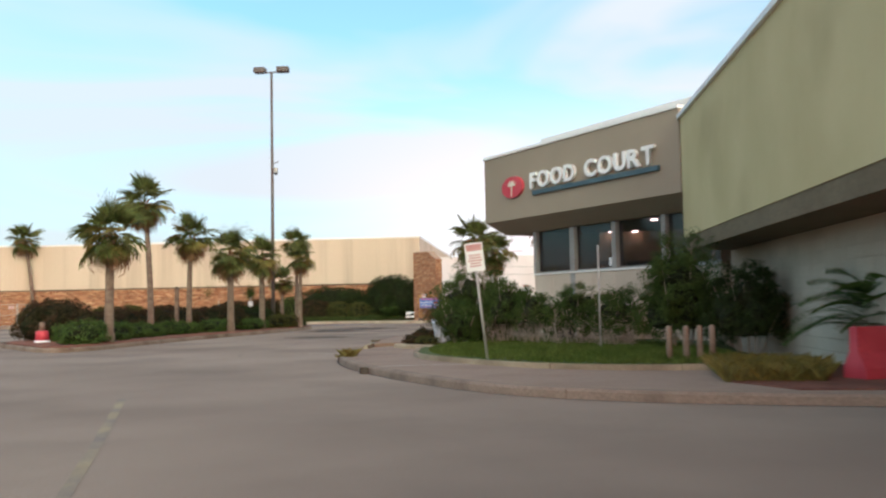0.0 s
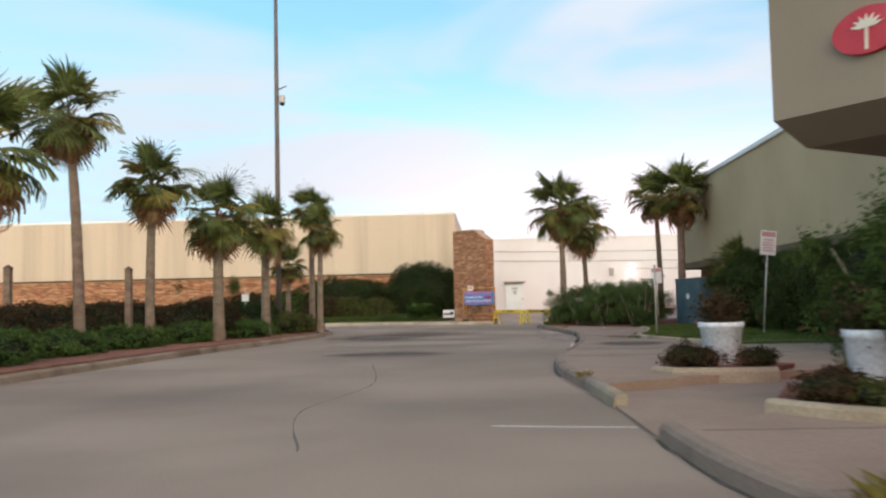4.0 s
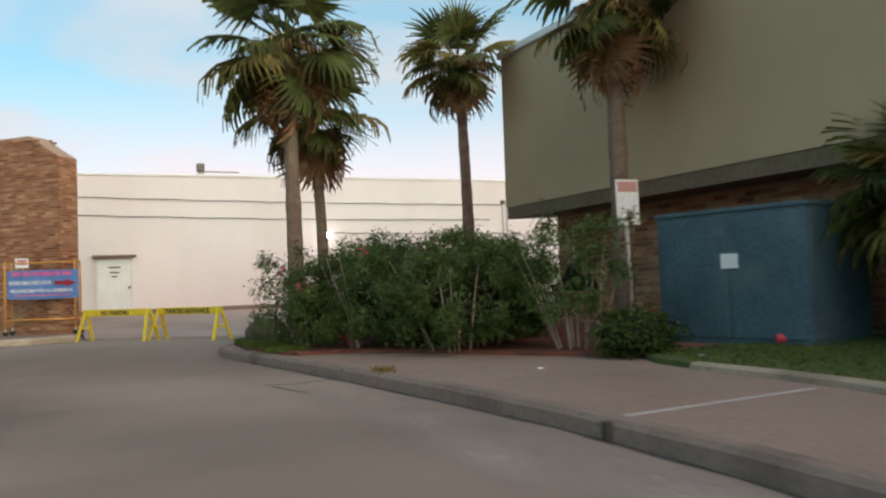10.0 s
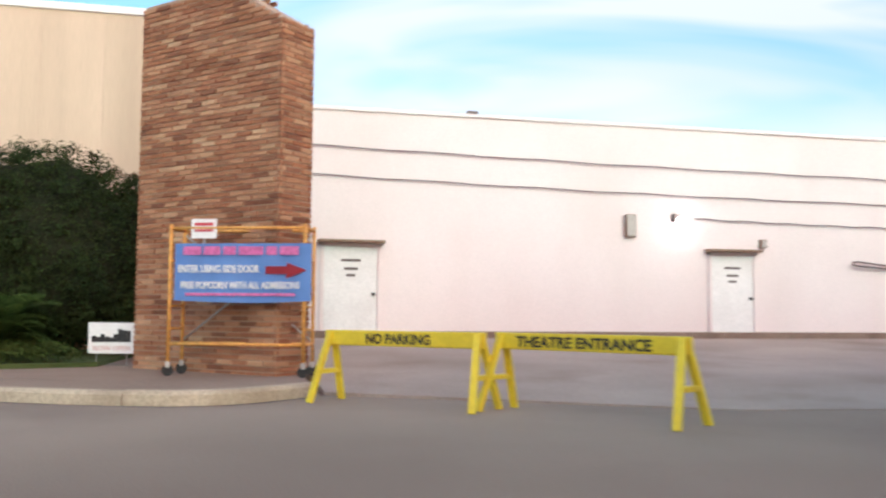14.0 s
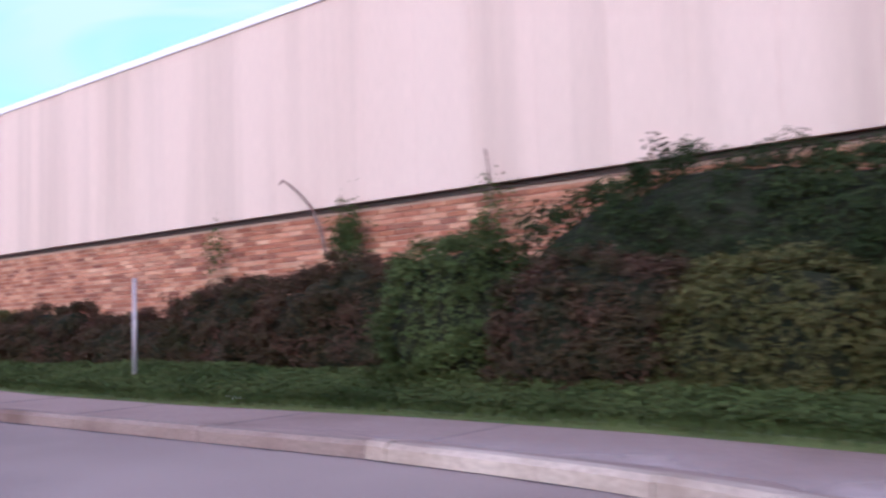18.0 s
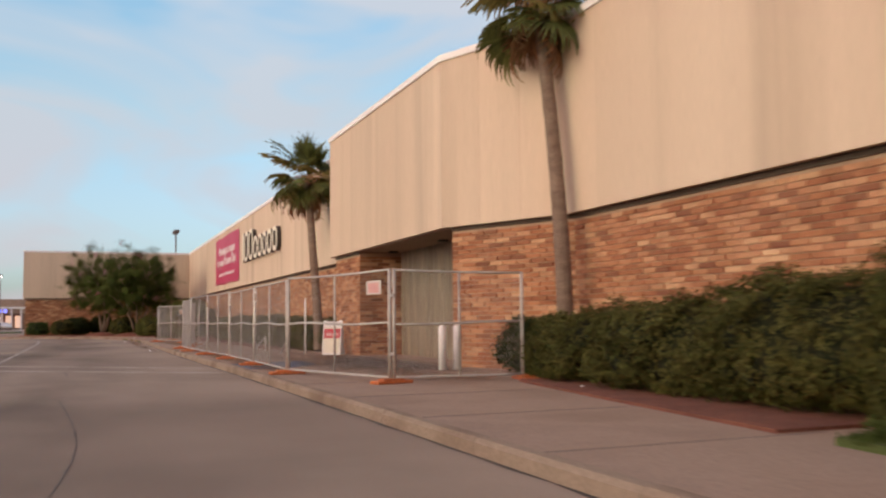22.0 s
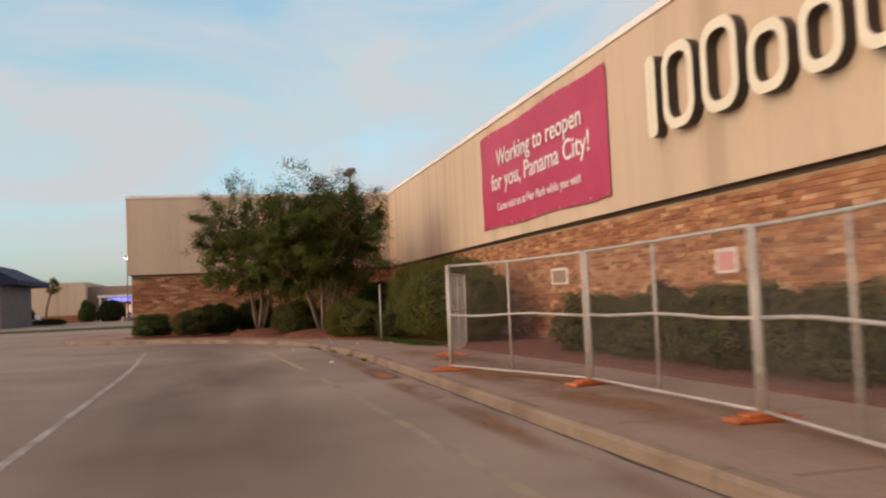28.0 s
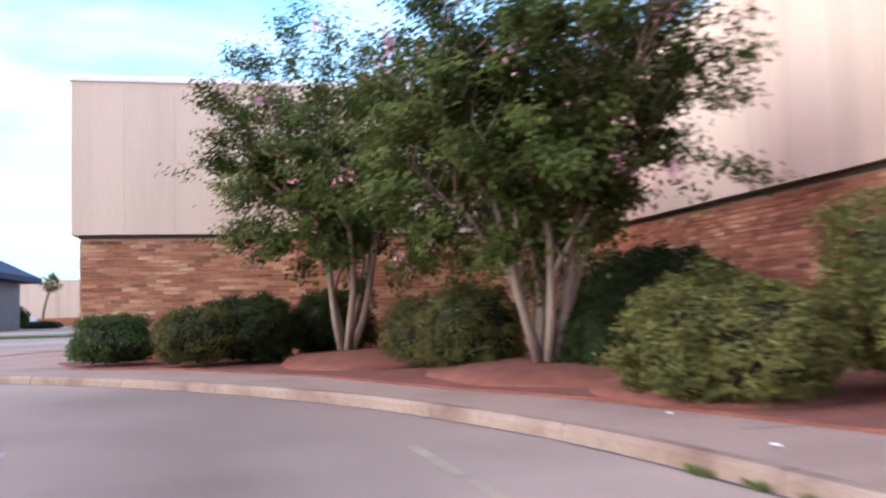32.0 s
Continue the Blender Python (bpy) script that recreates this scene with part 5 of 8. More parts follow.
def crape_myrtle(x, y, z0, height, spread, label, seed=1, leaves=15000, stems=5, flowers=24, lean=(0, 0)):
    rng = np.random.default_rng(seed)
    r2 = random.Random(seed)
    root = thing("crape_myrtle", label, "tree", "", (x, y, z0))
    tips = []

    def limb(p, d, length, r, level, name):
        pts, rads = [p], [r]
        q, dd = p.copy(), d.copy()
        for k in range(4):
            dd = (dd + Vector((r2.gauss(0, 0.10), r2.gauss(0, 0.10), 0.06))).normalized()
            q = q + dd * length / 4
            pts.append(q.copy())
            rads.append(r * (1 - 0.42 * (k + 1) / 4))
        bm = bmesh.new()
        tube(bm, pts, r, 7 if level < 2 else 5, rads)
        part(name, bm, M["twig"], root, smooth=True)
        if level == 3:
            tips.append((q, dd))
            return
        for k in range(3 if level < 2 else 4):
            a = r2.uniform(0, 6.28)
            side = Vector((math.cos(a), math.sin(a), r2.uniform(-0.1, 0.35)))
            start = pts[-1] if k == 0 else pts[r2.choice((2, 3, 4))]
            limb(start, (dd * 0.75 + side * (0.55 + 0.1 * level)).normalized(), length * r2.uniform(0.55, 0.75), r * 0.52, level + 1, "branch" if level else "limb")
            if level >= 1:
                tips.append((start + side * 0.2, side))

    for k in range(stems):
        a = 6.28 * k / stems + r2.uniform(-0.3, 0.3)
        limb(Vector((math.cos(a) * 0.13, math.sin(a) * 0.13, -0.05)), Vector((math.cos(a) * r2.uniform(0.26, 0.46) + lean[0], math.sin(a) * r2.uniform(0.26, 0.46) + lean[1], 1)).normalized(), height * 0.38, 0.085, 0, "trunk")
    P = np.array([t[0][:] for t in tips])
    D = np.array([t[1][:] for t in tips])
    # gather tips inside the crown's outline and hang leaf clumps on them
    cz = height * 0.60
    sel = (P[:, 2] > height * 0.22) & (rng.random(len(P)) < 0.4)
    P, D = P[sel], D[sel]
    dv = (P - np.array([lean[0] * 2, lean[1] * 2, cz])) / np.array([spread, spread, height * 0.43])
    k = np.linalg.norm(dv, axis=1)
    P = np.where((k > 1.0)[:, None], np.array([lean[0] * 2, lean[1] * 2, cz]) + dv / np.maximum(k, 1)[:, None] * np.array([spread, spread, height * 0.43]) * rng.uniform(0.86, 1.06, (len(P), 1)), P)
    ex = rng.normal(0, 1, (330, 3))
    ex /= np.linalg.norm(ex, axis=1, keepdims=True)
    ex = ex * ripple(ex, seed, 0.2, 3.0)[:, None] * rng.uniform(0.45, 1.02, (330, 1)) * np.array([spread, spread, height * 0.42]) + np.array([lean[0] * 2, lean[1] * 2, cz])
    P = np.vstack([P, ex])
    # sprays of uneven fullness, drawn out along their way from the crown's heart, with gaps between them
    full = rng.gamma(2.0, 1.0, len(P))
    idx = rng.choice(len(P), leaves, p=full / full.sum())
    way = P - np.array([lean[0] * 2, lean[1] * 2, cz - height * 0.12])
    way /= np.linalg.norm(way, axis=1, keepdims=True)
    off = rng.normal(0, 1, (leaves, 3)) * np.array([0.14, 0.14, 0.09]) + way[idx] * rng.uniform(-0.26, 0.26, (leaves, 1))
    pts = P[idx] + off
    v, f = leaf_cloud(pts, way[idx] * 0.7 + np.array([0, 0, 0.9]), 0.120, rng, 1.7, 0.2)
    mesh_object("crown", v, f, M["crape_leaf"], root, "crown of small olive green leaves")
    if flowers:
        top = ex[rng.choice(len(ex), flowers, replace=False)] * np.array([1.04, 1.04, 1.0])
        q = np.repeat(top, 26, 0) + rng.normal(0, 1, (flowers * 26, 3)) * np.array([0.09, 0.09, 0.12])
        v, f = leaf_cloud(q, rng.normal(0, 1, q.shape), 0.07, rng, 1.1)
        mesh_object("blossom", v, f, M["flower"], root, "faded pink flower heads")
    return root


def sago(x, y, z0, r, label, seed=1, count=26):
    """A cycad: stiff arching feather leaves from a short trunk."""
    rng = random.Random(seed)
    root = thing("sago_palm", label, "shrub", "", (x, y, z0))
    bm = bmesh.new()
    tube(bm, [(0, 0, 0), (0, 0, r * 0.2)], 0.16, 10, [0.18, 0.14])
    part("trunk", bm, M["bark"], root)
    vs, fs = [], []
    segs = 16
    pos, pitch = Vector((0, 0, 0)), 1.0
    spine = []
    for j in range(segs + 1):
        spine.append(pos.copy())
        pitch -= 1.75 / segs
        pos = pos + Vector((math.cos(pitch), 0, math.sin(pitch))) * 1.15 / segs
    for j, q in enumerate(spine[:-1]):
        ln = 0.24 * math.sin(math.pi * (0.12 + 0.86 * j / segs)) + 0.03
        for s in (-1, 1):
            for h in (0.0, 0.5):
                q2 = q.lerp(spine[j + 1], h)
                b = len(vs)
                tip = q2 + Vector((ln * 0.45, s * ln, 0.03 - 0.05 * ln))
                vs += [tuple(q2 + Vector((-0.014, 0, 0))), tuple(q2 + Vector((0.014, 0, 0))), tuple(tip + Vector((0.014, 0, 0))), tuple(tip + Vector((-0.006, 0, 0)))]
                fs.append((b, b + 1, b + 2, b + 3))
        b = len(vs)
        n = spine[j + 1]
        vs += [(q.x, -0.012, q.z), (q.x, 0.012, q.z), (n.x, 0.010, n.z), (n.x, -0.010, n.z)]
        fs.append((b, b + 1, b + 2, b + 3))
    me = bpy.data.meshes.new("frond")
    me.from_pydata(vs, [], fs)
    me.materials.append(M["leaf_fresh"])
    for i in range(count):
        ob = new("frond", me)
        ob.parent = root
        t = i / count
        s = r * rng.uniform(0.85, 1.1)
        ob.matrix_local = Matrix.Translation((0, 0, r * 0.18)) @ Matrix.Rotation(i * 2.4, 4, "Z") @ Matrix.Rotation(radians(6 - 48 * (1 - t)), 4, "Y") @ Matrix.Diagonal((s, s, s, 1))
    return root


def blades(name, label, outline_fn, count, height, seed, mat=None, lean=0.35, width=0.012, category="grass", z=0.2):
    """Grass or low cover as separate blades over a stretch of ground."""
    rng = np.random.default_rng(seed)
    xy = outline_fn(rng, count)
    n = len(xy)
    a = rng.uniform(0, 6.28, n)
    h = height * rng.uniform(0.45, 1.2, n)
    d = np.stack([np.cos(a), np.sin(a)], 1)
    s = np.stack([-np.sin(a), np.cos(a)], 1) * width
    b = np.column_stack([xy, np.full(n, z - 0.02)])
    l = np.column_stack([d * (h * lean * rng.uniform(0.3, 1.5, n))[:, None], h])
    m = np.column_stack([d * (h * lean * 0.3)[:, None], h * 0.6])
    s3 = np.column_stack([s, np.zeros(n)])
    v = np.stack([b - s3, b + s3, b + m + s3 * 0.8, b + l, b + m - s3 * 0.8], 1).reshape(-1, 3)
    f = np.arange(5 * n).reshape(-1, 5)
    return tagged(mesh_object(name, v, f, mat or M["blade"]), label, category, kind="stuff")


def in_poly(poly):
    P = np.array(poly)
    lo, hi = P.min(0), P.max(0)

    def fn(rng, count):
        q = rng.uniform(lo, hi, (count * 3, 2))
        inside = np.zeros(len(q), bool)
        for (x1, y1), (x2, y2) in zip(P, np.roll(P, -1, 0)):
            hit = ((y1 > q[:, 1]) != (y2 > q[:, 1])) & (q[:, 0] < (x2 - x1) * (q[:, 1] - y1) / (y2 - y1 + 1e-12) + x1)
            inside ^= hit
        return q[inside][:count]
    return fn


# palms on the island, by the tan building and against the store
for i, (x, y, cr, sc, r, ln, dd) in enumerate((
        (-10.7, 38.1, 4.25, 1.20, 0.19, (0.05, 0.0), 5), (-11.7, 44.4, 6.25, 1.05, 0.15, (-0.35, 0.1), 7),
        (-11.2, 47.8, 4.85, 1.05, 0.15, (0.1, 0.0), 5), (-10.15, 51.0, 4.25, 1.15, 0.20, (0.0, 0.0), 10),
        (-9.48, 54.5, 4.15, 1.1, 0.18, (0.0, 0.0), 3), (-8.87, 60.0, 5.3, 0.85, 0.14, (0.0, 0.0), 3),
        (-8.15, 58.0, 4.25, 0.9, 0.13, (0.05, 0.0), 4), (-10.35, 62.0, 3.0, 0.75, 0.13, (0, 0), 3))):
    palm(x, y, cr, "cabbage palm with a rough brown trunk on the mulched island", ln, scale=sc, radius=r, dead=dd, seed=10 + i)
for i, (x, y, cr, sc, r, ln, dd) in enumerate((
        (2.1, 64.2, 5.5, 1.36, 0.155, (0.0, 0.3), 7), (3.48, 67.13, 4.85, 1.28, 0.135, (-0.15, 0.1), 5),
        (7.28, 67.9, 6.35, 1.1, 0.15, (-0.15, 0.0), 8), (6.95, 61.3, 5.75, 1.25, 0.18, (0.1, 0.2), 6))):
    palm(x, y, cr, "tall cabbage palm with hanging dry leaves beside the oleanders", ln, scale=sc, radius=r, dead=dd, seed=30 + i, stalks=(70, 30, 220, 110)[i])
palm(-38.75, 82.35, 7.7, "tall cabbage palm close against the store wall", (-0.8, -0.1), scale=1.22, radius=0.17, dead=5, seed=41, count=28, stalks=90)
palm(-54.15, 81.25, 6.5, "leaning cabbage palm in front of the store wall behind the fence", (-2.1, 0.05), bend=1.1, scale=1.25, radius=0.18, dead=5, seed=42, count=28, stalks=60)

# shrubs of the store bed
bush("large rounded evergreen shrub beside the brick pylon", -5.75, 80.2, 2.55, 1.5, 3.85, M["leaf"], 2.15, density=700, leaf=0.074, seed=3, amp=0.06, z0=0.2, clump=0.17, core=0.84)
bush("dark evergreen growth in the gap beside the brick pylon", -4.0, 80.6, 0.75, 1.2, 3.3, M["leaf"], 2.6, density=260, leaf=0.085, seed=5, amp=0.08, z0=0.2)
bush("broad dark evergreen hedge against the store wall", -10.9, 81.2, 3.6, 1.2, 2.85, M["leaf"], 2.7, density=560, leaf=0.074, seed=4, amp=0.08, z0=0.2, name="hedge", core=0.82)
for i, (x, y, rx, ry, h, m, lab) in enumerate((
        (-8.3, 79.7, 1.3, 0.75, 1.45, "leaf_olive", "olive green azalea in the store bed"), (-10.3, 79.8, 1.2, 0.7, 1.5, "leaf_olive", "olive and bronze azalea in the store bed"),
        (-12.3, 80.0, 1.25, 0.8, 1.75, "leaf_red", "bronze-red azalea with pinkish leaves"), (-14.4, 80.2, 0.95, 0.9, 2.15, "cover_leaf", "upright deep green shrub in the store bed"),
        (-17.0, 81.0, 1.9, 0.95, 1.95, "leaf_red", "wine-red loropetalum hedge along the bricks"), (-19.9, 81.1, 1.6, 0.9, 1.8, "leaf_red", "wine-red loropetalum hedge with green shoots"),
        (-23.2, 81.2, 2.0, 0.8, 1.3, "leaf_red", "low bronze-red hedge along the bricks"), (-26.4, 81.1, 1.6, 0.85, 1.55, "leaf_red", "bronze-red hedge along the bricks"),
        (-28.6, 80.5, 0.95, 0.9, 1.65, "leaf_olive", "rounded olive green shrub beside the walk"), (-31.4, 81.4, 1.5, 0.95, 1.55, "leaf_olive", "clipped olive green hedge by the entrance"),
        (-34.2, 81.5, 1.8, 0.85, 1.3, "leaf_olive", "clipped olive green hedge by the entrance"), (-36.9, 81.5, 1.3, 0.75, 1.12, "leaf_olive", "low clipped hedge by the entrance"))):
    bush(lab, x, y, rx, ry, h, M[m], 3.0, density=520, leaf=0.075, seed=50 + i, amp=0.15, z0=0.2, core=0.78, name="hedge" if "hedge" in lab else "shrub")
sago(-5.7, 78.0, 0.2, 1.1, "low arching sago palm in the ground cover", 5, 30)
bed = [(-4.3, 77.7), (-5.4, 77.2), (-7.0, 77.6), (-9.0, 78.3), (-11, 78.6), (-14, 78.75), (-18, 78.6), (-22, 78.75), (-26, 79.2), (-29, 79.6), (-29.4, 80.4), (-20, 80.0), (-10, 79.6), (-6, 79.4)]
rng = np.random.default_rng(7)
xy = in_poly(bed)(rng, 62000)
lump = 0.5 + 0.25 * np.sin(xy[:, 0] * 2.3 + np.sin(xy[:, 1] * 3.1)) + 0.25 * np.sin(xy[:, 1] * 4.7 + xy[:, 0] * 1.1)
front = np.interp(-xy[:, 0], [4.3, 5.4, 7.0, 9.0, 11.0, 14.0, 18.0, 22.0, 26.0, 29.0], [77.7, 77.2, 77.6, 78.3, 78.6, 78.75, 78.6, 78.75, 79.2, 79.6])
zz = 0.22 + (0.10 + 0.10 * lump) * np.sqrt(rng.random(len(xy))) + 0.20 * np.clip(xy[:, 1] - front, 0.0, 1.4)
v, f = leaf_cloud(np.column_stack([xy, zz]), np.tile([0.0, -0.25, 0.9], (len(xy), 1)), 0.058, rng, 1.6)
tagged(mesh_object("ground_cover", v, f, M["cover_leaf"]), "dense low green ground cover in the store bed", "ground cover", kind="stuff")
blades("lawn_grass", "soft grass along the front of the store bed", in_poly([(-6.2, 77.3), (-7.0, 77.45), (-9.0, 78.15), (-11, 78.45), (-14, 78.6), (-18, 78.45), (-22, 78.6), (-26, 79.05), (-29.1, 79.45), (-29.1, 80.1), (-26, 79.7), (-22, 79.3), (-18, 79.1), (-14, 79.3), (-11, 79.1), (-9, 78.8), (-6.4, 78.0)]), 15000, 0.10, 21, M["cover_leaf"], z=0.215)
# vines on the bricks
for i, (x, z, shoot, leafy) in enumerate((
        (-19.35, 2.5, [(0, 0), (-0.12, 0.45), (-0.30, 0.82), (-0.62, 1.14), (-0.92, 1.36), (-1.05, 1.44), (-1.12, 1.36)], 0),
        (-18.85, 2.35, [(0, 0), (0.05, 0.6), (-0.05, 1.16)], 1300), (-15.6, 2.6, [(0, 0), (0.04, 0.7), (-0.03, 1.28)], 240),
        (-22.7, 2.35, [(0, 0), (-0.05, 0.3), (-0.22, 0.5)], 260))):
    root = thing("vine", "thin climbing vine with a bare shoot on the wall", "vine", "wall vines", (x, 82.6, z))
    bm = bmesh.new()
    n = len(shoot)
    tube(bm, [(u, -0.02 * k, w) for k, (u, w) in enumerate(shoot)], 0.03, 5, [0.038 - 0.026 * k / n for k in range(n)] if i == 0 else [0.018 - 0.010 * k / n for k in range(n)])
    part("stem", bm, M["bark"], root)
    if leafy:
        rng = np.random.default_rng(i)
        pts = rng.normal(0, 1, (leafy, 3)) * np.array([0.20, 0.05, 0.26]) + np.array([0.1, -0.06, 0.38])
        v, f = leaf_cloud(pts, rng.normal(0, 1, pts.shape) + np.array([0, -1.5, 0]), 0.08, rng)
        mesh_object("foliage", v, f, M["cover_leaf"], root)

# hedge behind the fence and the corner planting
bush("low dark hedge ending at the fence by the entrance", -39.0, 81.75, 0.85, 0.6, 1.1, M["leaf"], 2.6, density=330, leaf=0.085, seed=68, amp=0.13, z0=0.19, name="hedge")
for x, y, rx, ry, sd in ((-55.7, 81.4, 1.5, 0.75, 66), (-53.7, 81.75, 0.85, 0.55, 67)):
    bush("low olive-brown hedge behind the wire fence", x, y, rx, ry, 1.15, M["leaf_olive"], 3.0, density=300, leaf=0.085, seed=sd, z0=0.19, name="hedge", group="hedge behind the fence")
for i in range(8):
    bush("low olive-brown hedge behind the wire fence", -58.4 - 2.75 * i, 81.3, 1.6, 0.75, 1.15 + 0.08 * (i % 3), M["leaf_olive"], 3.0, density=215, leaf=0.090, seed=70 + i, z0=0.19, name="hedge", group="hedge behind the fence")
bush("large spreading olive green shrub at the end of the fence", -86.6, 80.3, 3.6, 1.55, 2.55, M["leaf_olive_light"], 2.3, density=520, leaf=0.070, seed=81, amp=0.08, z0=0.19, name="shrub")
bush("large spreading olive green shrub beside the mulch corner", -91.3, 80.6, 2.6, 1.5, 2.65, M["leaf_olive_light"], 2.3, density=600, leaf=0.070, seed=82, amp=0.10, z0=0.19, name="shrub")
bush("low olive green shrub behind the bare post", -89.5, 79.0, 0.8, 0.6, 0.95, M["leaf_olive"], 2.4, density=600, leaf=0.062, seed=86, z0=0.19)
bush("wine-red patch of foliage above the fenced hedge", -75.8, 82.0, 0.8, 0.28, 1.5, M["leaf_red"], 2.4, density=420, leaf=0.075, seed=87, z0=0.19)
blades("lawn_grass", "rough grass along the foot of the large shrubs", in_poly([(-83.4, 79.0), (-84.6, 78.55), (-87.5, 78.35), (-89.6, 78.15), (-89.8, 78.7), (-87.0, 79.1), (-83.6, 79.5)]), 1800, 0.09, 23, M["cover_leaf"], z=0.2)
bush("rounded bright olive shrub with small leaves", -92.7, 78.1, 1.35, 1.0, 1.38, M["leaf_olive_light"], 2.6, density=700, leaf=0.075, seed=83, z0=0.19)
bush("dark shrub between the corner trees", -99.3, 80.4, 2.8, 1.2, 2.0, M["leaf"], 2.6, density=300, leaf=0.09, seed=84, z0=0.3)
for i, (x, y, rx, ry, h, m) in enumerate(((-98.3, 76.6, 1.0, 0.85, 1.4, "leaf_olive"), (-96.4, 78.2, 0.7, 0.7, 1.1, "leaf"), (-100.3, 76.2, 0.85, 0.8, 1.25, "leaf_olive"), (-104.0, 73.0, 1.35, 1.1, 1.4, "leaf"), (-103.3, 71.9, 1.0, 0.9, 1.15, "leaf_olive"), (-104.8, 70.0, 0.95, 1.0, 1.05, "leaf_mid"), (-105.2, 74.9, 1.4, 1.0, 1.5, "leaf"))):
    bush("clipped round shrub in the red mulch corner", x, y, rx, ry, h, M[m], 2.5, density=520, leaf=0.07, seed=90 + i, z0=0.26, group="corner shrubs")
for i, (x, y, r, h) in enumerate(((-97.3, 77.6, 2.6, 0.28), (-102.4, 75.4, 2.6, 0.28), (-93.6, 78.4, 2.0, 0.2))):
    bm = bmesh.new()
    bmesh.ops.create_uvsphere(bm, u_segments=28, v_segments=12, radius=1)
    for q in bm.verts:
        k = 1 + 0.08 * noise.noise(q.co * 2.0 + Vector((i * 7, 0, 0)))
        q.co = Vector((x + q.co.x * r * k, y + q.co.y * r * 0.72 * k, 0.17 + q.co.z * h * k))
    tagged(part("mulch_mound", bm, M["mulch"], smooth=True), "low mound of red mulch under the corner trees", "mulch", kind="structure")
crape_myrtle(-96.5, 77.3, 0.5, 6.6, 3.3, "multi-stemmed crape myrtle with faded pink flowers", 11, 58000, 6, 34, (0.06, -0.02))
crape_myrtle(-102.8, 75.0, 0.5, 6.8, 3.7, "multi-stemmed crape myrtle with a wide dark crown", 12, 52000, 5, 24, (0.0, 0.05))
crape_myrtle(-102.0, 79.0, 0.4, 5.6, 2.3, "slender crape myrtle behind the other corner trees", 13, 9000, 4, 6)

# palm island planting
for i, (x, y, rx, ry, h, m, lab) in enumerate((
        (-15.0, 42.0, 1.5, 1.5, 1.7, "leaf_red", "round bronze shrub on the palm island"), (-13.0, 42.0, 1.0, 1.7, 1.2, "leaf_red", "bronze-red hedge on the palm island"),
        (-13.3, 45.0, 1.3, 2.0, 1.25, "leaf_red", "bronze-red hedge on the palm island"), (-12.7, 49.0, 1.3, 2.0, 1.3, "leaf_red", "bronze-red hedge on the palm island"),
        (-11.6, 53.2, 1.3, 2.1, 1.3, "leaf_red", "bronze-red hedge on the palm island"), (-11.2, 57.6, 1.5, 2.0, 1.25, "leaf", "dark green hedge on the palm island"),
        (-11.3, 37.2, 0.85, 1.3, 0.8, "leaf_fresh", "low bright green hedge edging the palm island"), (-11.7, 40.2, 0.85, 1.7, 0.7, "leaf_fresh", "low bright green hedge edging the palm island"),
        (-11.9, 43.8, 0.8, 1.8, 0.62, "leaf_fresh", "low bright green hedge edging the palm island"), (-11.6, 47.4, 0.8, 1.8, 0.6, "leaf_fresh", "low bright green hedge edging the palm island"),
        (-10.95, 51.0, 0.7, 1.7, 0.62, "leaf_fresh", "low bright green hedge edging the palm island"), (-9.9, 54.2, 0.7, 1.5, 0.6, "leaf_fresh", "low bright green hedge edging the palm island"),
        (-9.5, 58.4, 0.95, 2.2, 0.75, "leaf_olive", "grey-green shrub at the tip of the palm island"), (-9.6, 61.6, 0.9, 1.3, 0.6, "leaf_olive", "grey-green shrub at the tip of the palm island"))):
    bush(lab, x, y, rx, ry, h, M[m], 2.8, density=235, leaf=0.095, seed=110 + i, amp=0.14, name="hedge" if "hedge" in lab else "shrub", group="island planting")

# oleanders at the corner of the tan building
for i, (x, y, rx, ry, h) in enumerate(((2.0, 63.0, 0.8, 1.0, 1.45), (2.75, 62.3, 0.95, 1.1, 1.6), (3.5, 60.6, 1.15, 1.2, 1.6), (4.1, 61.1, 1.05, 1.1, 1.7), (3.4, 63.2, 1.2, 1.6, 1.65), (5.0, 62.8, 1.3, 1.6, 1.75), (5.9, 65.0, 1.4, 1.6, 1.5), (4.7, 66.4, 1.2, 1.2, 1.75), (4.75, 59.3, 0.95, 0.8, 1.8))):
    bush("loose oleander with narrow leaves and bare grey stems", x, y, rx, ry, h, M["oleander_leaf"], 2.1, density=300 if i == 8 else 400, leaf=0.10, seed=130 + i, amp=0.42, aspect=4.2, stems=15 if i == 8 else 12, clump=0.18, core=0.34, bare=0.5 if i == 8 else 0.12, group="oleanders", flowers=(M["red_flower"], 3, 0.05) if i in (0, 1, 4, 7) else None)
bush("small green shrub at the foot of the no-parking post", 4.75, 58.0, 0.5, 0.45, 0.55, M["leaf_mid"], 2.3, density=420, leaf=0.08, seed=141)
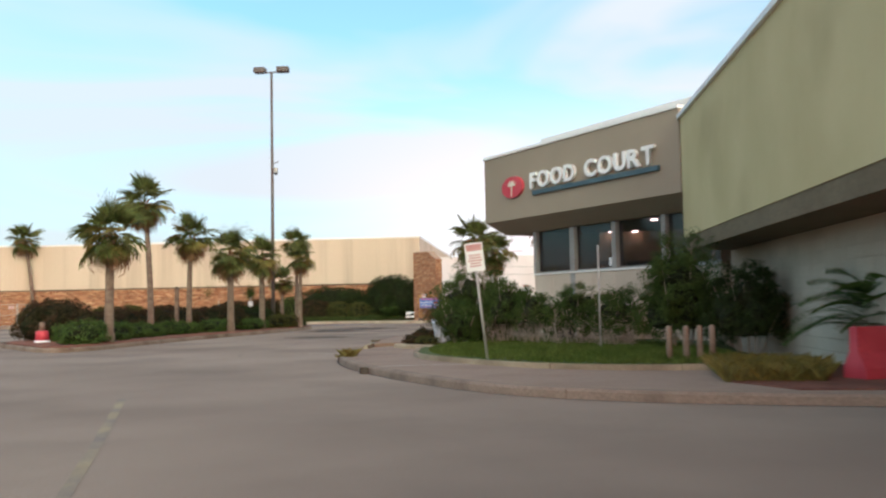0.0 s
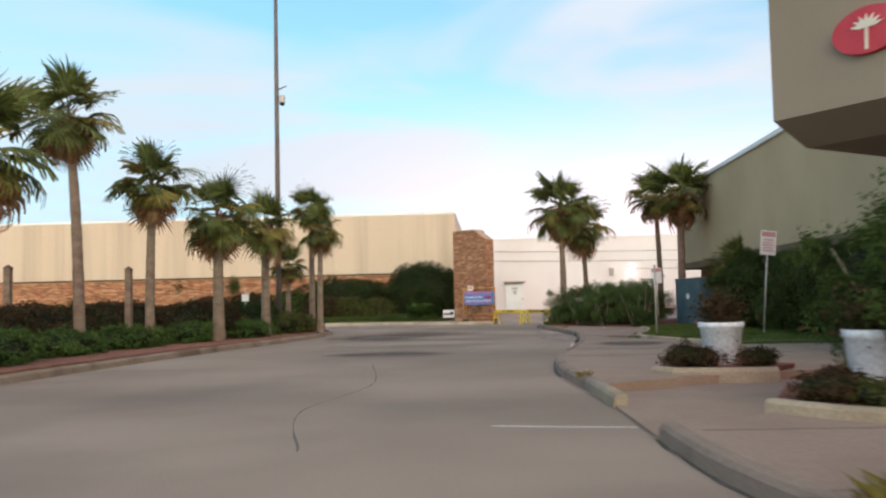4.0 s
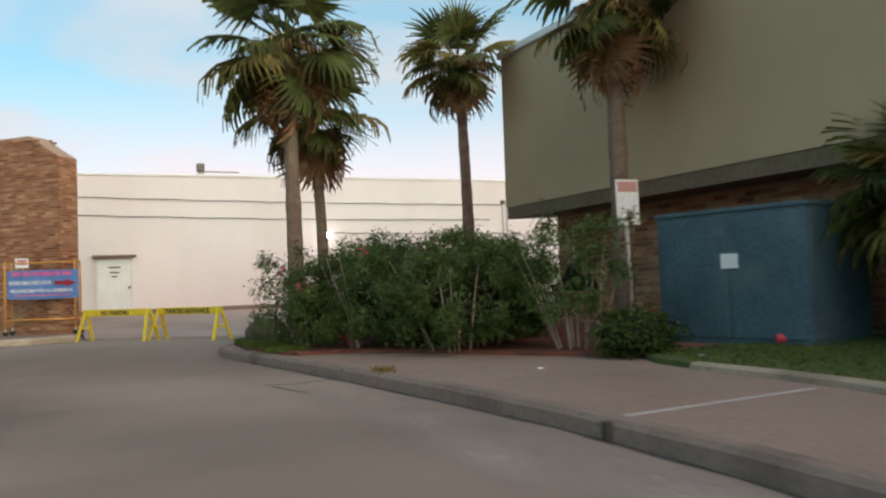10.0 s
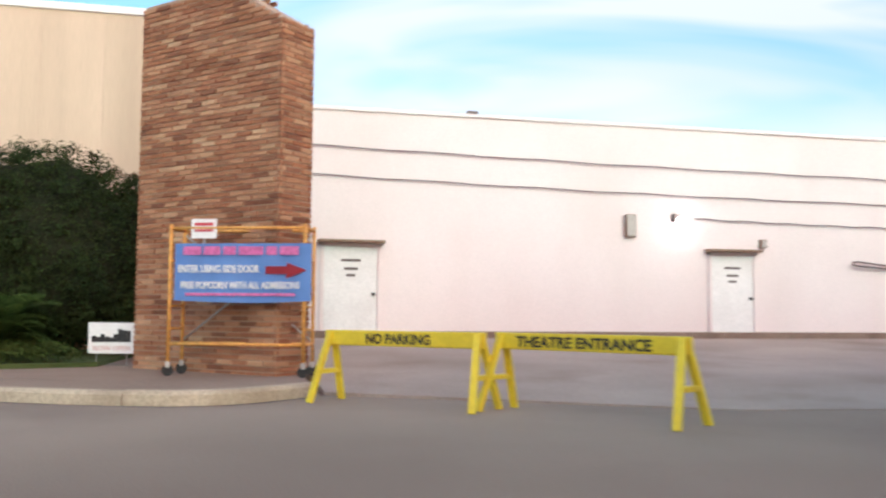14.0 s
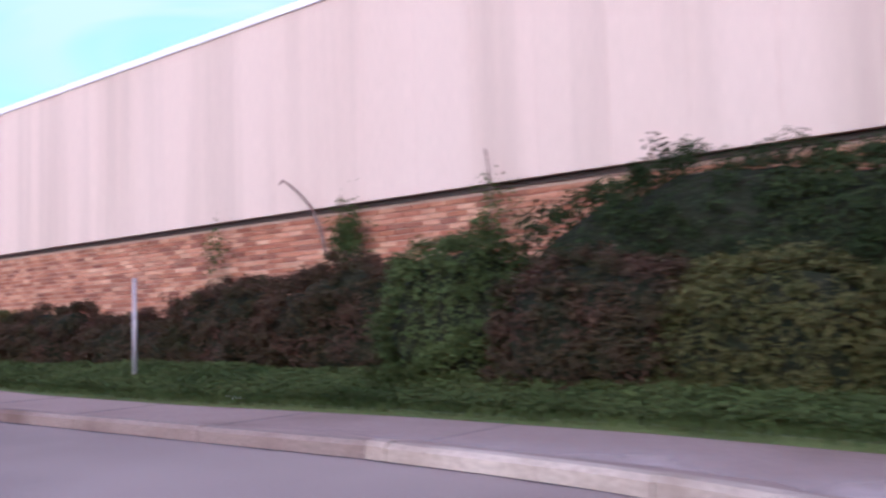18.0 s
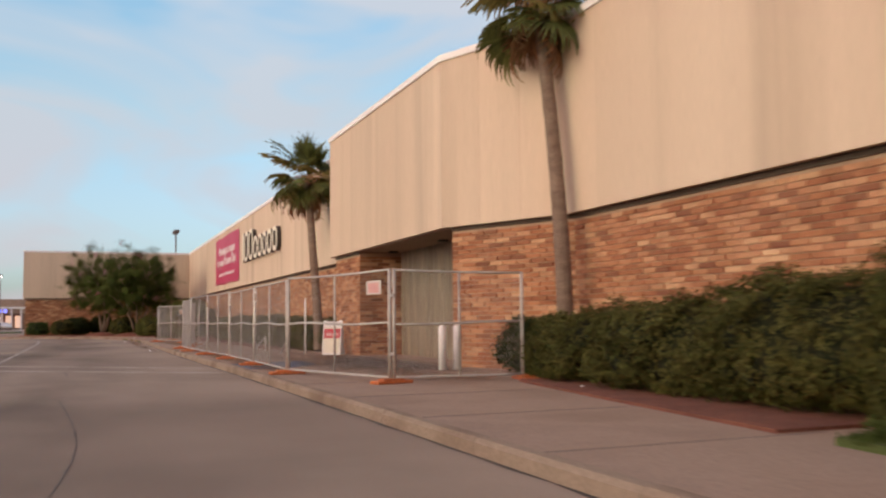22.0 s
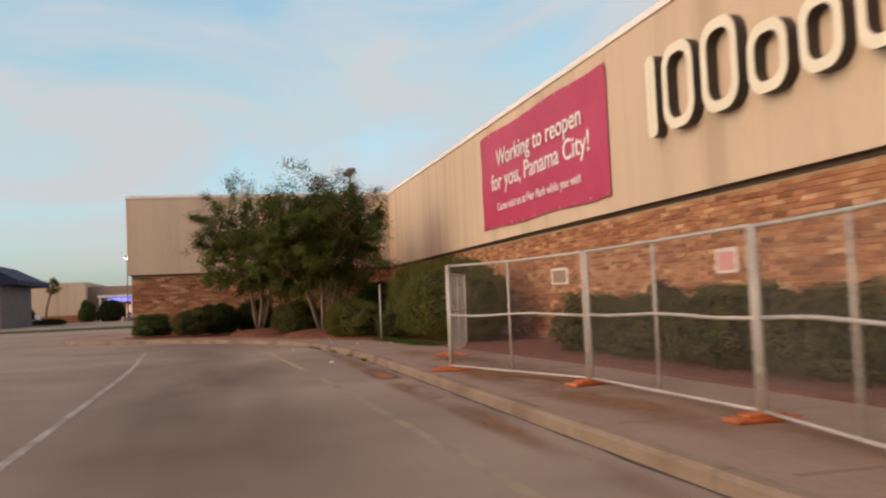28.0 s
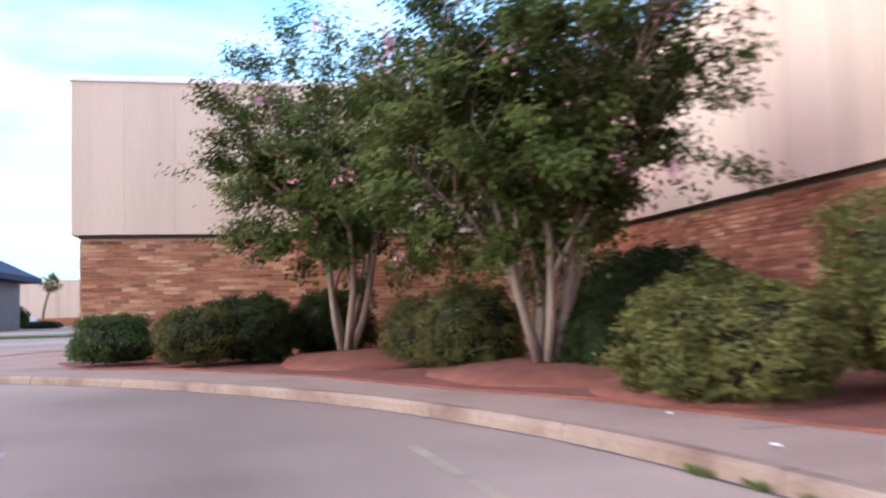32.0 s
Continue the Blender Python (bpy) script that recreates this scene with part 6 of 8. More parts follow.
# tall shrubs against the tan building
for i, (x, y, rx, ry, h) in enumerate(((8.0, 54.9, 0.95, 1.0, 2.7), (7.7, 53.1, 1.25, 1.5, 2.55), (8.0, 50.0, 1.1, 1.7, 2.35), (7.9, 46.8, 1.2, 1.8, 2.5), (8.1, 43.8, 1.1, 1.5, 2.6))):
    bush("tall grey-green shrub against the tan building", x, y, rx, ry, h, M["leaf_soft"], 2.2, density=400, leaf=0.095, seed=150 + i, amp=0.22, aspect=3.0, stems=8, clump=0.17, core=0.68, bare=0.12, group="tall side shrubs")
palm(7.9, 56.3, 2.1, "short cabbage palm with drooping leaves beside the teal box", (0.1, 0.05), z0=0.2, radius=0.20, scale=1.1, dead=8, seed=61, count=30, boots=0.9)
# food court planting
for i, (x, y, rx, ry, h, m, bare) in enumerate(((3.7, 32.3, 1.25, 1.25, 2.3, "leaf_mid", 0.03), (3.35, 30.9, 0.6, 0.7, 1.35, "leaf_mid", 0.10), (4.75, 31.2, 0.85, 0.85, 1.8, "leaf_mid", 0.36), (5.65, 30.3, 0.68, 0.7, 1.6, "leaf_mid", 0.42),
        (6.6, 29.4, 0.66, 0.7, 1.7, "leaf_mid", 0.45), (7.6, 28.35, 0.66, 0.7, 1.6, "leaf_mid", 0.42), (9.0, 26.9, 1.05, 1.1, 2.7, "leaf_mid", 0.2), (10.2, 25.2, 0.9, 1.0, 2.0, "leaf", 0.2))):
    bush("loose green shrub with dry twigs below the food court windows", x, y, rx, ry, h, M[m], 2.1, density=400, leaf=0.085, seed=170 + i, amp=0.34, aspect=3.4, stems=14 if bare < 0.3 else 6, clump=0.15, core=0.66, bare=bare, group="food court shrubs", z0=0.22, tangle=700 if bare > 0.3 else 0)
for i, (x, y, rx, h, z, m, lab) in enumerate(((1.75, 36.15, 0.42, 0.34, 0.22, "leaf_red", "low bronze-red plant beside the white planter"), (2.75, 36.0, 0.30, 0.28, 0.22, "leaf_red", "low bronze-red plant beside the white planter"), (2.05, 31.1, 0.38, 0.30, 0.24, "leaf_red", "low bronze-red plant beside the white planter"), (2.4, 30.6, 0.35, 0.24, 0.24, "leaf_olive", "low olive green plant beside the white planter"))):
    bush(lab, x, y, rx, rx * 0.9, h, M[m], 2.2, density=700, leaf=0.055, seed=190 + i, amp=0.2, z0=z, group="planter bed plants", clump=0.08)
blades("weed_tuft", "small weed tuft growing in a walk joint", in_poly([(0.7, 26.6), (0.95, 26.6), (1.0, 27.0), (0.72, 27.05)]), 110, 0.22, 13, M["frond_yellow"], 0.8, 0.009, z=0.15)
for k, (x, y, w, m) in enumerate(((3.22, 50.69, 0.08, "blade"), (2.8, 48.54, 0.14, "blade"), (2.9, 48.2, 0.10, "blade"), (-89.75, 76.16, 0.16, "blade"), (-89.12, 76.27, 0.13, "blade"), (-88.57, 76.34, 0.12, "blade"), (-86.24, 76.52, 0.30, "frond_yellow"), (-84.02, 76.68, 0.2, "frond_yellow"), (-81.59, 76.74, 0.18, "blade"))):
    blades("weed_tuft", "small weed tuft growing in the gutter", in_poly([(x - w, y - 0.05), (x + w, y - 0.05), (x + w, y + 0.05), (x - w, y + 0.05)]), int(360 * w), 0.07, 31 + k, M[m], 0.8, 0.008, z=0.02 if x < 0 else 0.165)
sago(11.6, 20.6, 0.2, 1.75, "large sago palm in the shaded bed", 6, 44)
blades("lawn_grass", "uncut grass of the food court lawn", in_poly([(2.75, 28.4), (2.8, 27.3), (3.08, 25.9), (3.6, 24.85), (4.45, 23.7), (5.55, 22.5), (6.9, 21.7), (8.0, 21.5), (9.5, 21.3), (9.6, 28), (4.8, 34.5), (3.0, 32)]), 22000, 0.13, 8, z=0.23)
blades("lawn_grass", "mown grass beside the tan building", in_poly([(4.6, 43.8), (4.0, 45.1), (3.4, 46.9), (3.15, 48.3), (3.15, 49.2), (3.75, 51.4), (4.05, 52.9), (4.35, 54.6), (4.4, 56.4), (4.7, 57.7), (8.8, 58.4), (8.8, 43.8)]), 15000, 0.07, 9, z=0.215)
blades("lawn_grass", "grass tuft at the rounded bed corner", in_poly([(1.2, 62.3), (1.12, 64.0), (1.25, 65.6), (2.0, 66.6), (2.6, 66.0), (1.9, 64.2), (1.75, 62.2)]), 4200, 0.10, 10, z=0.2)
blades("weeds", "dry weeds at the kerb corner", in_poly([(8.2, 18.6), (9.6, 18.4), (10.2, 20.6), (8.6, 21.6)]), 3200, 0.30, 12, M["frond_yellow"], 0.8, 0.009, z=0.15)
for i, (x, y) in enumerate(((0.62, 26.9), (0.05, 35.6), (1.62, 58.6))):
    blades("weed_tuft", "small weed tuft growing in a kerb joint", in_poly([(x - 0.12, y - 0.25), (x + 0.1, y - 0.2), (x + 0.15, y + 0.25), (x - 0.08, y + 0.2)]), 70, 0.08, 40 + i, M["frond_yellow"], 0.9, 0.005, z=0.16, category="weeds")

# ---- lamp post on the island ----
def put(ob, m):
    """Move an assembled thing that was built round the origin to its pose."""
    ob.matrix_world = m
    return ob


def bar(bm, a, b, w, h=None):
    """A straight square bar from a to b."""
    a, b = Vector(a), Vector(b)
    d = (b - a).normalized()
    ref = Vector((0, 0, 1)) if abs(d.z) < 0.95 else Vector((1, 0, 0))
    u = d.cross(ref).normalized() * w / 2
    v = d.cross(u).normalized() * (h or w) / 2
    q = [bm.verts.new(p + s * u + t * v) for p in (a, b) for s, t in ((-1, -1), (1, -1), (1, 1), (-1, 1))]
    for f in ((3, 2, 1, 0), (4, 5, 6, 7), (0, 1, 5, 4), (1, 2, 6, 5), (2, 3, 7, 6), (3, 0, 4, 7)):
        bm.faces.new([q[i] for i in f])


def rod(name, a, b, r, mat, parent, label="", sides=8):
    bm = bmesh.new()
    tube(bm, [a, b], r, sides)
    return part(name, bm, mat, parent, label, True)


def block(name, lo, hi, mat, parent, label="", bevel=0.01, m=None):
    bm = bmesh.new()
    box(bm, lo, hi, bevel, m)
    return part(name, bm, mat, parent, label)


def street_lamp(x, y, top, label, arm=0.62, lit=False, zb=0.0):
    root = thing("street_lamp", label, "street lamp", "", (x, y, zb))
    h = top - zb
    bm = bmesh.new()
    tube(bm, [(0, 0, 0), (0, 0, 0.55)], 0.3, 14, [0.30, 0.29])
    part("footing", bm, M["concrete"], root, "round concrete footing")
    bm = bmesh.new()
    tube(bm, [(0, 0, 0.5), (0, 0, h * 0.5), (0, 0, h)], 0.1, 10, [0.115, 0.095, 0.07])
    part("pole", bm, M["pole"], root, "tapered bronze steel pole", True)
    block("cross_arm", (-arm - 0.1, -0.04, h - 0.09), (arm + 0.1, 0.04, h - 0.01), M["pole"], root)
    for s in (-1, 1):
        head = block("lamp_head", (s * arm - 0.36 + 0.1 * s, -0.27, h - 0.06), (s * arm + 0.36 + 0.1 * s, 0.27, h + 0.26), M["pole"], root, "square floodlight box", 0.04)
        block("lens", (s * arm - 0.28 + 0.1 * s, -0.21, h - 0.075), (s * arm + 0.28 + 0.1 * s, 0.21, h - 0.05), M["lamp_on"] if lit else M["glass"], head, "", 0.0)
    return root


mast = street_lamp(-9.9, 58.3, 15.95, "tall unlit bronze lamp post with two floodlights", zb=0.18)
rod("bracket", (0.05, 0, 10.0), (0.42, -0.05, 10.15), 0.03, M["pole"], mast)
rod("bracket", (0.05, 0, 9.6), (0.2, -0.03, 9.75), 0.025, M["pole"], mast)
block("camera_housing", (0.12, -0.12, 9.45), (0.34, 0.12, 9.78), M["steel"], mast, "pale security camera housing", 0.05)
bm = bmesh.new()
bmesh.ops.create_uvsphere(bm, u_segments=14, v_segments=8, radius=0.11, matrix=Matrix.Translation((0.23, 0, 9.44)))
part("camera_dome", bm, M["glass"], mast)
street_lamp(-123.4, 82.5, 10.75, "far lamp post behind the store", 0.75)
street_lamp(-212.0, 58.5, 10.2, "far lamp post with lit floodlights", 0.6, True)

# ---- food court sign ----
sign = thing("food_court_sign", "raised white letters over a dark teal bar", "sign")
def letter_row(text, s0, s1, z, size, parent):
    """Thick raised letters, one part each, spaced over the stretch from s0 to s1."""
    obs = [lettering("letter", ch, Matrix.Identity(4), size, M["white"], parent, 0.055, None, "", 0.024) for ch in text]
    ext = [(min(v.co.x for v in o.data.vertices), max(v.co.x for v in o.data.vertices)) for o in obs]
    gap = size * 0.10
    k = (s1 - s0) / (sum(b - a for a, b in ext) + gap * (len(obs) - 1))
    x = 0.0
    for o, (a, b) in zip(obs, ext):
        o.data.transform(facing(fpt(s0, 0.09, z), fd, fn) @ Matrix.Translation((x, 0, 0)) @ Matrix.Diagonal((k, 1, 1, 1)) @ Matrix.Translation((-a, 0, 0)))
        x += (b - a + gap) * k


letter_row("FOOD", 3.12, 5.62, 5.36, 0.74, sign)
letter_row("COURT", 6.12, 9.32, 5.36, 0.74, sign)
bm = bmesh.new()
box(bm, (3.20, 0.0, 5.12), (9.42, 0.10, 5.27), 0.01)
ob = part("underline_bar", bm, M["teal"], sign, "dark teal bar under the letters")
FM = Matrix.Translation(FA) @ Matrix(((fd.x, fn.x, 0, 0), (fd.y, fn.y, 0, 0), (0, 0, 1, 0), (0, 0, 0, 1)))
ob.data.transform(FM)
badge = thing("palm_badge", "oval red disc with a pale palm emblem", "sign")
bm = bmesh.new()
bmesh.ops.create_cone(bm, cap_ends=True, segments=40, radius1=0.66, radius2=0.64, depth=0.10)
bmesh.ops.transform(bm, matrix=facing(fpt(1.95, 0.05, 5.54), fd, fn) @ Matrix.Diagonal((1, 0.60, 1, 1)), verts=bm.verts)
part("disc", bm, M["red"], badge)
bm = bmesh.new()
for k in range(7):
    a = radians(12 + 26 * k)
    c0, tip = Vector((0, 0.06, 0.0)), Vector((math.cos(a) * 0.30, 0.06 + math.sin(a) * 0.22, 0.0))
    sd = Vector((-math.sin(a), math.cos(a), 0)) * 0.035
    md = c0.lerp(tip, 0.5)
    q = [bm.verts.new(v + Vector((0, 0, z))) for z in (0, 0.02) for v in (c0, md + sd, tip, md - sd)]
    for f in ((0, 3, 2, 1), (4, 5, 6, 7), (0, 1, 5, 4), (1, 2, 6, 5), (2, 3, 7, 6), (3, 0, 4, 7)):
        bm.faces.new([q[i] for i in f])
bar(bm, (-0.02, -0.30, 0.01), (0.0, 0.06, 0.01), 0.05, 0.02)
bmesh.ops.transform(bm, matrix=facing(fpt(1.95, 0.098, 5.52), fd, fn), verts=bm.verts)
part("emblem", bm, M["cream"], badge, "pale simplified palm shape")
note = thing("window_notice", "small white paper notice in the shop window", "notice")
fbox("paper", 5.72, 5.98, -1.125, -1.12, 2.56, 2.82, M["white"], note, "", 0.0)

# ---- pole signs ----
def pole_sign(x, y, zb, z0, z1, w, label, yaw=0, lean=(0, 0), lines=5, head=M["faded_red"], ink=M["faded_red"], r=0.03):
    """A post with a rectangular plate that carries a coloured head band and rows of unreadable lines."""
    root = thing("sign_post", label, "sign", "sign posts")
    rod("post", (0, 0, -0.05), (0, 0, z1 - zb - 0.05), r, M["steel"], root, "galvanised steel post")
    h0, h1 = z0 - zb, z1 - zb
    plate = block("plate", (-w / 2, -r - 0.022, h0), (w / 2, -r - 0.004, h1), M["white"], root, "white sign plate", 0.004)
    y0 = -r - 0.022
    block("head_band", (-w / 2 + 0.03, y0 - 0.004, h1 - 0.17), (w / 2 - 0.03, y0 + 0.001, h1 - 0.03), head, plate, "", 0.0)
    rng = random.Random(int(x * 10))
    for k in range(lines):
        z = h1 - 0.25 - k * (h1 - h0 - 0.32) / max(1, lines)
        ww = w * rng.uniform(0.55, 0.82)
        block("text_line", (-ww / 2, y0 - 0.004, z - 0.03), (ww / 2, y0 + 0.001, z), ink, plate, "", 0.0)
    return put(root, Matrix.Translation((x, y, zb)) @ Matrix.Rotation(radians(yaw), 4, "Z") @ Matrix.Rotation(radians(lean[0]), 4, "X") @ Matrix.Rotation(radians(lean[1]), 4, "Y"))


pole_sign(4.40, 23.9, 0.22, 2.11, 2.72, 0.39, "white sign with red lines on a leaning post in the lawn", 8, (0, -6), 5)
pole_sign(6.5, 48.4, 0.2, 2.45, 3.15, 0.46, "white sign with red lines leaning on a post", 6, (0, 5), 5)
pole_sign(5.5, 59.07, 0.2, 1.87, 2.50, 0.46, "white sign with a red band beside the teal box", 14, (0, -2), 5, M["faded_red"], M["pot"])


def plain_post(x, y, zb, top, label, r=0.028):
    root = thing("post", label, "post", "bare posts", (x, y, zb))
    rod("tube", (0, 0, -0.05), (0, 0, top - zb), r, M["steel"], root)
    bm = bmesh.new()
    bmesh.ops.create_uvsphere(bm, u_segments=10, v_segments=6, radius=r * 1.25, matrix=Matrix.Translation((0, 0, top - zb)))
    part("cap", bm, M["steel"], root)


plain_post(3.66, 49.45, 0.2, 2.25, "bare grey steel post at the lawn edge")
plain_post(-88.98, 78.45, 0.19, 2.02, "bare galvanised post in front of the shrubs")
plain_post(-20.57, 79.44, 0.22, 2.0, "bare grey post with a clamp ring in the store bed", 0.034)

# ---- scaffold with the blue banner ----
sc = thing("scaffold", "amber painted rolling scaffold frame on castors", "scaffold")
A0, A1 = Vector((-2.92, 75.46, 0.15)), Vector((-1.2, 74.85, 0.15))
sd_ = (A1 - A0).normalized()
sn_ = Vector((sd_.y, -sd_.x, 0))
corners = [A0, A1, A1 - sn_ * 0.45, A0 - sn_ * 0.45]
for q in corners:
    rod("leg", q + Vector((0, 0, 0.16)), q + Vector((0, 0, 2.0)), 0.024, M["amber"], sc)
    bm = bmesh.new()
    bmesh.ops.create_cone(bm, cap_ends=True, segments=18, radius1=0.075, radius2=0.075, depth=0.04, matrix=Matrix.Translation(q + Vector((0, 0, 0.075))) @ Matrix.Rotation(radians(90), 4, "X"))
    wheel = part("castor", bm, M["rubber"], sc, "black rubber castor")
    block("fork", q + Vector((-0.03, -0.03, 0.11)), q + Vector((0.03, 0.03, 0.19)), M["steel"], wheel, "", 0.006)
for z in (0.42, 1.1, 1.95):
    for a, b in ((0, 1), (1, 2), (2, 3), (3, 0)):
        rod("rail", corners[a] + Vector((0, 0, z)), corners[b] + Vector((0, 0, z)), 0.02, M["amber"], sc)
rod("brace", corners[2] + Vector((0, 0, 0.45)), corners[3] + Vector((0, 0, 1.9)), 0.014, M["steel"], sc)
rod("brace", corners[3] + Vector((0, 0, 0.45)), corners[2] + Vector((0, 0, 1.9)), 0.014, M["steel"], sc)
for k in range(4):
    for a, b in ((1, 2), (0, 3)):
        rod("rung", corners[a] + Vector((0, 0, 0.62 + 0.3 * k)), corners[b] + Vector((0, 0, 0.62 + 0.3 * k)), 0.014, M["amber"], sc)
bn = thing("banner", "blue vinyl banner with pink and white lines and a red arrow", "banner")
BM = facing(A0 + sn_ * 0.04 + sd_ * 0.08 + Vector((0, 0, 0.99)), sd_, sn_)
BW = 1.85
vs, fs = [], []
for j in range(7):
    for i in range(25):
        u, w = i / 24, j / 6
        vs.append(BM @ Vector((BW * u, 0.75 * w - 0.025 * math.sin(math.pi * u) * (1 - w), 0.012 * math.sin(u * 21) * (0.4 + w))))
        if i and j:
            b = j * 25 + i
            fs.append((b - 26, b - 25, b, b - 1))
mesh_object("sheet", vs, fs, M["blue"], bn, "", True)
def strip(name, u0, u1, v0, v1, mat, parent, m, lift=0.02):
    bm = bmesh.new()
    box(bm, (u0, v0, lift), (u1, v1, lift + 0.004))
    bmesh.ops.transform(bm, matrix=m, verts=bm.verts)
    return part(name, bm, mat, parent)
rng = random.Random(9)
u = 0.12
while u < 1.66:
    wd = rng.uniform(0.14, 0.36)
    strip("text_line", u, min(u + wd, 1.76), 0.60, 0.71, M["pink"], bn, BM)
    u += wd + 0.04
strip("text_line", 0.16, 1.64, 0.065, 0.10, M["pink"], bn, BM)
lettering("lettering_line", "ENTER USING SIDE DOOR", BM @ Matrix.Translation((0.05, 0.37, 0.020)), 0.135, M["white"], bn, 0.003, 1.10, "", 0.003)
lettering("lettering_line", "FREE POPCORN WITH ALL ADMISSIONS", BM @ Matrix.Translation((0.09, 0.16, 0.020)), 0.125, M["white"], bn, 0.003, 1.60, "", 0.003)
bm = bmesh.new()
ar = [(1.24, 0.35), (1.52, 0.35), (1.52, 0.29), (1.79, 0.40), (1.52, 0.50), (1.52, 0.45), (1.24, 0.45)]
bm.faces.new([bm.verts.new(BM @ Vector((u, v, 0.024))) for u, v in ar])
bmesh.ops.solidify(bm, geom=bm.faces[:], thickness=0.004)
part("arrow", bm, M["red"], bn, "red arrow")
nt = thing("notice_board", "small white notice above the blue banner", "notice")
strip("sheet", 0.2, 0.55, 0.82, 1.08, M["white"], nt, BM, -0.03)
strip("text_line", 0.25, 0.50, 0.99, 1.03, M["red"], nt, BM, -0.024)
strip("text_line", 0.25, 0.50, 0.91, 0.94, M["red"], nt, BM, -0.024)
strip("stake", 0.36, 0.39, 0.5, 1.06, M["steel"], nt, BM, -0.045)

# ---- yard sign ----
ys = thing("yard_sign", "white yard sign with black skyline shapes on wire legs", "sign")
block("panel", (-0.28, -0.006, 0.18), (0.28, 0.006, 0.56), M["white"], ys, "", 0.003)
for x in (-0.18, 0.18):
    rod("wire_leg", (x, 0.01, -0.05), (x, 0.01, 0.5), 0.006, M["steel"], ys, "", 5)
rng = random.Random(4)
for k in range(9):
    block("skyline_bar", (-0.235 + 0.052 * k, -0.010, 0.32), (-0.185 + 0.052 * k, -0.005, 0.37 + rng.uniform(0, 0.12)), M["black"], ys, "", 0.0)
lettering("lettering_line", "NOW OPEN", facing((-0.22, -0.008, 0.215), (1, 0), (0, -1)), 0.085, M["faded_red"], ys, 0.002, 0.44)
put(ys, pose(-3.92, 77.75, 0.12, 0, 0, -14) @ Matrix.Diagonal((1.3, 1.3, 1.25, 1)))

# ---- yellow barricades ----
def barricade(a, b, text, zg):
    a, b = Vector((*a, 0)), Vector((*b, 0))
    d = (b - a).normalized()
    n = Vector((d.y, -d.x, 0))
    L = (b - a).length
    root = thing("barricade", "yellow plastic A-frame barricade with black letters", "barricade", "yellow barricades")
    board = block("board", (-0.06, -0.03, 0.47), (L + 0.06, 0.03, 0.64), M["yellow"], root, "yellow board with black letters", 0.015)
    for s in (0.02, L - 0.02):
        out = -0.10 if s < 1 else 0.10
        leg = None
        for sy in (-1, 1):
            bm = bmesh.new()
            bar(bm, (s, 0.03 * sy, 0.62), (s + out * 0.8, 0.30 * sy, -0.16), 0.075, 0.05)
            part("leg", bm, M["yellow"], root)
        bm = bmesh.new()
        bar(bm, (s + out * 0.5, -0.2, 0.18), (s + out * 0.5, 0.2, 0.18), 0.06, 0.05)
        part("spreader", bm, M["yellow"], root)
    tw = L * (0.43 if len(text) < 12 else 0.74)
    lettering("lettering_line", text, facing((L / 2 - tw / 2 - 0.05, -0.033, 0.50), (1, 0), (0, -1)), 0.15, M["black"], board, 0.003, tw, "", 0.004)
    return put(root, Matrix(((d.x, -n.x, 0, a.x), (d.y, -n.y, 0, a.y), (0, 0, 1, zg), (0, 0, 0, 1))))


barricade((-1.0, 73.3), (0.4, 72.0), "NO PARKING", 0.16)
barricade((0.65, 72.1), (1.85, 70.4), "THEATRE ENTRANCE", 0.16)

# ---- sign on the store, as plain shapes ----
ss = thing("store_sign", "row of raised cream sign shapes with dark bronze sides", "sign")
def sign_shape(x0, x1, z0, z1, ring, foot=0.0, gap=None):
    """A rounded upright sign element, open in the middle or slotted, with bronze sides."""
    def loop(inset):
        w, h = (x1 - x0) / 2 - inset, (z1 - z0) / 2 - inset
        r = min(w, h) * 0.75
        o = []
        for cx, cz, a0 in ((w - r, h - r, 0), (-w + r, h - r, 90), (-w + r, -h + r, 180), (w - r, -h + r, 270)):
            for k in range(7):
                a = radians(a0 + 15 * k)
                o.append(((x0 + x1) / 2 + cx + r * math.cos(a), (z0 + z1) / 2 + cz + r * math.sin(a)))
        return o
    lo, li = loop(0.0), loop(ring)
    n = len(lo)
    for nm, y0, y1, mt in (("side_return", 82.30, 82.08, M["bronze"]), ("face", 82.079, 82.06, M["cream"])):
        bm = bmesh.new()
        g = [[bm.verts.new((x, y, z)) for x, z in o] for y in (y0, y1) for o in (lo, li)]
        for i in range(n):
            j = (i + 1) % n
            if gap and gap(i, n):
                continue
            for p, q in ((0, 2), (2, 3), (3, 1), (1, 0)):
                bm.faces.new((g[p][i], g[p][j], g[q][j], g[q][i]))
        if foot:
            box(bm, (x0, min(y0, y1), z0 - foot), (x0 + ring, max(y0, y1), z1 - 0.35))
        part(nm, bm, mt, ss)


for x0, x1, z1, ring in ((-76.15, -75.75, 6.3, 0.19), (-75.45, -74.25, 6.3, 0.20), (-73.95, -72.75, 6.3, 0.20), (-72.45, -71.35, 5.8, 0.19), (-71.05, -70.05, 5.8, 0.19), (-69.75, -68.75, 5.8, 0.19), (-68.45, -67.4, 5.8, 0.19), (-67.1, -66.0, 5.8, 0.19)):
    sign_shape(x0, x1, 4.62, z1, ring)

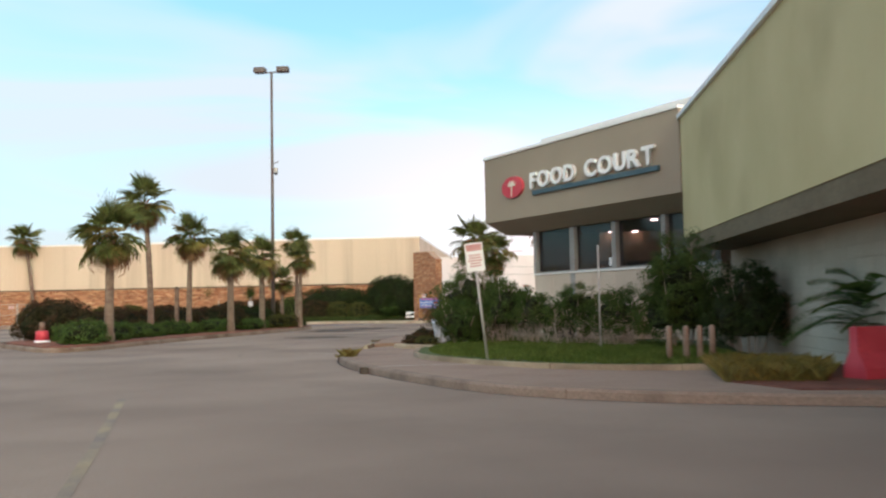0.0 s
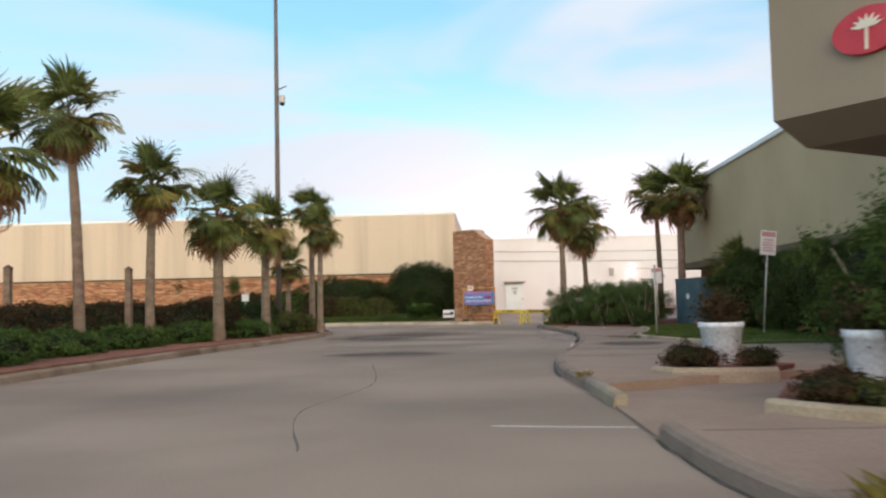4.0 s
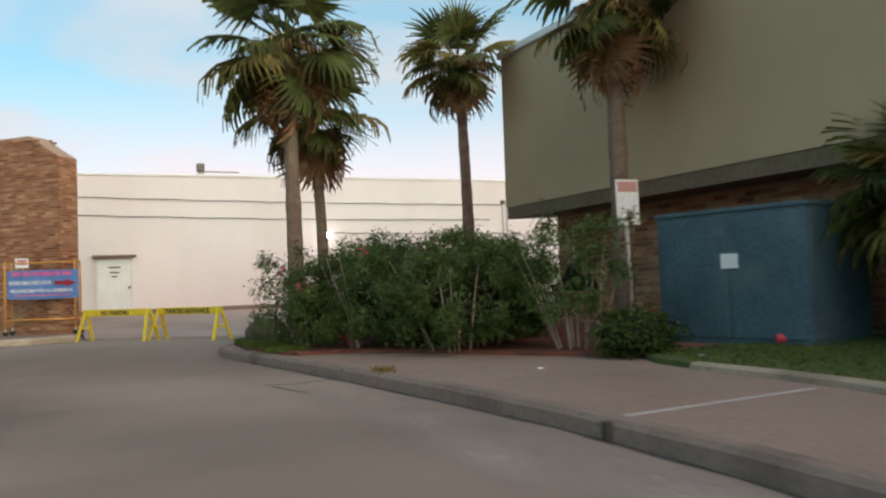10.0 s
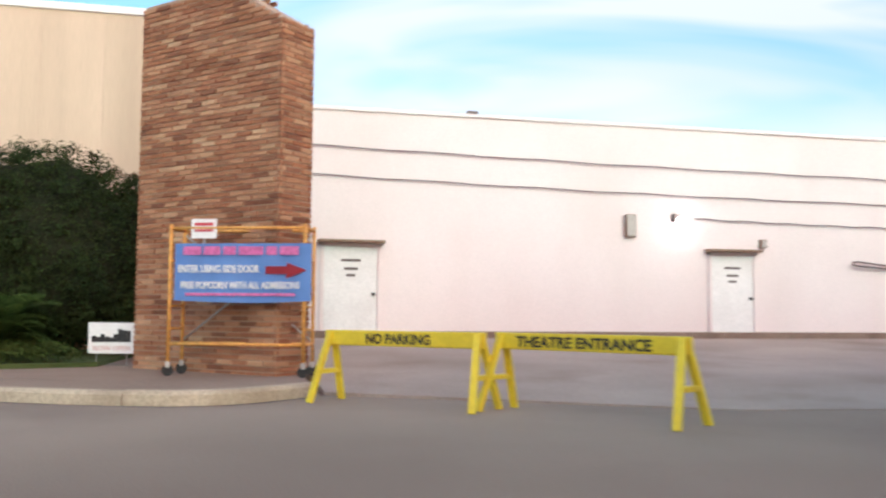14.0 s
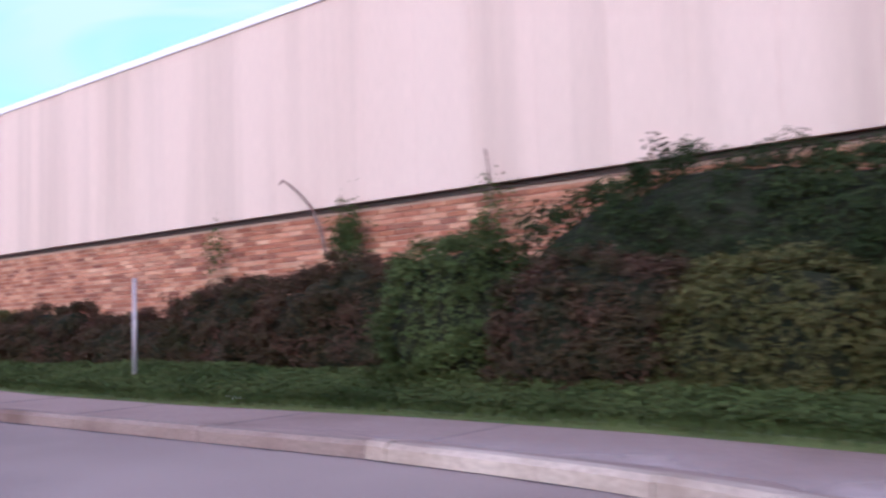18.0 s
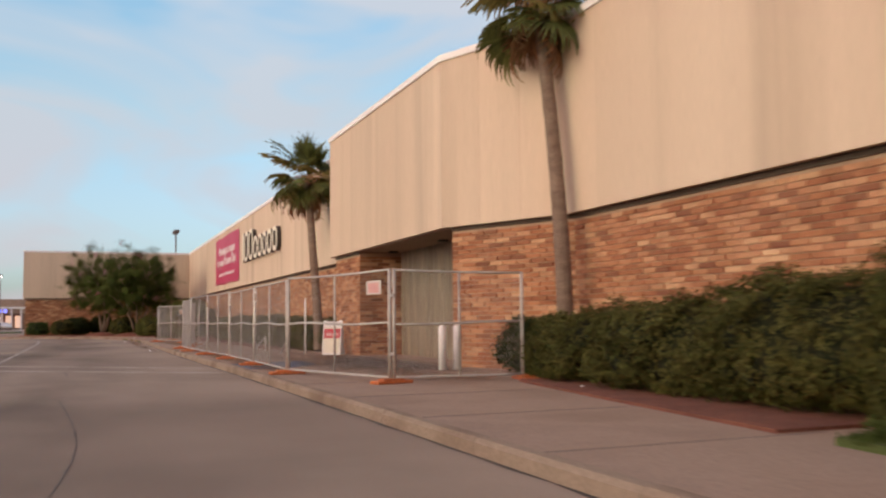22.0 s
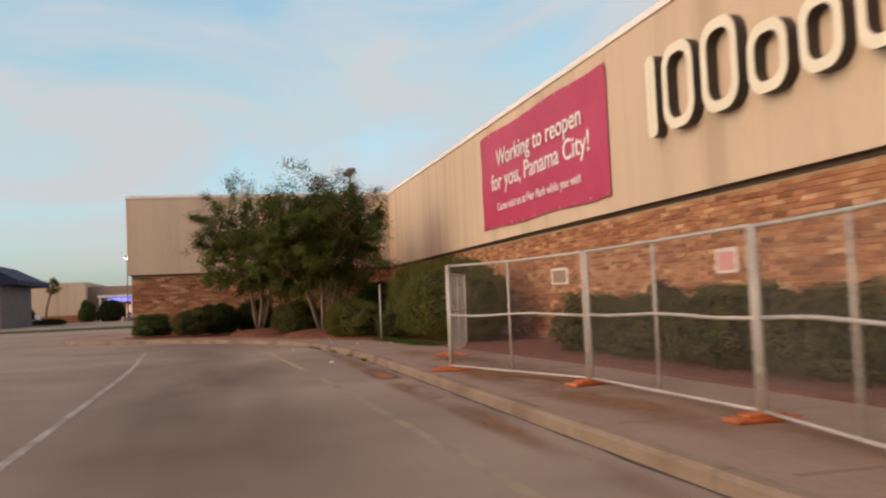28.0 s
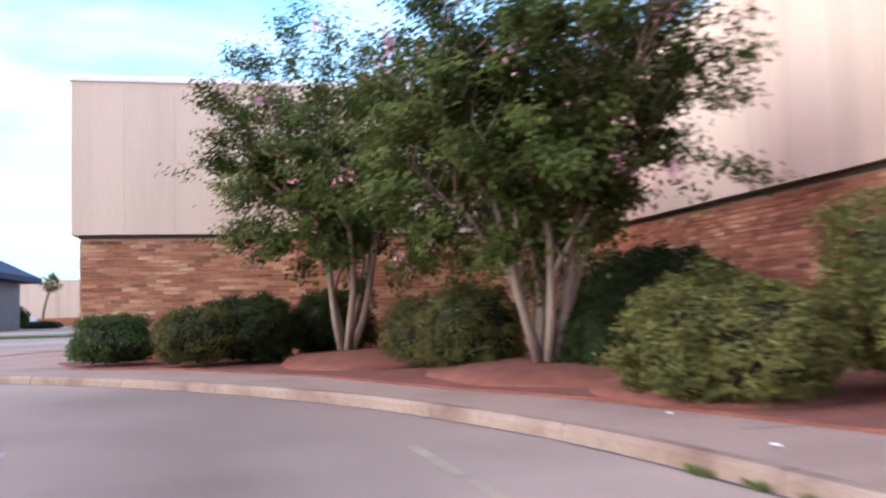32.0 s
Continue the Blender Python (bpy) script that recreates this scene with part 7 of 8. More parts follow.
# ---- crimson banner on the wall ----
cb = thing("wall_banner", "large crimson vinyl banner with white words on the wall", "banner")
vs, fs = [], []
for j in range(9):
    for i in range(41):
        u, w = i / 40, j / 8
        vs.append((-89.14 + 10.57 * u, 82.25 + 0.012 * math.sin(u * 19 + w * 3) + 0.01 * math.sin(w * 11), 3.73 + 3.19 * w + 0.03 * math.sin(math.pi * u * 4) * (1 if j in (0, 8) else 0)))
        if i and j:
            b = j * 41 + i
            fs.append((b - 42, b - 41, b, b - 1))
mesh_object("sheet", vs, fs, M["rose"], cb, "", True)
for text, x0, x1, z, size in (("Working to reopen", -87.25, -80.05, 5.72, 0.78), ("for you, Panama City!", -87.9, -79.6, 4.98, 0.78), ("Come visit us at Pier Park while you wait", -87.35, -80.2, 4.27, 0.37)):
    probe = lettering("word", text, Matrix.Identity(4), size, M["white"], cb, 0.003)
    full = max(v.co.x for v in probe.data.vertices)
    bpy.data.objects.remove(probe)
    k, at = (x1 - x0) / full, ""
    for word in text.split():
        ob = lettering("word", word, Matrix.Identity(4), size, M["white"], cb, 0.003, None, "", 0.006 if size > 0.5 else 0.002)
        own = max(v.co.x for v in ob.data.vertices)
        tmp = lettering("word", at + word, Matrix.Identity(4), size, M["white"], cb, 0.003)
        start = max(v.co.x for v in tmp.data.vertices) - own
        bpy.data.objects.remove(tmp)
        ob.data.transform(facing((x0, 82.215, z), (1, 0), (0, -1)) @ Matrix.Diagonal((k, 1, 1, 1)) @ Matrix.Translation((start, 0, 0)))
        at += word + " "
for i in range(11):
    for z in (3.78, 6.87):
        bm = bmesh.new()
        bmesh.ops.create_cone(bm, cap_ends=True, segments=8, radius1=0.03, radius2=0.03, depth=0.02, matrix=pose(-89.05 + 1.04 * i, 82.22, z, 90))
        part("eyelet", bm, M["steel"], cb)

# ---- temporary fence ----
FENCE = [(-37.74, 80.94), (-38.01, 78.53), (-41.65, 77.5), (-45.8, 77.55), (-49.95, 77.55), (-53.8, 77.4), (-57.5, 77.25), (-60.9, 77.3), (-63.35, 77.78), (-67.0, 78.42), (-71.27, 78.43), (-75.2, 77.35), (-79.3, 78.4), (-82.5, 79.66)]


def fence_panel(a, b, seed):
    rng = random.Random(seed)
    a, b = Vector((*a, 0.15)), Vector((*b, 0.15))
    d = (b - a).normalized()
    L = (b - a).length
    root = thing("wire_fence", "galvanised wire fence panel on an orange foot", "fence", "temporary fence panels", tuple(a))
    q = lambda s, z, o=0.0: Vector((d.x * s - d.y * o, d.y * s + d.x * o, z))
    dip = [rng.uniform(-0.03, 0.03) for _ in range(3)]
    top = lambda s: 1.92 + dip[0] * (1 - s / L) + dip[1] * s / L - 0.05 * abs(dip[2]) * 20 * math.sin(math.pi * s / L)
    mid = [L * 0.5] if L < 4.6 else [L / 3, 2 * L / 3]
    for s, r in [(0.05, 0.030), (L - 0.05, 0.030)]:
        rod("post", q(s, 0.02), q(s, top(s) + 0.02), r, M["steel"], root, "", 8)
    for s in mid:
        rod("mid_post", q(s, 0.10), q(s, top(s)), 0.021, M["steel"], root, "", 7)
    for nm, zf in (("top_rail", top), ("mid_rail", lambda s: 1.02 + 0.02 * math.sin(s * 2 + seed)), ("bottom_rail", lambda s: 0.10)):
        bm = bmesh.new()
        tube(bm, [q(0.05 + (L - 0.1) * k / 6, zf(0.05 + (L - 0.1) * k / 6)) for k in range(7)], 0.021, 7)
        part(nm, bm, M["steel"], root, "", True)
    for z in (0.5, 1.5):
        bm = bmesh.new()
        bmesh.ops.create_cone(bm, cap_ends=True, segments=8, radius1=0.05, radius2=0.05, depth=0.05, matrix=Matrix.Translation(q(L - 0.03, z)))
        part("clamp", bm, M["steel"], root)
    # woven wires, two ways
    vs, fs = [], []
    H0, H1, step, r = 0.12, 1.90, 0.085, 0.0017
    for way in (1, -1):
        c = -2.0
        while c < L + 2.0:
            s0, z0 = (c, H0)
            s1, z1 = (c + way * (H1 - H0), H1)
            lo, hi = 0.06, L - 0.06
            ts = sorted(((lo - s0) / (s1 - s0), (hi - s0) / (s1 - s0)))
            t0, t1 = max(0, ts[0]), min(1, ts[1])
            if t1 - t0 > 0.02:
                p, e = q(s0 + (s1 - s0) * t0, z0 + (z1 - z0) * t0, 0.004 * way), q(s0 + (s1 - s0) * t1, z0 + (z1 - z0) * t1, 0.004 * way)
                k = len(vs)
                u, w = d * r, Vector((-d.y, d.x, 0)) * r
                for pp in (p, e):
                    vs += [tuple(pp + u), tuple(pp - u * 0.5 + w), tuple(pp - u * 0.5 - w)]
                fs += [(k, k + 1, k + 4, k + 3), (k + 1, k + 2, k + 5, k + 4), (k + 2, k, k + 3, k + 5)]
            c += step
    tagged(mesh_object("wire_mesh", vs, fs, M["steel"], root, "fine woven wire mesh"), kind="stuff")
    bm = bmesh.new()
    ft = Matrix(((d.x, -d.y, 0, 0), (d.y, d.x, 0, 0), (0, 0, 1, 0), (0, 0, 0, 1)))
    box(bm, (-0.14, -0.36, 0.0), (0.14, 0.36, 0.055), 0.02, ft)
    part("foot", bm, M["orange"], root, "flat orange plastic foot")
    bm = bmesh.new()
    box(bm, (-0.10, -0.22, 0.055), (0.10, 0.22, 0.085), 0.012, ft)
    part("foot_weight", bm, M["orange"], root)
    return root


for i, (a, b) in enumerate(zip(FENCE, FENCE[1:])):
    fence_panel(a, b, i + 1)


def fence_notice(i, u, z0, z1, w, mat, label):
    a, b = Vector((*FENCE[i], 0)), Vector((*FENCE[i + 1], 0))
    d = (b - a).normalized()
    n = Vector((d.y, -d.x, 0))
    if n.y > 0:
        n = -n
    right = Vector((-n.y, n.x, 0))
    m = facing(a.lerp(b, u) + n * 0.035 + Vector((0, 0, z0)), right, n)
    root = thing("fence_notice", label, "notice", "fence notices")
    sh = strip("sheet", -w / 2, w / 2, 0, z1 - z0, M["notice_paper"], root, m, 0)
    for k in range(3):
        v = (z1 - z0) * (0.74 - 0.25 * k)
        strip("text_line", -w * 0.38, w * 0.38, v - 0.035, v + 0.03, mat, root, m, 0.004)


fence_notice(1, 0.13, 1.68, 1.92, 0.46, M["faded_red"], "white and red paper notice tied to the fence")
fence_notice(2, 0.91, 1.70, 1.94, 0.42, M["concrete"], "white paper notice tied to the wire fence")
fence_notice(3, 0.90, 1.70, 1.92, 0.34, M["concrete"], "white paper notice tied to the wire fence")
fence_notice(10, 0.14, 1.62, 1.86, 0.42, M["concrete"], "white paper notice tied to the wire fence")
fence_notice(9, 0.10, 1.62, 1.88, 0.42, M["faded_red"], "white and pink paper notice tied to the fence")
fence_notice(8, 0.07, 1.62, 1.88, 0.42, M["concrete"], "white paper notice tied to the wire fence")
fence_notice(7, 0.88, 1.62, 1.86, 0.40, M["concrete"], "white paper notice tied to the wire fence")
fence_notice(4, 0.96, 1.68, 1.92, 0.42, M["concrete"], "white paper notice tied to the wire fence")
fence_notice(12, 0.75, 1.5, 1.75, 0.36, M["concrete"], "white paper notice tied to the wire fence")

# ---- things behind the fence ----
af = thing("a_frame_sign", "cream A-frame sign with a red panel by the bricks", "sign")
for s in (-1, 1):
    m = Matrix.Rotation(radians(11 * s), 4, "X")
    pl = block("board", (-0.31, -0.012, 0.0), (0.31, 0.012, 1.06), M["white"], af, "", 0.012, Matrix.Translation((0, 0.21 * s, 0)) @ m)
    for u0, u1 in ((-0.30, -0.21), (0.21, 0.30)):
        block("corner_tab", (u0, -0.011, 1.05), (u1, 0.011, 1.10), M["white"], pl, "", 0.008, Matrix.Translation((0, 0.21 * s, 0)) @ m)
    if s < 0:
        block("paper_panel", (-0.27, -0.017, 0.06), (0.27, -0.011, 0.86), M["cream"], pl, "cream poster panel", 0.0, Matrix.Translation((0, -0.21, 0)) @ m)
        block("red_panel", (-0.27, -0.021, 0.52), (0.27, -0.012, 0.82), M["red"], pl, "", 0.0, Matrix.Translation((0, -0.21, 0)) @ m)
        lettering("lettering_line", "SALON", Matrix.Translation((0, -0.21, 0)) @ m @ facing((-0.20, -0.022, 0.60), (1, 0), (0, -1)), 0.15, M["pink_text"], pl, 0.002, 0.40, "", 0.003)
        block("grip_slot", (-0.08, -0.016, 0.97), (0.08, -0.011, 1.02), M["black"], pl, "", 0.0, Matrix.Translation((0, -0.21, 0)) @ m)
put(af, pose(-51.15, 80.95, 0.15, 0, 0, 57))
for x, y in ((-41.25, 80.75), (-41.33, 81.12)):
    bl = thing("bollard", "white painted steel pipe bollard with a domed cap", "bollard", "white bollards", (x, y, 0.15))
    bm = bmesh.new()
    tube(bm, [(0, 0, -0.05), (0, 0, 0.90), (0, 0, 0.94), (0, 0, 0.96)], 0.085, 14, [0.085, 0.085, 0.065, 0.02])
    part("pipe", bm, M["white"], bl, "", True)
for x, y, run in ((-55.15, 79.55, 2.1), (-51.7, 79.65, 1.2)):
    hr = thing("handrail", "sloped grey pipe handrail beside the ramp", "handrail", "ramp handrails", (x, y, 0.15))
    bm = bmesh.new()
    tube(bm, [(-run, 0, 0.02), (-0.12, 0, 0.51), (0.0, 0, 0.53)], 0.03, 8)
    part("rail", bm, M["steel"], hr, "", True)
    rod("post", (0.0, 0, -0.05), (0, 0, 0.53), 0.034, M["steel"], hr)
    rod("post", (-run + 0.06, 0, -0.05), (-run + 0.06, 0, 0.05), 0.03, M["steel"], hr)
wp = thing("pipe_post", "slim white pipe post on the walk behind the fence", "post", "", (-51.8, 80.2, 0.15))
rod("pipe", (0, 0, -0.05), (0, 0, 1.78), 0.028, M["white"], wp)
rod("cap", (0, 0, 1.77), (0, 0, 1.80), 0.034, M["white"], wp)
bm = bmesh.new()
prism(bm, [(-46.6, 77.1), (-47.4, 79.1), (-45.3, 79.0), (-43.6, 77.6), (-44.0, 77.1)][::-1], 0.12, 0.156)
tagged(part("ramp_pad", bm, M["blue_pad"]), "worn blue painted ramp on the walk", "ramp", kind="structure")

# ---- teal metal box ----
tb = thing("steel_enclosure", "faded teal steel service box on the lawn", "utility box")
TP = [(6.3, 59.5), (6.75, 57.1), (8.2, 57.45), (7.75, 59.85)]
bm = bmesh.new()
prism(bm, TP[::-1], 0.18, 2.0)
part("body", bm, M["teal"], tb)
for a, b, nm in ((TP[0], TP[1], 2), (TP[1], TP[2], 1)):
    o, d, n, L = wall_basis(a, b)
    if n.dot(Vector((-1, -1, 0))) < 0:
        n = -n
    m = Matrix.Translation(o) @ Matrix(((d.x, n.x, 0, 0), (d.y, n.y, 0, 0), (0, 0, 1, 0), (0, 0, 0, 1)))
    for k in range(nm):
        ob = block("door", (0.05 + k * L / nm, -0.01, 0.28), ((k + 1) * L / nm - 0.03, 0.018, 1.92), M["teal"], tb, "", 0.008)
        ob.data.transform(m)
    ob = block("lid_edge", (-0.03, -0.03, 1.985), (L + 0.03, 0.03, 2.04), M["teal"], tb, "", 0.008)
    ob.data.transform(m)
    if nm == 2:
        ob = block("sticker", (1.12, 0.017, 1.22), (1.40, 0.022, 1.42), M["white"], tb, "small white sticker", 0.0)
        ob.data.transform(m)
# ---- planters, bollards and bits by the food court ----
def planter(x, y, zb, r, h, label, seed):
    root = thing("planter", label, "planter", "round planters", (x, y, zb))
    bm = bmesh.new()
    prof = [(0.0, 0.0), (r * 0.72, 0.0), (r * 0.78, 0.03), (r * 0.97, h * 0.86), (r * 1.06, h * 0.88), (r * 1.06, h), (r * 0.92, h), (r * 0.88, h * 0.85), (0.0, h * 0.82)]
    rings = [[bm.verts.new((max(a, 0.001) * math.cos(t), max(a, 0.001) * math.sin(t), z)) for t in (2 * math.pi * k / 24 for k in range(24))] for a, z in prof]
    for p, q in zip(rings, rings[1:]):
        for k in range(24):
            bm.faces.new((p[k], p[(k + 1) % 24], q[(k + 1) % 24], q[k]))
    part("pot", bm, M["pot"], root, "", True)
    rng = np.random.default_rng(seed)
    pts = rng.normal(0, 1, (900, 3)) * np.array([r * 0.5, r * 0.5, 0.14]) + np.array([0, 0, h + 0.16])
    v, f = leaf_cloud(pts, rng.normal(0, 1, pts.shape) + np.array([0, 0, 1]), 0.10, rng, 2.4)
    mesh_object("plant", v, f, M["leaf_red"], root, "wine-red leafy plant")


planter(2.3, 36.4, 0.22, 0.33, 0.66, "white round planter at the food court entrance", 3)
planter(2.78, 31.87, 0.24, 0.33, 0.66, "white round planter beside the shrubs", 4)
kerb([(1.1, 36.0), (1.35, 35.55), (2.0, 35.35), (2.85, 35.35)], "short rounded concrete kerb at the entrance", 0.16, 0.20, -1, lift=0.05, material=M["edging"])
kerb([(1.35, 31.1), (1.8, 30.4), (2.4, 29.9), (2.9, 29.3)], "short rounded concrete kerb beside the lawn", 0.16, 0.13, -1, lift=0.14, material=M["edging"])
for x, y in ((8.03, 22.7), (8.34, 22.6), (8.6, 22.6), (8.9, 22.9)):
    bl = thing("bollard", "short grey concrete bollard at the lawn corner", "bollard", "lawn bollards", (x, y, 0.2))
    bm = bmesh.new()
    tube(bm, [(0, 0, -0.05), (0, 0, 0.64), (0, 0, 0.69), (0, 0, 0.70)], 0.08, 12, [0.062, 0.06, 0.05, 0.015])
    part("shaft", bm, M["concrete"], bl, "", True)
pb = thing("plastic_barrier", "red plastic barrier on the kerb corner", "barrier")
bm = bmesh.new()
prof = [(-0.25, 0), (0.25, 0), (0.24, 0.18), (0.10, 0.42), (0.08, 0.8), (-0.08, 0.8), (-0.10, 0.42), (-0.24, 0.18)]
e = [[bm.verts.new((x, y, z)) for y, z in prof] for x in (-0.9, 0.9)]
bm.faces.new(e[0]); bm.faces.new(e[1][::-1])
for i in range(8):
    bm.faces.new((e[0][i], e[1][i], e[1][(i + 1) % 8], e[0][(i + 1) % 8]))
part("shell", bm, M["red"], pb)
put(pb, pose(11.0, 19.1, 0.15, 0, 0, 20))
ub = thing("utility_box", "small tan metal cabinet below the windows", "utility box")
ob = fbox("cabinet", 6.9, 7.5, -0.95, -0.55, 0.22, 1.1, M["block"], ub, "", 0.02)
fbox("lid", 6.87, 7.53, -0.97, -0.52, 1.1, 1.15, M["tan_dark"], ub)

plain_post(7.11, 27.56, 0.22, 2.8, "thin grey steel post in the food court lawn", 0.022)
br = thing("black_barrel", "black plastic barrel on the lawn by the windows", "barrel", "", (6.5, 33.3, 0.22))
bm = bmesh.new()
tube(bm, [(0, 0, 0), (0, 0, 0.08), (0, 0, 0.45), (0, 0, 0.85), (0, 0, 0.92)], 0.3, 18, [0.26, 0.30, 0.32, 0.29, 0.24])
part("drum", bm, M["black"], br, "", True)
tbx = thing("tan_crate", "pale tan wooden crate in the uncut grass", "crate")
block("box", (-0.35, -0.25, 0), (0.35, 0.25, 0.36), M["block"], tbx, "", 0.02)
block("plank_lid", (-0.38, -0.28, 0.36), (0.38, 0.28, 0.40), M["cream"], tbx, "", 0.01)
put(tbx, pose(7.4, 32.3, 0.2, 0, 0, -40))
bb = thing("black_board", "tilted black board leaning on the crate", "board")
block("sheet", (-0.35, -0.015, 0), (0.35, 0.015, 0.6), M["black"], bb, "", 0.006)
put(bb, pose(7.55, 32.35, 0.60, -20, 18, -40))
pp = thing("white_pipe", "white plastic pipe lying on the mulch", "pipe")
rod("tube", (9.15, 21.5, 0.21), (9.45, 19.8, 0.21), 0.045, M["white"], pp)

# small white plate on a stake at the end of the island
mk = thing("marker_stake", "thin steel stake with a small white plate on the island", "marker", "", (-11.0, 57.3, 0.18))
rod("stake", (0, 0, -0.1), (0, 0, 1.85), 0.018, M["steel"], mk)
block("plate", (-0.14, -0.035, 1.32), (0.14, -0.02, 1.60), M["white"], mk, "small white plate", 0.004)

# solid dark blocks in the kerb; their colour stands for the notches' inner shade
for x, y, yaw in ((1.80, 23.05, 116), (0.47, 27.3, 108), (1.10, 48.05, 80), (1.64, 54.1, 90), (1.40, 59.45, 96)):
    dn = block("drain_notch", (-0.038, -0.172, -0.02), (0.038, 0.004, 0.125), M["gutter_dirt"], None, "", 0.004)
    dn.matrix_world = pose(x, y, 0.012, 0, 0, yaw)
    tagged(dn, "dark block in the kerb with a drain opening's shade in its colour", "drain", kind="structure")

# boulder at the rounded corner
bm = bmesh.new()
bmesh.ops.create_icosphere(bm, subdivisions=4, radius=1)
for q in bm.verts:
    k = 1 + 0.20 * noise.noise(q.co * 1.5) + 0.07 * noise.noise(q.co * 4.0) + 0.02 * noise.noise(q.co * 11.0)
    q.co = Vector((q.co.x * 0.31 * k, q.co.y * 0.28 * k, max(-0.1, q.co.z * 0.30 * k + 0.16)))
rk = tagged(part("boulder", bm, M["rock"]), "rough brown boulder on the bed corner", "boulder")
rk.location = (1.72, 65.25, 0.18)

# ---- loading wall fixtures ----
wl_ = thing("wall_lamp", "lit greenish wall lamp on the white wall", "lamp", "", (7.9, 82.26, 3.2))
block("bracket", (-0.10, -0.16, -0.02), (0.10, 0.02, 0.16), M["pole"], wl_, "dark lamp bracket", 0.02)
bm = bmesh.new()
bmesh.ops.create_uvsphere(bm, u_segments=16, v_segments=10, radius=0.14, matrix=Matrix.Translation((0.06, -0.26, -0.03)) @ Matrix.Diagonal((1.2, 0.7, 0.8, 1)))
part("globe", bm, M["lamp_on"], wl_, "glowing lamp lens", True)
pl_ = new("wall_lamp_light", bpy.data.lights.new("wall_lamp_light", "POINT"))
pl_.data.energy, pl_.data.color, pl_.data.shadow_soft_size = 1.2, (0.62, 1.0, 0.80), 0.12
pl_.location = (7.96, 81.75, 3.1)
for x, z0, z1, w in ((6.75, 2.8, 3.32, 0.26), (10.15, 2.62, 2.82, 0.16), (14.0, 3.3, 3.6, 0.25)):
    eb = thing("wall_box", "grey metal service box on the white wall", "wall box", "wall boxes")
    bx = block("case", (x - w / 2, 82.16, z0), (x + w / 2, 82.30, z1), M["concrete"], eb, "", 0.015)
    block("cover", (x - w / 2 + 0.02, 82.145, z0 + 0.02), (x + w / 2 - 0.02, 82.161, z1 - 0.02), M["steel"], bx, "", 0.004)
dp = thing("dumpster", "blue steel dumpster with black plastic lids", "dumpster", "", (12.05, 77.6, 0.22))
bm = bmesh.new()
prism(bm, [(-0.95, -0.6), (0.95, -0.6), (0.95, 0.6), (-0.95, 0.6)], 0.12, lambda x, y: 1.15 + 0.22 * (y + 0.6))
part("bin", bm, M["bin_blue"], dp)
block("sticker", (-0.86, -0.612, 0.72), (-0.60, -0.60, 0.90), M["notice_paper"], dp, "white paper sticker", 0.0)
block("sticker", (-0.42, -0.612, 0.42), (-0.18, -0.60, 0.72), M["notice_paper"], dp, "white paper sticker", 0.0)
for x in (-0.3, 0.35):
    block("rib", (x - 0.04, -0.63, 0.14), (x + 0.04, -0.59, 1.12), M["bin_blue"], dp, "", 0.008)
for s in (-1, 1):
    bm = bmesh.new()
    m = Matrix.Translation((0.48 * s, 0, 1.31)) @ Matrix.Rotation(radians(10.5), 4, "X")
    box(bm, (-0.46, -0.66, -0.02), (0.46, 0.64, 0.03), 0.015, m)
    part("lid", bm, M["black"], dp, "black plastic lid")
    block("lift_pocket", (0.95 * s - 0.08, -0.4, 0.55), (0.95 * s + 0.08, 0.4, 0.72), M["bin_blue"], dp)
    for y in (-0.45, 0.45):
        bm = bmesh.new()
        bmesh.ops.create_cone(bm, cap_ends=True, segments=14, radius1=0.07, radius2=0.07, depth=0.05, matrix=pose(0.8 * s, y, 0.07, 0, 90))
        part("castor", bm, M["rubber"], dp)

rb = thing("roof_bracket", "small dark floodlight bracket on the wall top", "bracket", "", (3.95, 86.0, 5.46))
block("base", (-0.12, -0.1, 0), (0.12, 0.1, 0.62), M["steel"], rb)
rod("arm", (0, 0, 0.60), (1.5, -0.1, 0.58), 0.035, M["steel"], rb)
block("floodlight", (-0.18, -0.2, 0.58), (0.12, 0.05, 0.92), M["pole"], rb, "", 0.03)

# ---- island bits ----
for x, y in ((-13.9, 45.0), (-11.7, 47.5)):
    wp = thing("wooden_post", "dark weathered wooden post among the shrubs", "post", "wooden posts", (x, y, 0.18))
    bm = bmesh.new()
    box(bm, (-0.09, -0.09, -0.05), (0.09, 0.09, 2.25), 0.02)
    part("timber", bm, M["bark"], wp)
    bm = bmesh.new()
    bmesh.ops.create_cone(bm, cap_ends=True, segments=4, radius1=0.15, radius2=0.02, depth=0.10, matrix=pose(0, 0, 2.29, 0, 0, 45))
    part("cap", bm, M["dark_soffit"], wp)

rd = thing("traffic_drum", "red plastic traffic drum with a pale base", "traffic drum", "", (-14.0, 39.2, 0.19))
bm = bmesh.new()
tube(bm, [(0, 0, 0.08), (0, 0, 0.42), (0, 0, 0.46)], 0.25, 16, [0.27, 0.24, 0.20])
part("drum", bm, M["red"], rd, "faded red drum", True)
bm = bmesh.new()
tube(bm, [(0, 0, 0.0), (0, 0, 0.08)], 0.3, 16, [0.31, 0.29])
part("base_ring", bm, M["pot"], rd, "pale base ring")
bm = bmesh.new()
tube(bm, [(0, 0, 0.45), (0, 0, 0.80)], 0.12, 12, [0.13, 0.10])
part("collar", bm, M["bark"], rd, "dull brown collar", True)

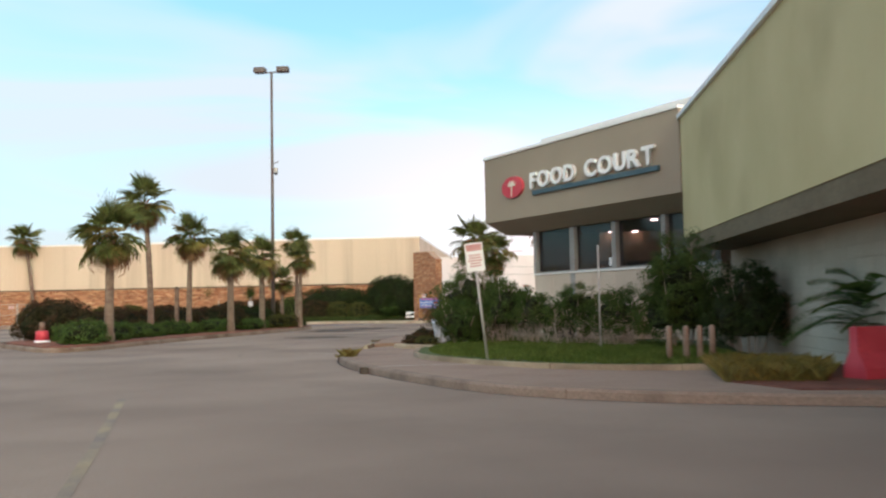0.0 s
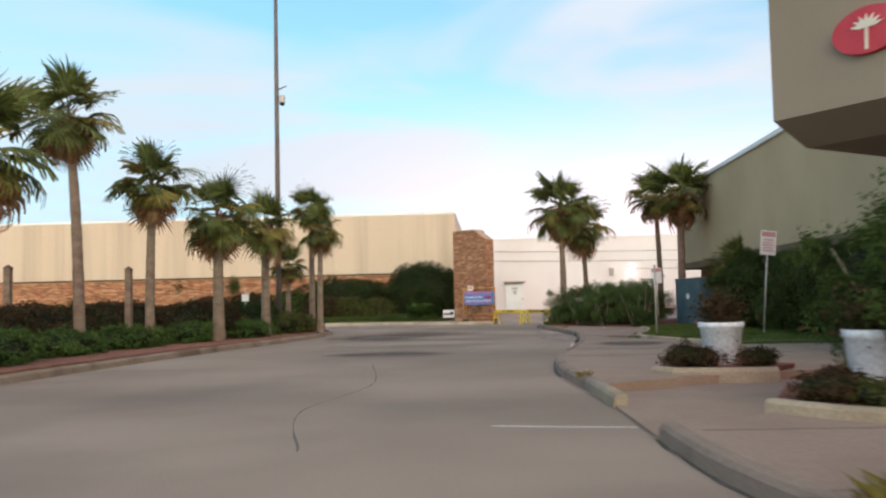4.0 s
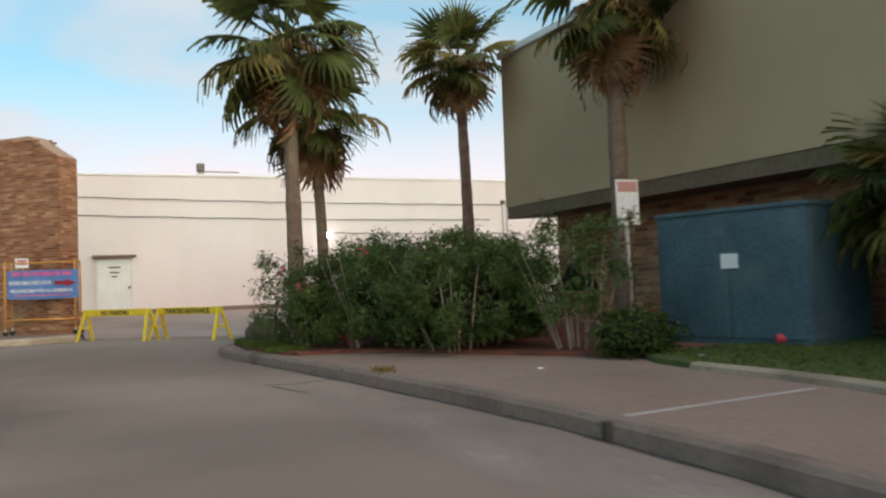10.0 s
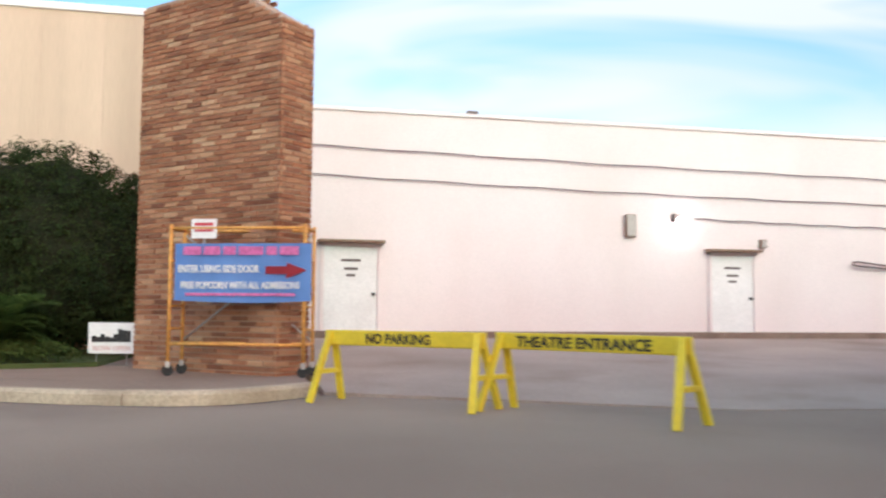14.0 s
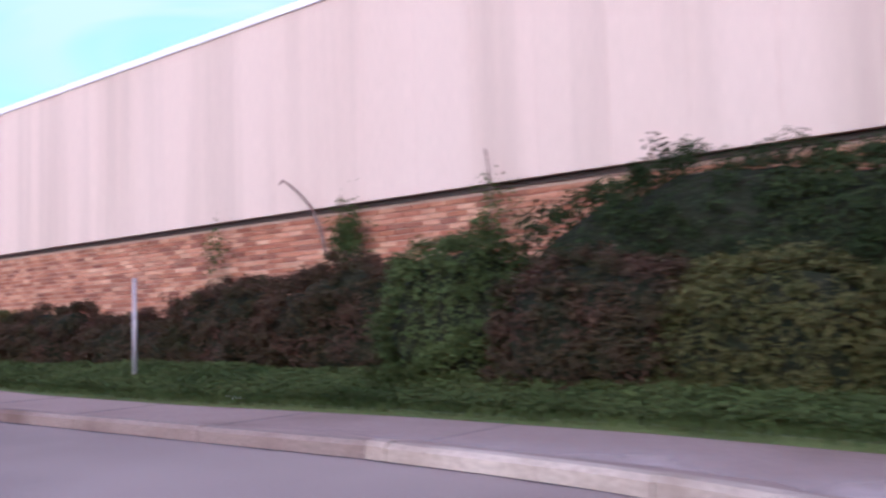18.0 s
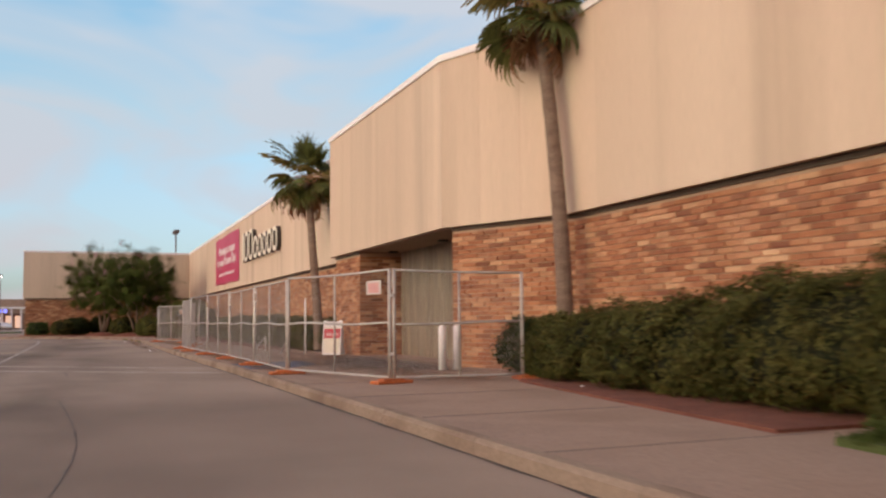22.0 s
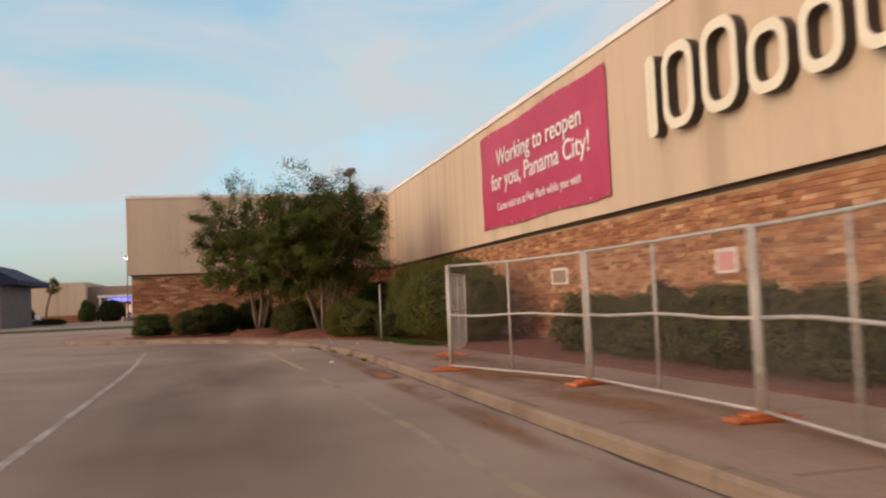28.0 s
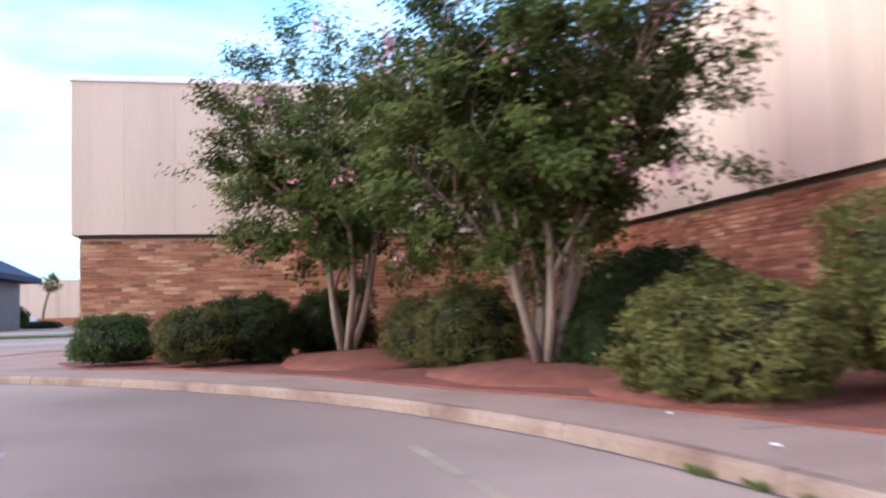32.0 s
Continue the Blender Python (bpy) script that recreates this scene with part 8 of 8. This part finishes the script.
# ---- road markings, cracks and stains ----
ribbon("lane_line", [(2.5, 9.0), (0.9, 13.2), (-1.2, 18.5)], 0.12, M["yellow_line"], "faded yellow line on the asphalt", wobble=0.15)
ribbon("crosswalk_line", [(-52.9, 70.6), (-50.4, 73.6), (-47.9, 76.7)], 0.22, M["paint_line"], "faded white crosswalk line to the ramp", wobble=0.15)
ribbon("crosswalk_line", [(-49.7, 71.2), (-47.6, 74.0), (-45.5, 76.7)], 0.22, M["paint_line"], "faded white crosswalk line to the ramp", wobble=0.15)
ribbon("lane_line", [(-53, 71.2), (-80.6, 71.04), (-89.3, 70.74), (-93, 70.6)], 0.12, M["paint_worn"], "faded white lane line along the store", wobble=0.15)
ribbon("lane_line", [(-88.2, 74.66), (-84.4, 74.84), (-79.6, 75.06)], 0.14, M["paint_yellow"], "short yellow lane line piece along the store", z=0.008, wobble=0.12)
ribbon("lane_line", [(-62, 75.6), (-76.35, 75.21), (-85.92, 74.76), (-92, 74.4)], 0.12, M["yellow_line"], "faded yellow lane line along the store", wobble=0.15)
ribbon("ramp_edge", [(-1.3, 31.45), (-0.6, 31.3), (0.15, 31.2)], 0.07, M["stucco_line"], "pale edge where the paving meets the asphalt", z=0.004, wobble=0.4)
ribbon("walk_joint", [(2.1, 23.1), (2.6, 23.2), (3.1, 23.25), (3.6, 23.4), (4.2, 23.42)], 0.05, M["stucco_line"], "pale broken joint across the walk", z=0.155, wobble=0.8)
ribbon("crack", [(1.1, 26.3), (1.35, 25.4), (1.75, 24.7), (1.8, 24.2)], 0.014, M["crack"], "dark crack in the walk", z=0.1555, category="crack", wobble=0.7)
ribbon("crack", [(2.2, 23.9), (2.9, 23.75), (3.5, 23.95)], 0.014, M["crack"], "dark crack in the walk", z=0.1555, category="crack", wobble=0.7)
ribbon("walk_joint", [(1.86, 54.15), (4.0, 54.45)], 0.06, M["stucco_line"], "pale filled joint across the side walk", z=0.155)
for pts in ([(0.54, 48.4), (0.2, 46.8), (-0.24, 45.0), (-0.55, 43.7), (-0.8, 42.6)], [(-47.5, 73.2), (-46.2, 73.3), (-45, 73.2)], [(-3.0, 30), (-3.6, 33), (-3.2, 36.5), (-3.8, 41)], [(-22, 73.5), (-27, 73.2), (-33, 73.6), (-39, 73.3)], [(-6.2, 20), (-5.2, 23), (-5.6, 27)]):
    ribbon("crack", pts, 0.022, M["crack"], "thin dark crack in the asphalt", z=0.003, category="crack", wobble=0.7)


for pts in ([(0.45, 59.65), (0.75, 59.45), (1.05, 59.55), (1.38, 59.6)], [(0.5, 59.4), (0.58, 58.9), (0.68, 58.4)], [(1.05, 60.9), (1.22, 60.85)]):
    ribbon("crack", pts, 0.055, M["crack"], "wide broken crack at the drain opening", z=0.003, category="crack", wobble=0.6)
# damp dirt in the corner below the kerbs
ribbon("gutter_dirt", inset(smooth_line(K_SIDE[2:14]), -0.015), 0.07, M["gutter_dirt"], "dark damp dirt in the gutter below the kerb", z=0.003, category="dirt", wobble=0.9)
ribbon("gutter_dirt", inset(smooth_line(K_FOOD), -0.015), 0.05, M["gutter_dirt"], "dark damp dirt in the gutter below the kerb", z=0.003, category="dirt", wobble=0.9)
ribbon("gutter_dirt", inset(smooth_line(K_STORE[2:]), -0.015), 0.06, M["gutter_dirt"], "dark damp dirt in the gutter below the kerb", z=0.003, category="dirt", wobble=0.9)

# scored joints across the walks
for k in range(30):
    x = -12.5 - 2.9 * k
    bm = bmesh.new()
    yb = 78.55 if x > -29 else (80.1 if x > -38 else 79.6)
    box(bm, (x - 0.008, 77.15, 0.147), (x + 0.008, yb, 0.1535))
    tagged(part("walk_joint", bm, M["crack"]), "narrow scored joint in the concrete walk", "joint", kind="structure")
for y, x0, x1 in ((40.5, 0.3, 5), (42.6, 0.55, 4.4), (45.2, 1.0, 3.7), (47.8, 1.4, 3.0), (50.4, 1.65, 3.3), (29.9, 0.5, 2.4), (27.45, 0.65, 2.35)):
    bm = bmesh.new()
    box(bm, (x0, y - 0.009, 0.147), (x1, y + 0.009, 0.1535))
    tagged(part("walk_joint", bm, M["crack"]), "narrow scored joint in the concrete walk", "joint", kind="structure")
# washed rusty dirt along the kerb
def wash(x0, x1, y0, y1, z, material, label, category):
    vs = [(x0, y0, z), (x1, y0, z), (x1, y1, z), (x0, y1, z)]
    tagged(mesh_object("stain", vs, [(0, 1, 2, 3)], material), label, category, kind="structure")


wash(-86, -62, 76.98, 79.2, 0.1575, M["rust_wash"], "rusty dirt washed over the walk", "dirt")
wash(-90, -60, 76.0, 76.75, 0.0045, M["rust_wash"], "rusty dirt washed along the gutter", "dirt")
# brown dirt that also darkens the walk for the canopy's shade
wash(-58, -34, 78.2, 81.6, 0.1560, M["rust_wash"], "brown dirt with painted canopy shade over the walk by the entrance", "dirt")
wash(-60, -36, 77.0, 78.2, 0.1575, M["rust_wash"], "rusty dirt washed over the walk", "dirt")
wash(-5.9, -2.0, 43.4, 46.3, 0.0045, M["oil"], "dark old oil stain on the asphalt", "stain")
wash(-5.4, -2.7, 55.6, 57.0, 0.0045, M["oil"], "dark old oil stain on the asphalt", "stain")
# broad thin sheets that darken stretches of the asphalt
wash(-8.0, 0.4, 42.0, 64.5, 0.0035, M["road_dark"], "broad darker patch on the asphalt", "stain")
wash(-8.2, -2.2, 50.5, 63.5, 0.0048, M["grime_and_shade"], "darker patch of asphalt beside the palm island", "stain")
wash(1.95, 3.0, 47.6, 50.6, 0.1560, M["grime_and_shade"], "dark blotchy stain on the side walk", "stain")
wash(1.1, 3.3, 43.2, 46.8, 0.1560, M["grime_and_shade"], "dark blotchy stain on the side walk", "stain")
wash(0.15, 1.85, 48.6, 60.4, 0.0030, M["pale_wear"], "pale worn concrete along the gutter", "pavement")
wash(-78, -14, 66.0, 76.6, 0.0030, M["road_dark"], "broad darker patch on the road along the store", "stain")
ribbon("stain", inset(smooth_line(K_STORE[3:12]), 0.80), 1.1, M["pale_walk"], "pale worn concrete on the walk at the store corner", z=0.1545, category="pavement", wobble=0.2)
wash(-13.5, -2.6, 66.5, 76.8, 0.0042, M["pale_wear"], "pale worn asphalt at the store corner", "pavement")
wash(-100, -60, 70.0, 75.6, 0.0034, M["road_dark"], "broad darker patch on the road along the store", "stain")
rng = random.Random(5)
for x, y in ((3.21, 52.49), (3.55, 52.5), (3.28, 51.49), (2.82, 50.59), (2.56, 50.34), (1.99, 49.13), (2.42, 49.15), (3.1, 50.9), (1.52, 49.2), (2.2, 48.4), (2.7, 49.7), (2.9, 46.4), (2.1, 47.1)):
    n, ph = 12, rng.uniform(0, 6)
    vs = [(x + 0.11 * (1 + 0.25 * math.sin(3 * k + ph)) * math.cos(k * 6.283 / n), y + 0.06 * (1 + 0.3 * math.cos(2 * k + ph)) * math.sin(k * 6.283 / n), 0.1573) for k in range(n)]
    tagged(mesh_object("stain", vs, [tuple(range(n))], M["dark_spot"]), "small dark spot on the side walk", "stain", kind="structure")
cup = thing("paper_cup", "red and white paper cup lying on the lawn", "cup", "", (6.72, 57.5, 0.30))
bm = bmesh.new()
bmesh.ops.create_cone(bm, cap_ends=True, segments=16, radius1=0.055, radius2=0.075, depth=0.26, matrix=Matrix.Rotation(radians(90), 4, "Y"))
part("body", bm, M["red"], cup, "red paper body", smooth=False)
bm = bmesh.new()
bmesh.ops.create_cone(bm, cap_ends=True, segments=16, radius1=0.080, radius2=0.078, depth=0.03, matrix=Matrix.Translation((0.14, 0, 0)) @ Matrix.Rotation(radians(90), 4, "Y"))
part("lid", bm, M["white"], cup, "white lid")
cup.rotation_euler = (0, 0, radians(-30))
# dark sheet that paints the canopy's shade onto the entrance walk
wash(-52.5, -38.5, 78.0, 82.6, 0.1592, M["grime_and_shade"], "canopy shade painted dark over the walk by the entrance", "dirt")
# litter
for i, (x, y, z) in enumerate(((-17.0, 78.7, 0.23), (-17.4, 78.9, 0.23), (-63.2, 76.2, 0.0), (-81.5, 75.9, 0.0), (3.1, 57.5, 0.155), (5.0, 57.1, 0.2), (-35.2, 80.6, 0.2), (1.0, 48.0, 0.0), (0.93, 47.17, 0.0), (6.35, 52.63, 0.25), (-91.96, 77.03, 0.16), (-89.81, 76.84, 0.16), (-87.74, 77.45, 0.16), (-88.77, 75.5, 0.01), (-86.41, 78.3, 0.2))):
    vs = [(0.09 * math.cos(k * 1.05 + i), 0.06 * math.sin(k * 1.05 + i), 0.012 + 0.03 * (k % 2)) for k in range(6)] + [(0, 0, 0.045)]
    lt = mesh_object("litter", vs, [(k, (k + 1) % 6, 6) for k in range(6)] + [tuple(range(6))[::-1]], M["white"])
    lt.location = (x, y, z)
    lt.scale = (1, 1, 1) if i < 4 else (0.55, 0.55, 0.55)
    tagged(lt, "crumpled white paper litter on the ground", "litter", "litter")

# ---- far side of the car park ----
far = thing("far_store", "distant beige store with a reddish base and glazed porch", "building")
block("wall", (-270, 38.0, 1.3), (-230, 49.6, 7.0), M["beige"], far, "", 0.0)
block("base", (-270, 37.9, -0.1), (-229.9, 49.7, 1.3), M["brick"], far, "reddish base", 0.0)
block("side_wall", (-270, 49.6, -0.1), (-233, 75, 6.3), M["concrete"], far, "grey side wall", 0.0)
block("coping", (-270, 37.9, 7.0), (-229.9, 49.7, 7.15), M["coping"], far, "", 0.0)
block("porch_roof", (-233, 51.8, 4.2), (-228, 62, 4.6), M["coping"], far, "", 0.0)
block("sign_band", (-229.5, 53.0, 3.3), (-229.2, 62, 4.2), M["beige"], far, "", 0.0)
for k in range(6):
    block("porch_post", (-229, 52.0 + 1.8 * k, -0.1), (-228.7, 52.35 + 1.8 * k, 4.2), M["white"], far, "", 0.0)
for k in range(5):
    block("shop_window", (-232.9, 52.6 + 1.8 * k, 0.3), (-232.8, 53.9 + 1.8 * k, 2.8), M["downlight_dim"], far, "lit shop window", 0.0)
fs_ = thing("lit_sign", "small lit blue sign over the far porch", "sign")
for k in range(7):
    block("sign_letter", (-229.19, 53.6 + 0.72 * k, 3.45), (-229.1, 54.15 + 0.72 * k, 4.1), M["sign_lit"], fs_, "", 0.0)
gb = thing("gable_building", "dark brick building with a navy gable roof", "building")
block("wall", (-200, 30, -0.1), (-182, 46.4, 5.6), M["pole"], gb, "", 0.0)
bm = bmesh.new()
lo_ = [(27.0, 5.5), (48.6, 5.5), (48.6, 6.1), (44.0, 8.4), (31.0, 8.4), (27.0, 6.1)]
ra = [[bm.verts.new((x, y, z)) for y, z in lo_] for x in (-180.6, -201.4)]
bm.faces.new(ra[0]); bm.faces.new(ra[1][::-1])
for i in range(6):
    bm.faces.new((ra[0][i], ra[1][i], ra[1][(i + 1) % 6], ra[0][(i + 1) % 6]))
part("roof", bm, M["navy"], gb, "navy metal roof")
ysg = thing("yellow_sign", "lit yellow sign on the dark building", "sign")
block("panel", (-181.9, 42.6, 4.2), (-181.7, 44.6, 5.4), M["sign_yellow"], ysg, "", 0.0)


def car(x, y, yaw, label):
    root = thing("car", label, "car", "parked cars", (x, y, 0.0))
    bm = bmesh.new()
    prof = [(-2.2, 0.3), (2.2, 0.3), (2.25, 0.7), (2.0, 0.85), (1.0, 0.95), (0.45, 1.38), (-1.0, 1.42), (-1.75, 1.0), (-2.2, 0.92)]
    for s0, s1 in ((-0.88, 0.88),):
        a = [bm.verts.new((px, s0 * (0.86 if pz > 1.1 else 1), pz)) for px, pz in prof]
        b = [bm.verts.new((px, s1 * (0.86 if pz > 1.1 else 1), pz)) for px, pz in prof]
        bm.faces.new(a); bm.faces.new(b[::-1])
        for i in range(len(prof)):
            j = (i + 1) % len(prof)
            bm.faces.new((a[i], b[i], b[j], a[j]))
    bmesh.ops.bevel(bm, geom=bm.edges[:], offset=0.04, segments=2, affect="EDGES")
    part("body", bm, M["white"], root, "white painted body", True)
    for s in (-1, 1):
        bm = bmesh.new()
        w = [(-1.35, 1.02), (0.75, 0.98), (0.38, 1.30), (-0.92, 1.33)]
        q = [bm.verts.new((px, s * (0.90 - 0.11 * (pz - 0.9) / 0.45 * 1.2 + 0.012), pz)) for px, pz in w]
        bm.faces.new(q)
        part("side_window", bm, M["glass"], root)
        for px in (-1.35, 1.38):
            bm = bmesh.new()
            bmesh.ops.create_cone(bm, cap_ends=True, segments=20, radius1=0.32, radius2=0.32, depth=0.22, matrix=pose(px, s * 0.80, 0.32, 90))
            wh = part("tyre", bm, M["rubber"], root)
            bm = bmesh.new()
            bmesh.ops.create_cone(bm, cap_ends=True, segments=16, radius1=0.2, radius2=0.18, depth=0.03, matrix=pose(px, s * 0.92, 0.32, 90))
            part("rim", bm, M["steel"], wh)
        block("headlight", (2.16, s * 0.62 - 0.16, 0.62), (2.26, s * 0.62 + 0.16, 0.76), M["pot"], root)
        block("tail_light", (-2.25, s * 0.66 - 0.14, 0.72), (-2.17, s * 0.66 + 0.14, 0.86), M["red"], root)
    root.rotation_euler = (0, 0, radians(yaw))


car(-226, 42.0, 8, "small white parked car far across the car park")
car(-226, 37.5, 8, "small white parked car far across the car park")
car(-222, 58.6, 20, "small white parked car beside the far store")
palm(-224, 44.0, 6.2, "slanting far palm in front of the beige store", (0.0, 1.3), z0=0.0, scale=1.25, radius=0.22, dead=2, seed=61, count=20)
bush("round far shrub beside the slanting palm", -224, 40.2, 1.7, 1.9, 3.0, M["leaf"], 2.2, z0=0.0, density=120, leaf=0.25, seed=201, amp=0.2)
bush("upright far shrub against the grey wall", -226, 50.4, 1.2, 1.3, 3.6, M["leaf_mid"], 2.2, z0=0.0, density=120, leaf=0.25, seed=202, amp=0.25)
bush("dark round tree in front of the far porch", -221, 54.9, 2.0, 2.1, 3.7, M["leaf"], 2.2, z0=0.0, density=120, leaf=0.25, seed=203, amp=0.2)
for i in range(6):
    bush("low far hedge along the car park edge", -205, 22.0 + 5.2 * i, 1.2, 2.6, 0.9, M["leaf"], 2.6, z0=0.0, density=70, leaf=0.2, seed=210 + i, name="hedge", group="far hedge")
slab("mulch_ring", [(-73.6 + 1.3 * math.cos(k * 0.5236), 66.2 + 1.3 * math.sin(k * 0.5236)) for k in range(12)], 0.12, M["mulch"], "round mulch bed in the car park", category="mulch")
palm(-73.6, 66.2, 4.7, "cabbage palm in a round car park bed", (0, 0), z0=0.12, scale=1.1, radius=0.16, dead=4, seed=66, count=24)
slab("far_island", [(-92.5, 50), (-91.2, 63.0), (-91.8, 64.2), (-93.5, 63.5), (-97, 50)], 0.15, M["grass"], "grassy car park island with a kerb", category="grass")

# ---- set each assembled thing's origin at its base ----
bpy.context.view_layer.update()
for ob in list(scene.objects):
    if ob.type == "EMPTY" and ob.parent is None and ob.location.length == 0 and ob.children:
        pts = [c.matrix_world @ Vector(v) for c in ob.children_recursive if c.type == "MESH" for v in c.bound_box]
        lo = Vector([min(p[i] for p in pts) for i in range(3)])
        hi = Vector([max(p[i] for p in pts) for i in range(3)])
        base_at = Vector(((lo.x + hi.x) / 2, (lo.y + hi.y) / 2, lo.z))
        ob.location = base_at
        for c in ob.children:
            c.matrix_parent_inverse = Matrix.Translation(-base_at)
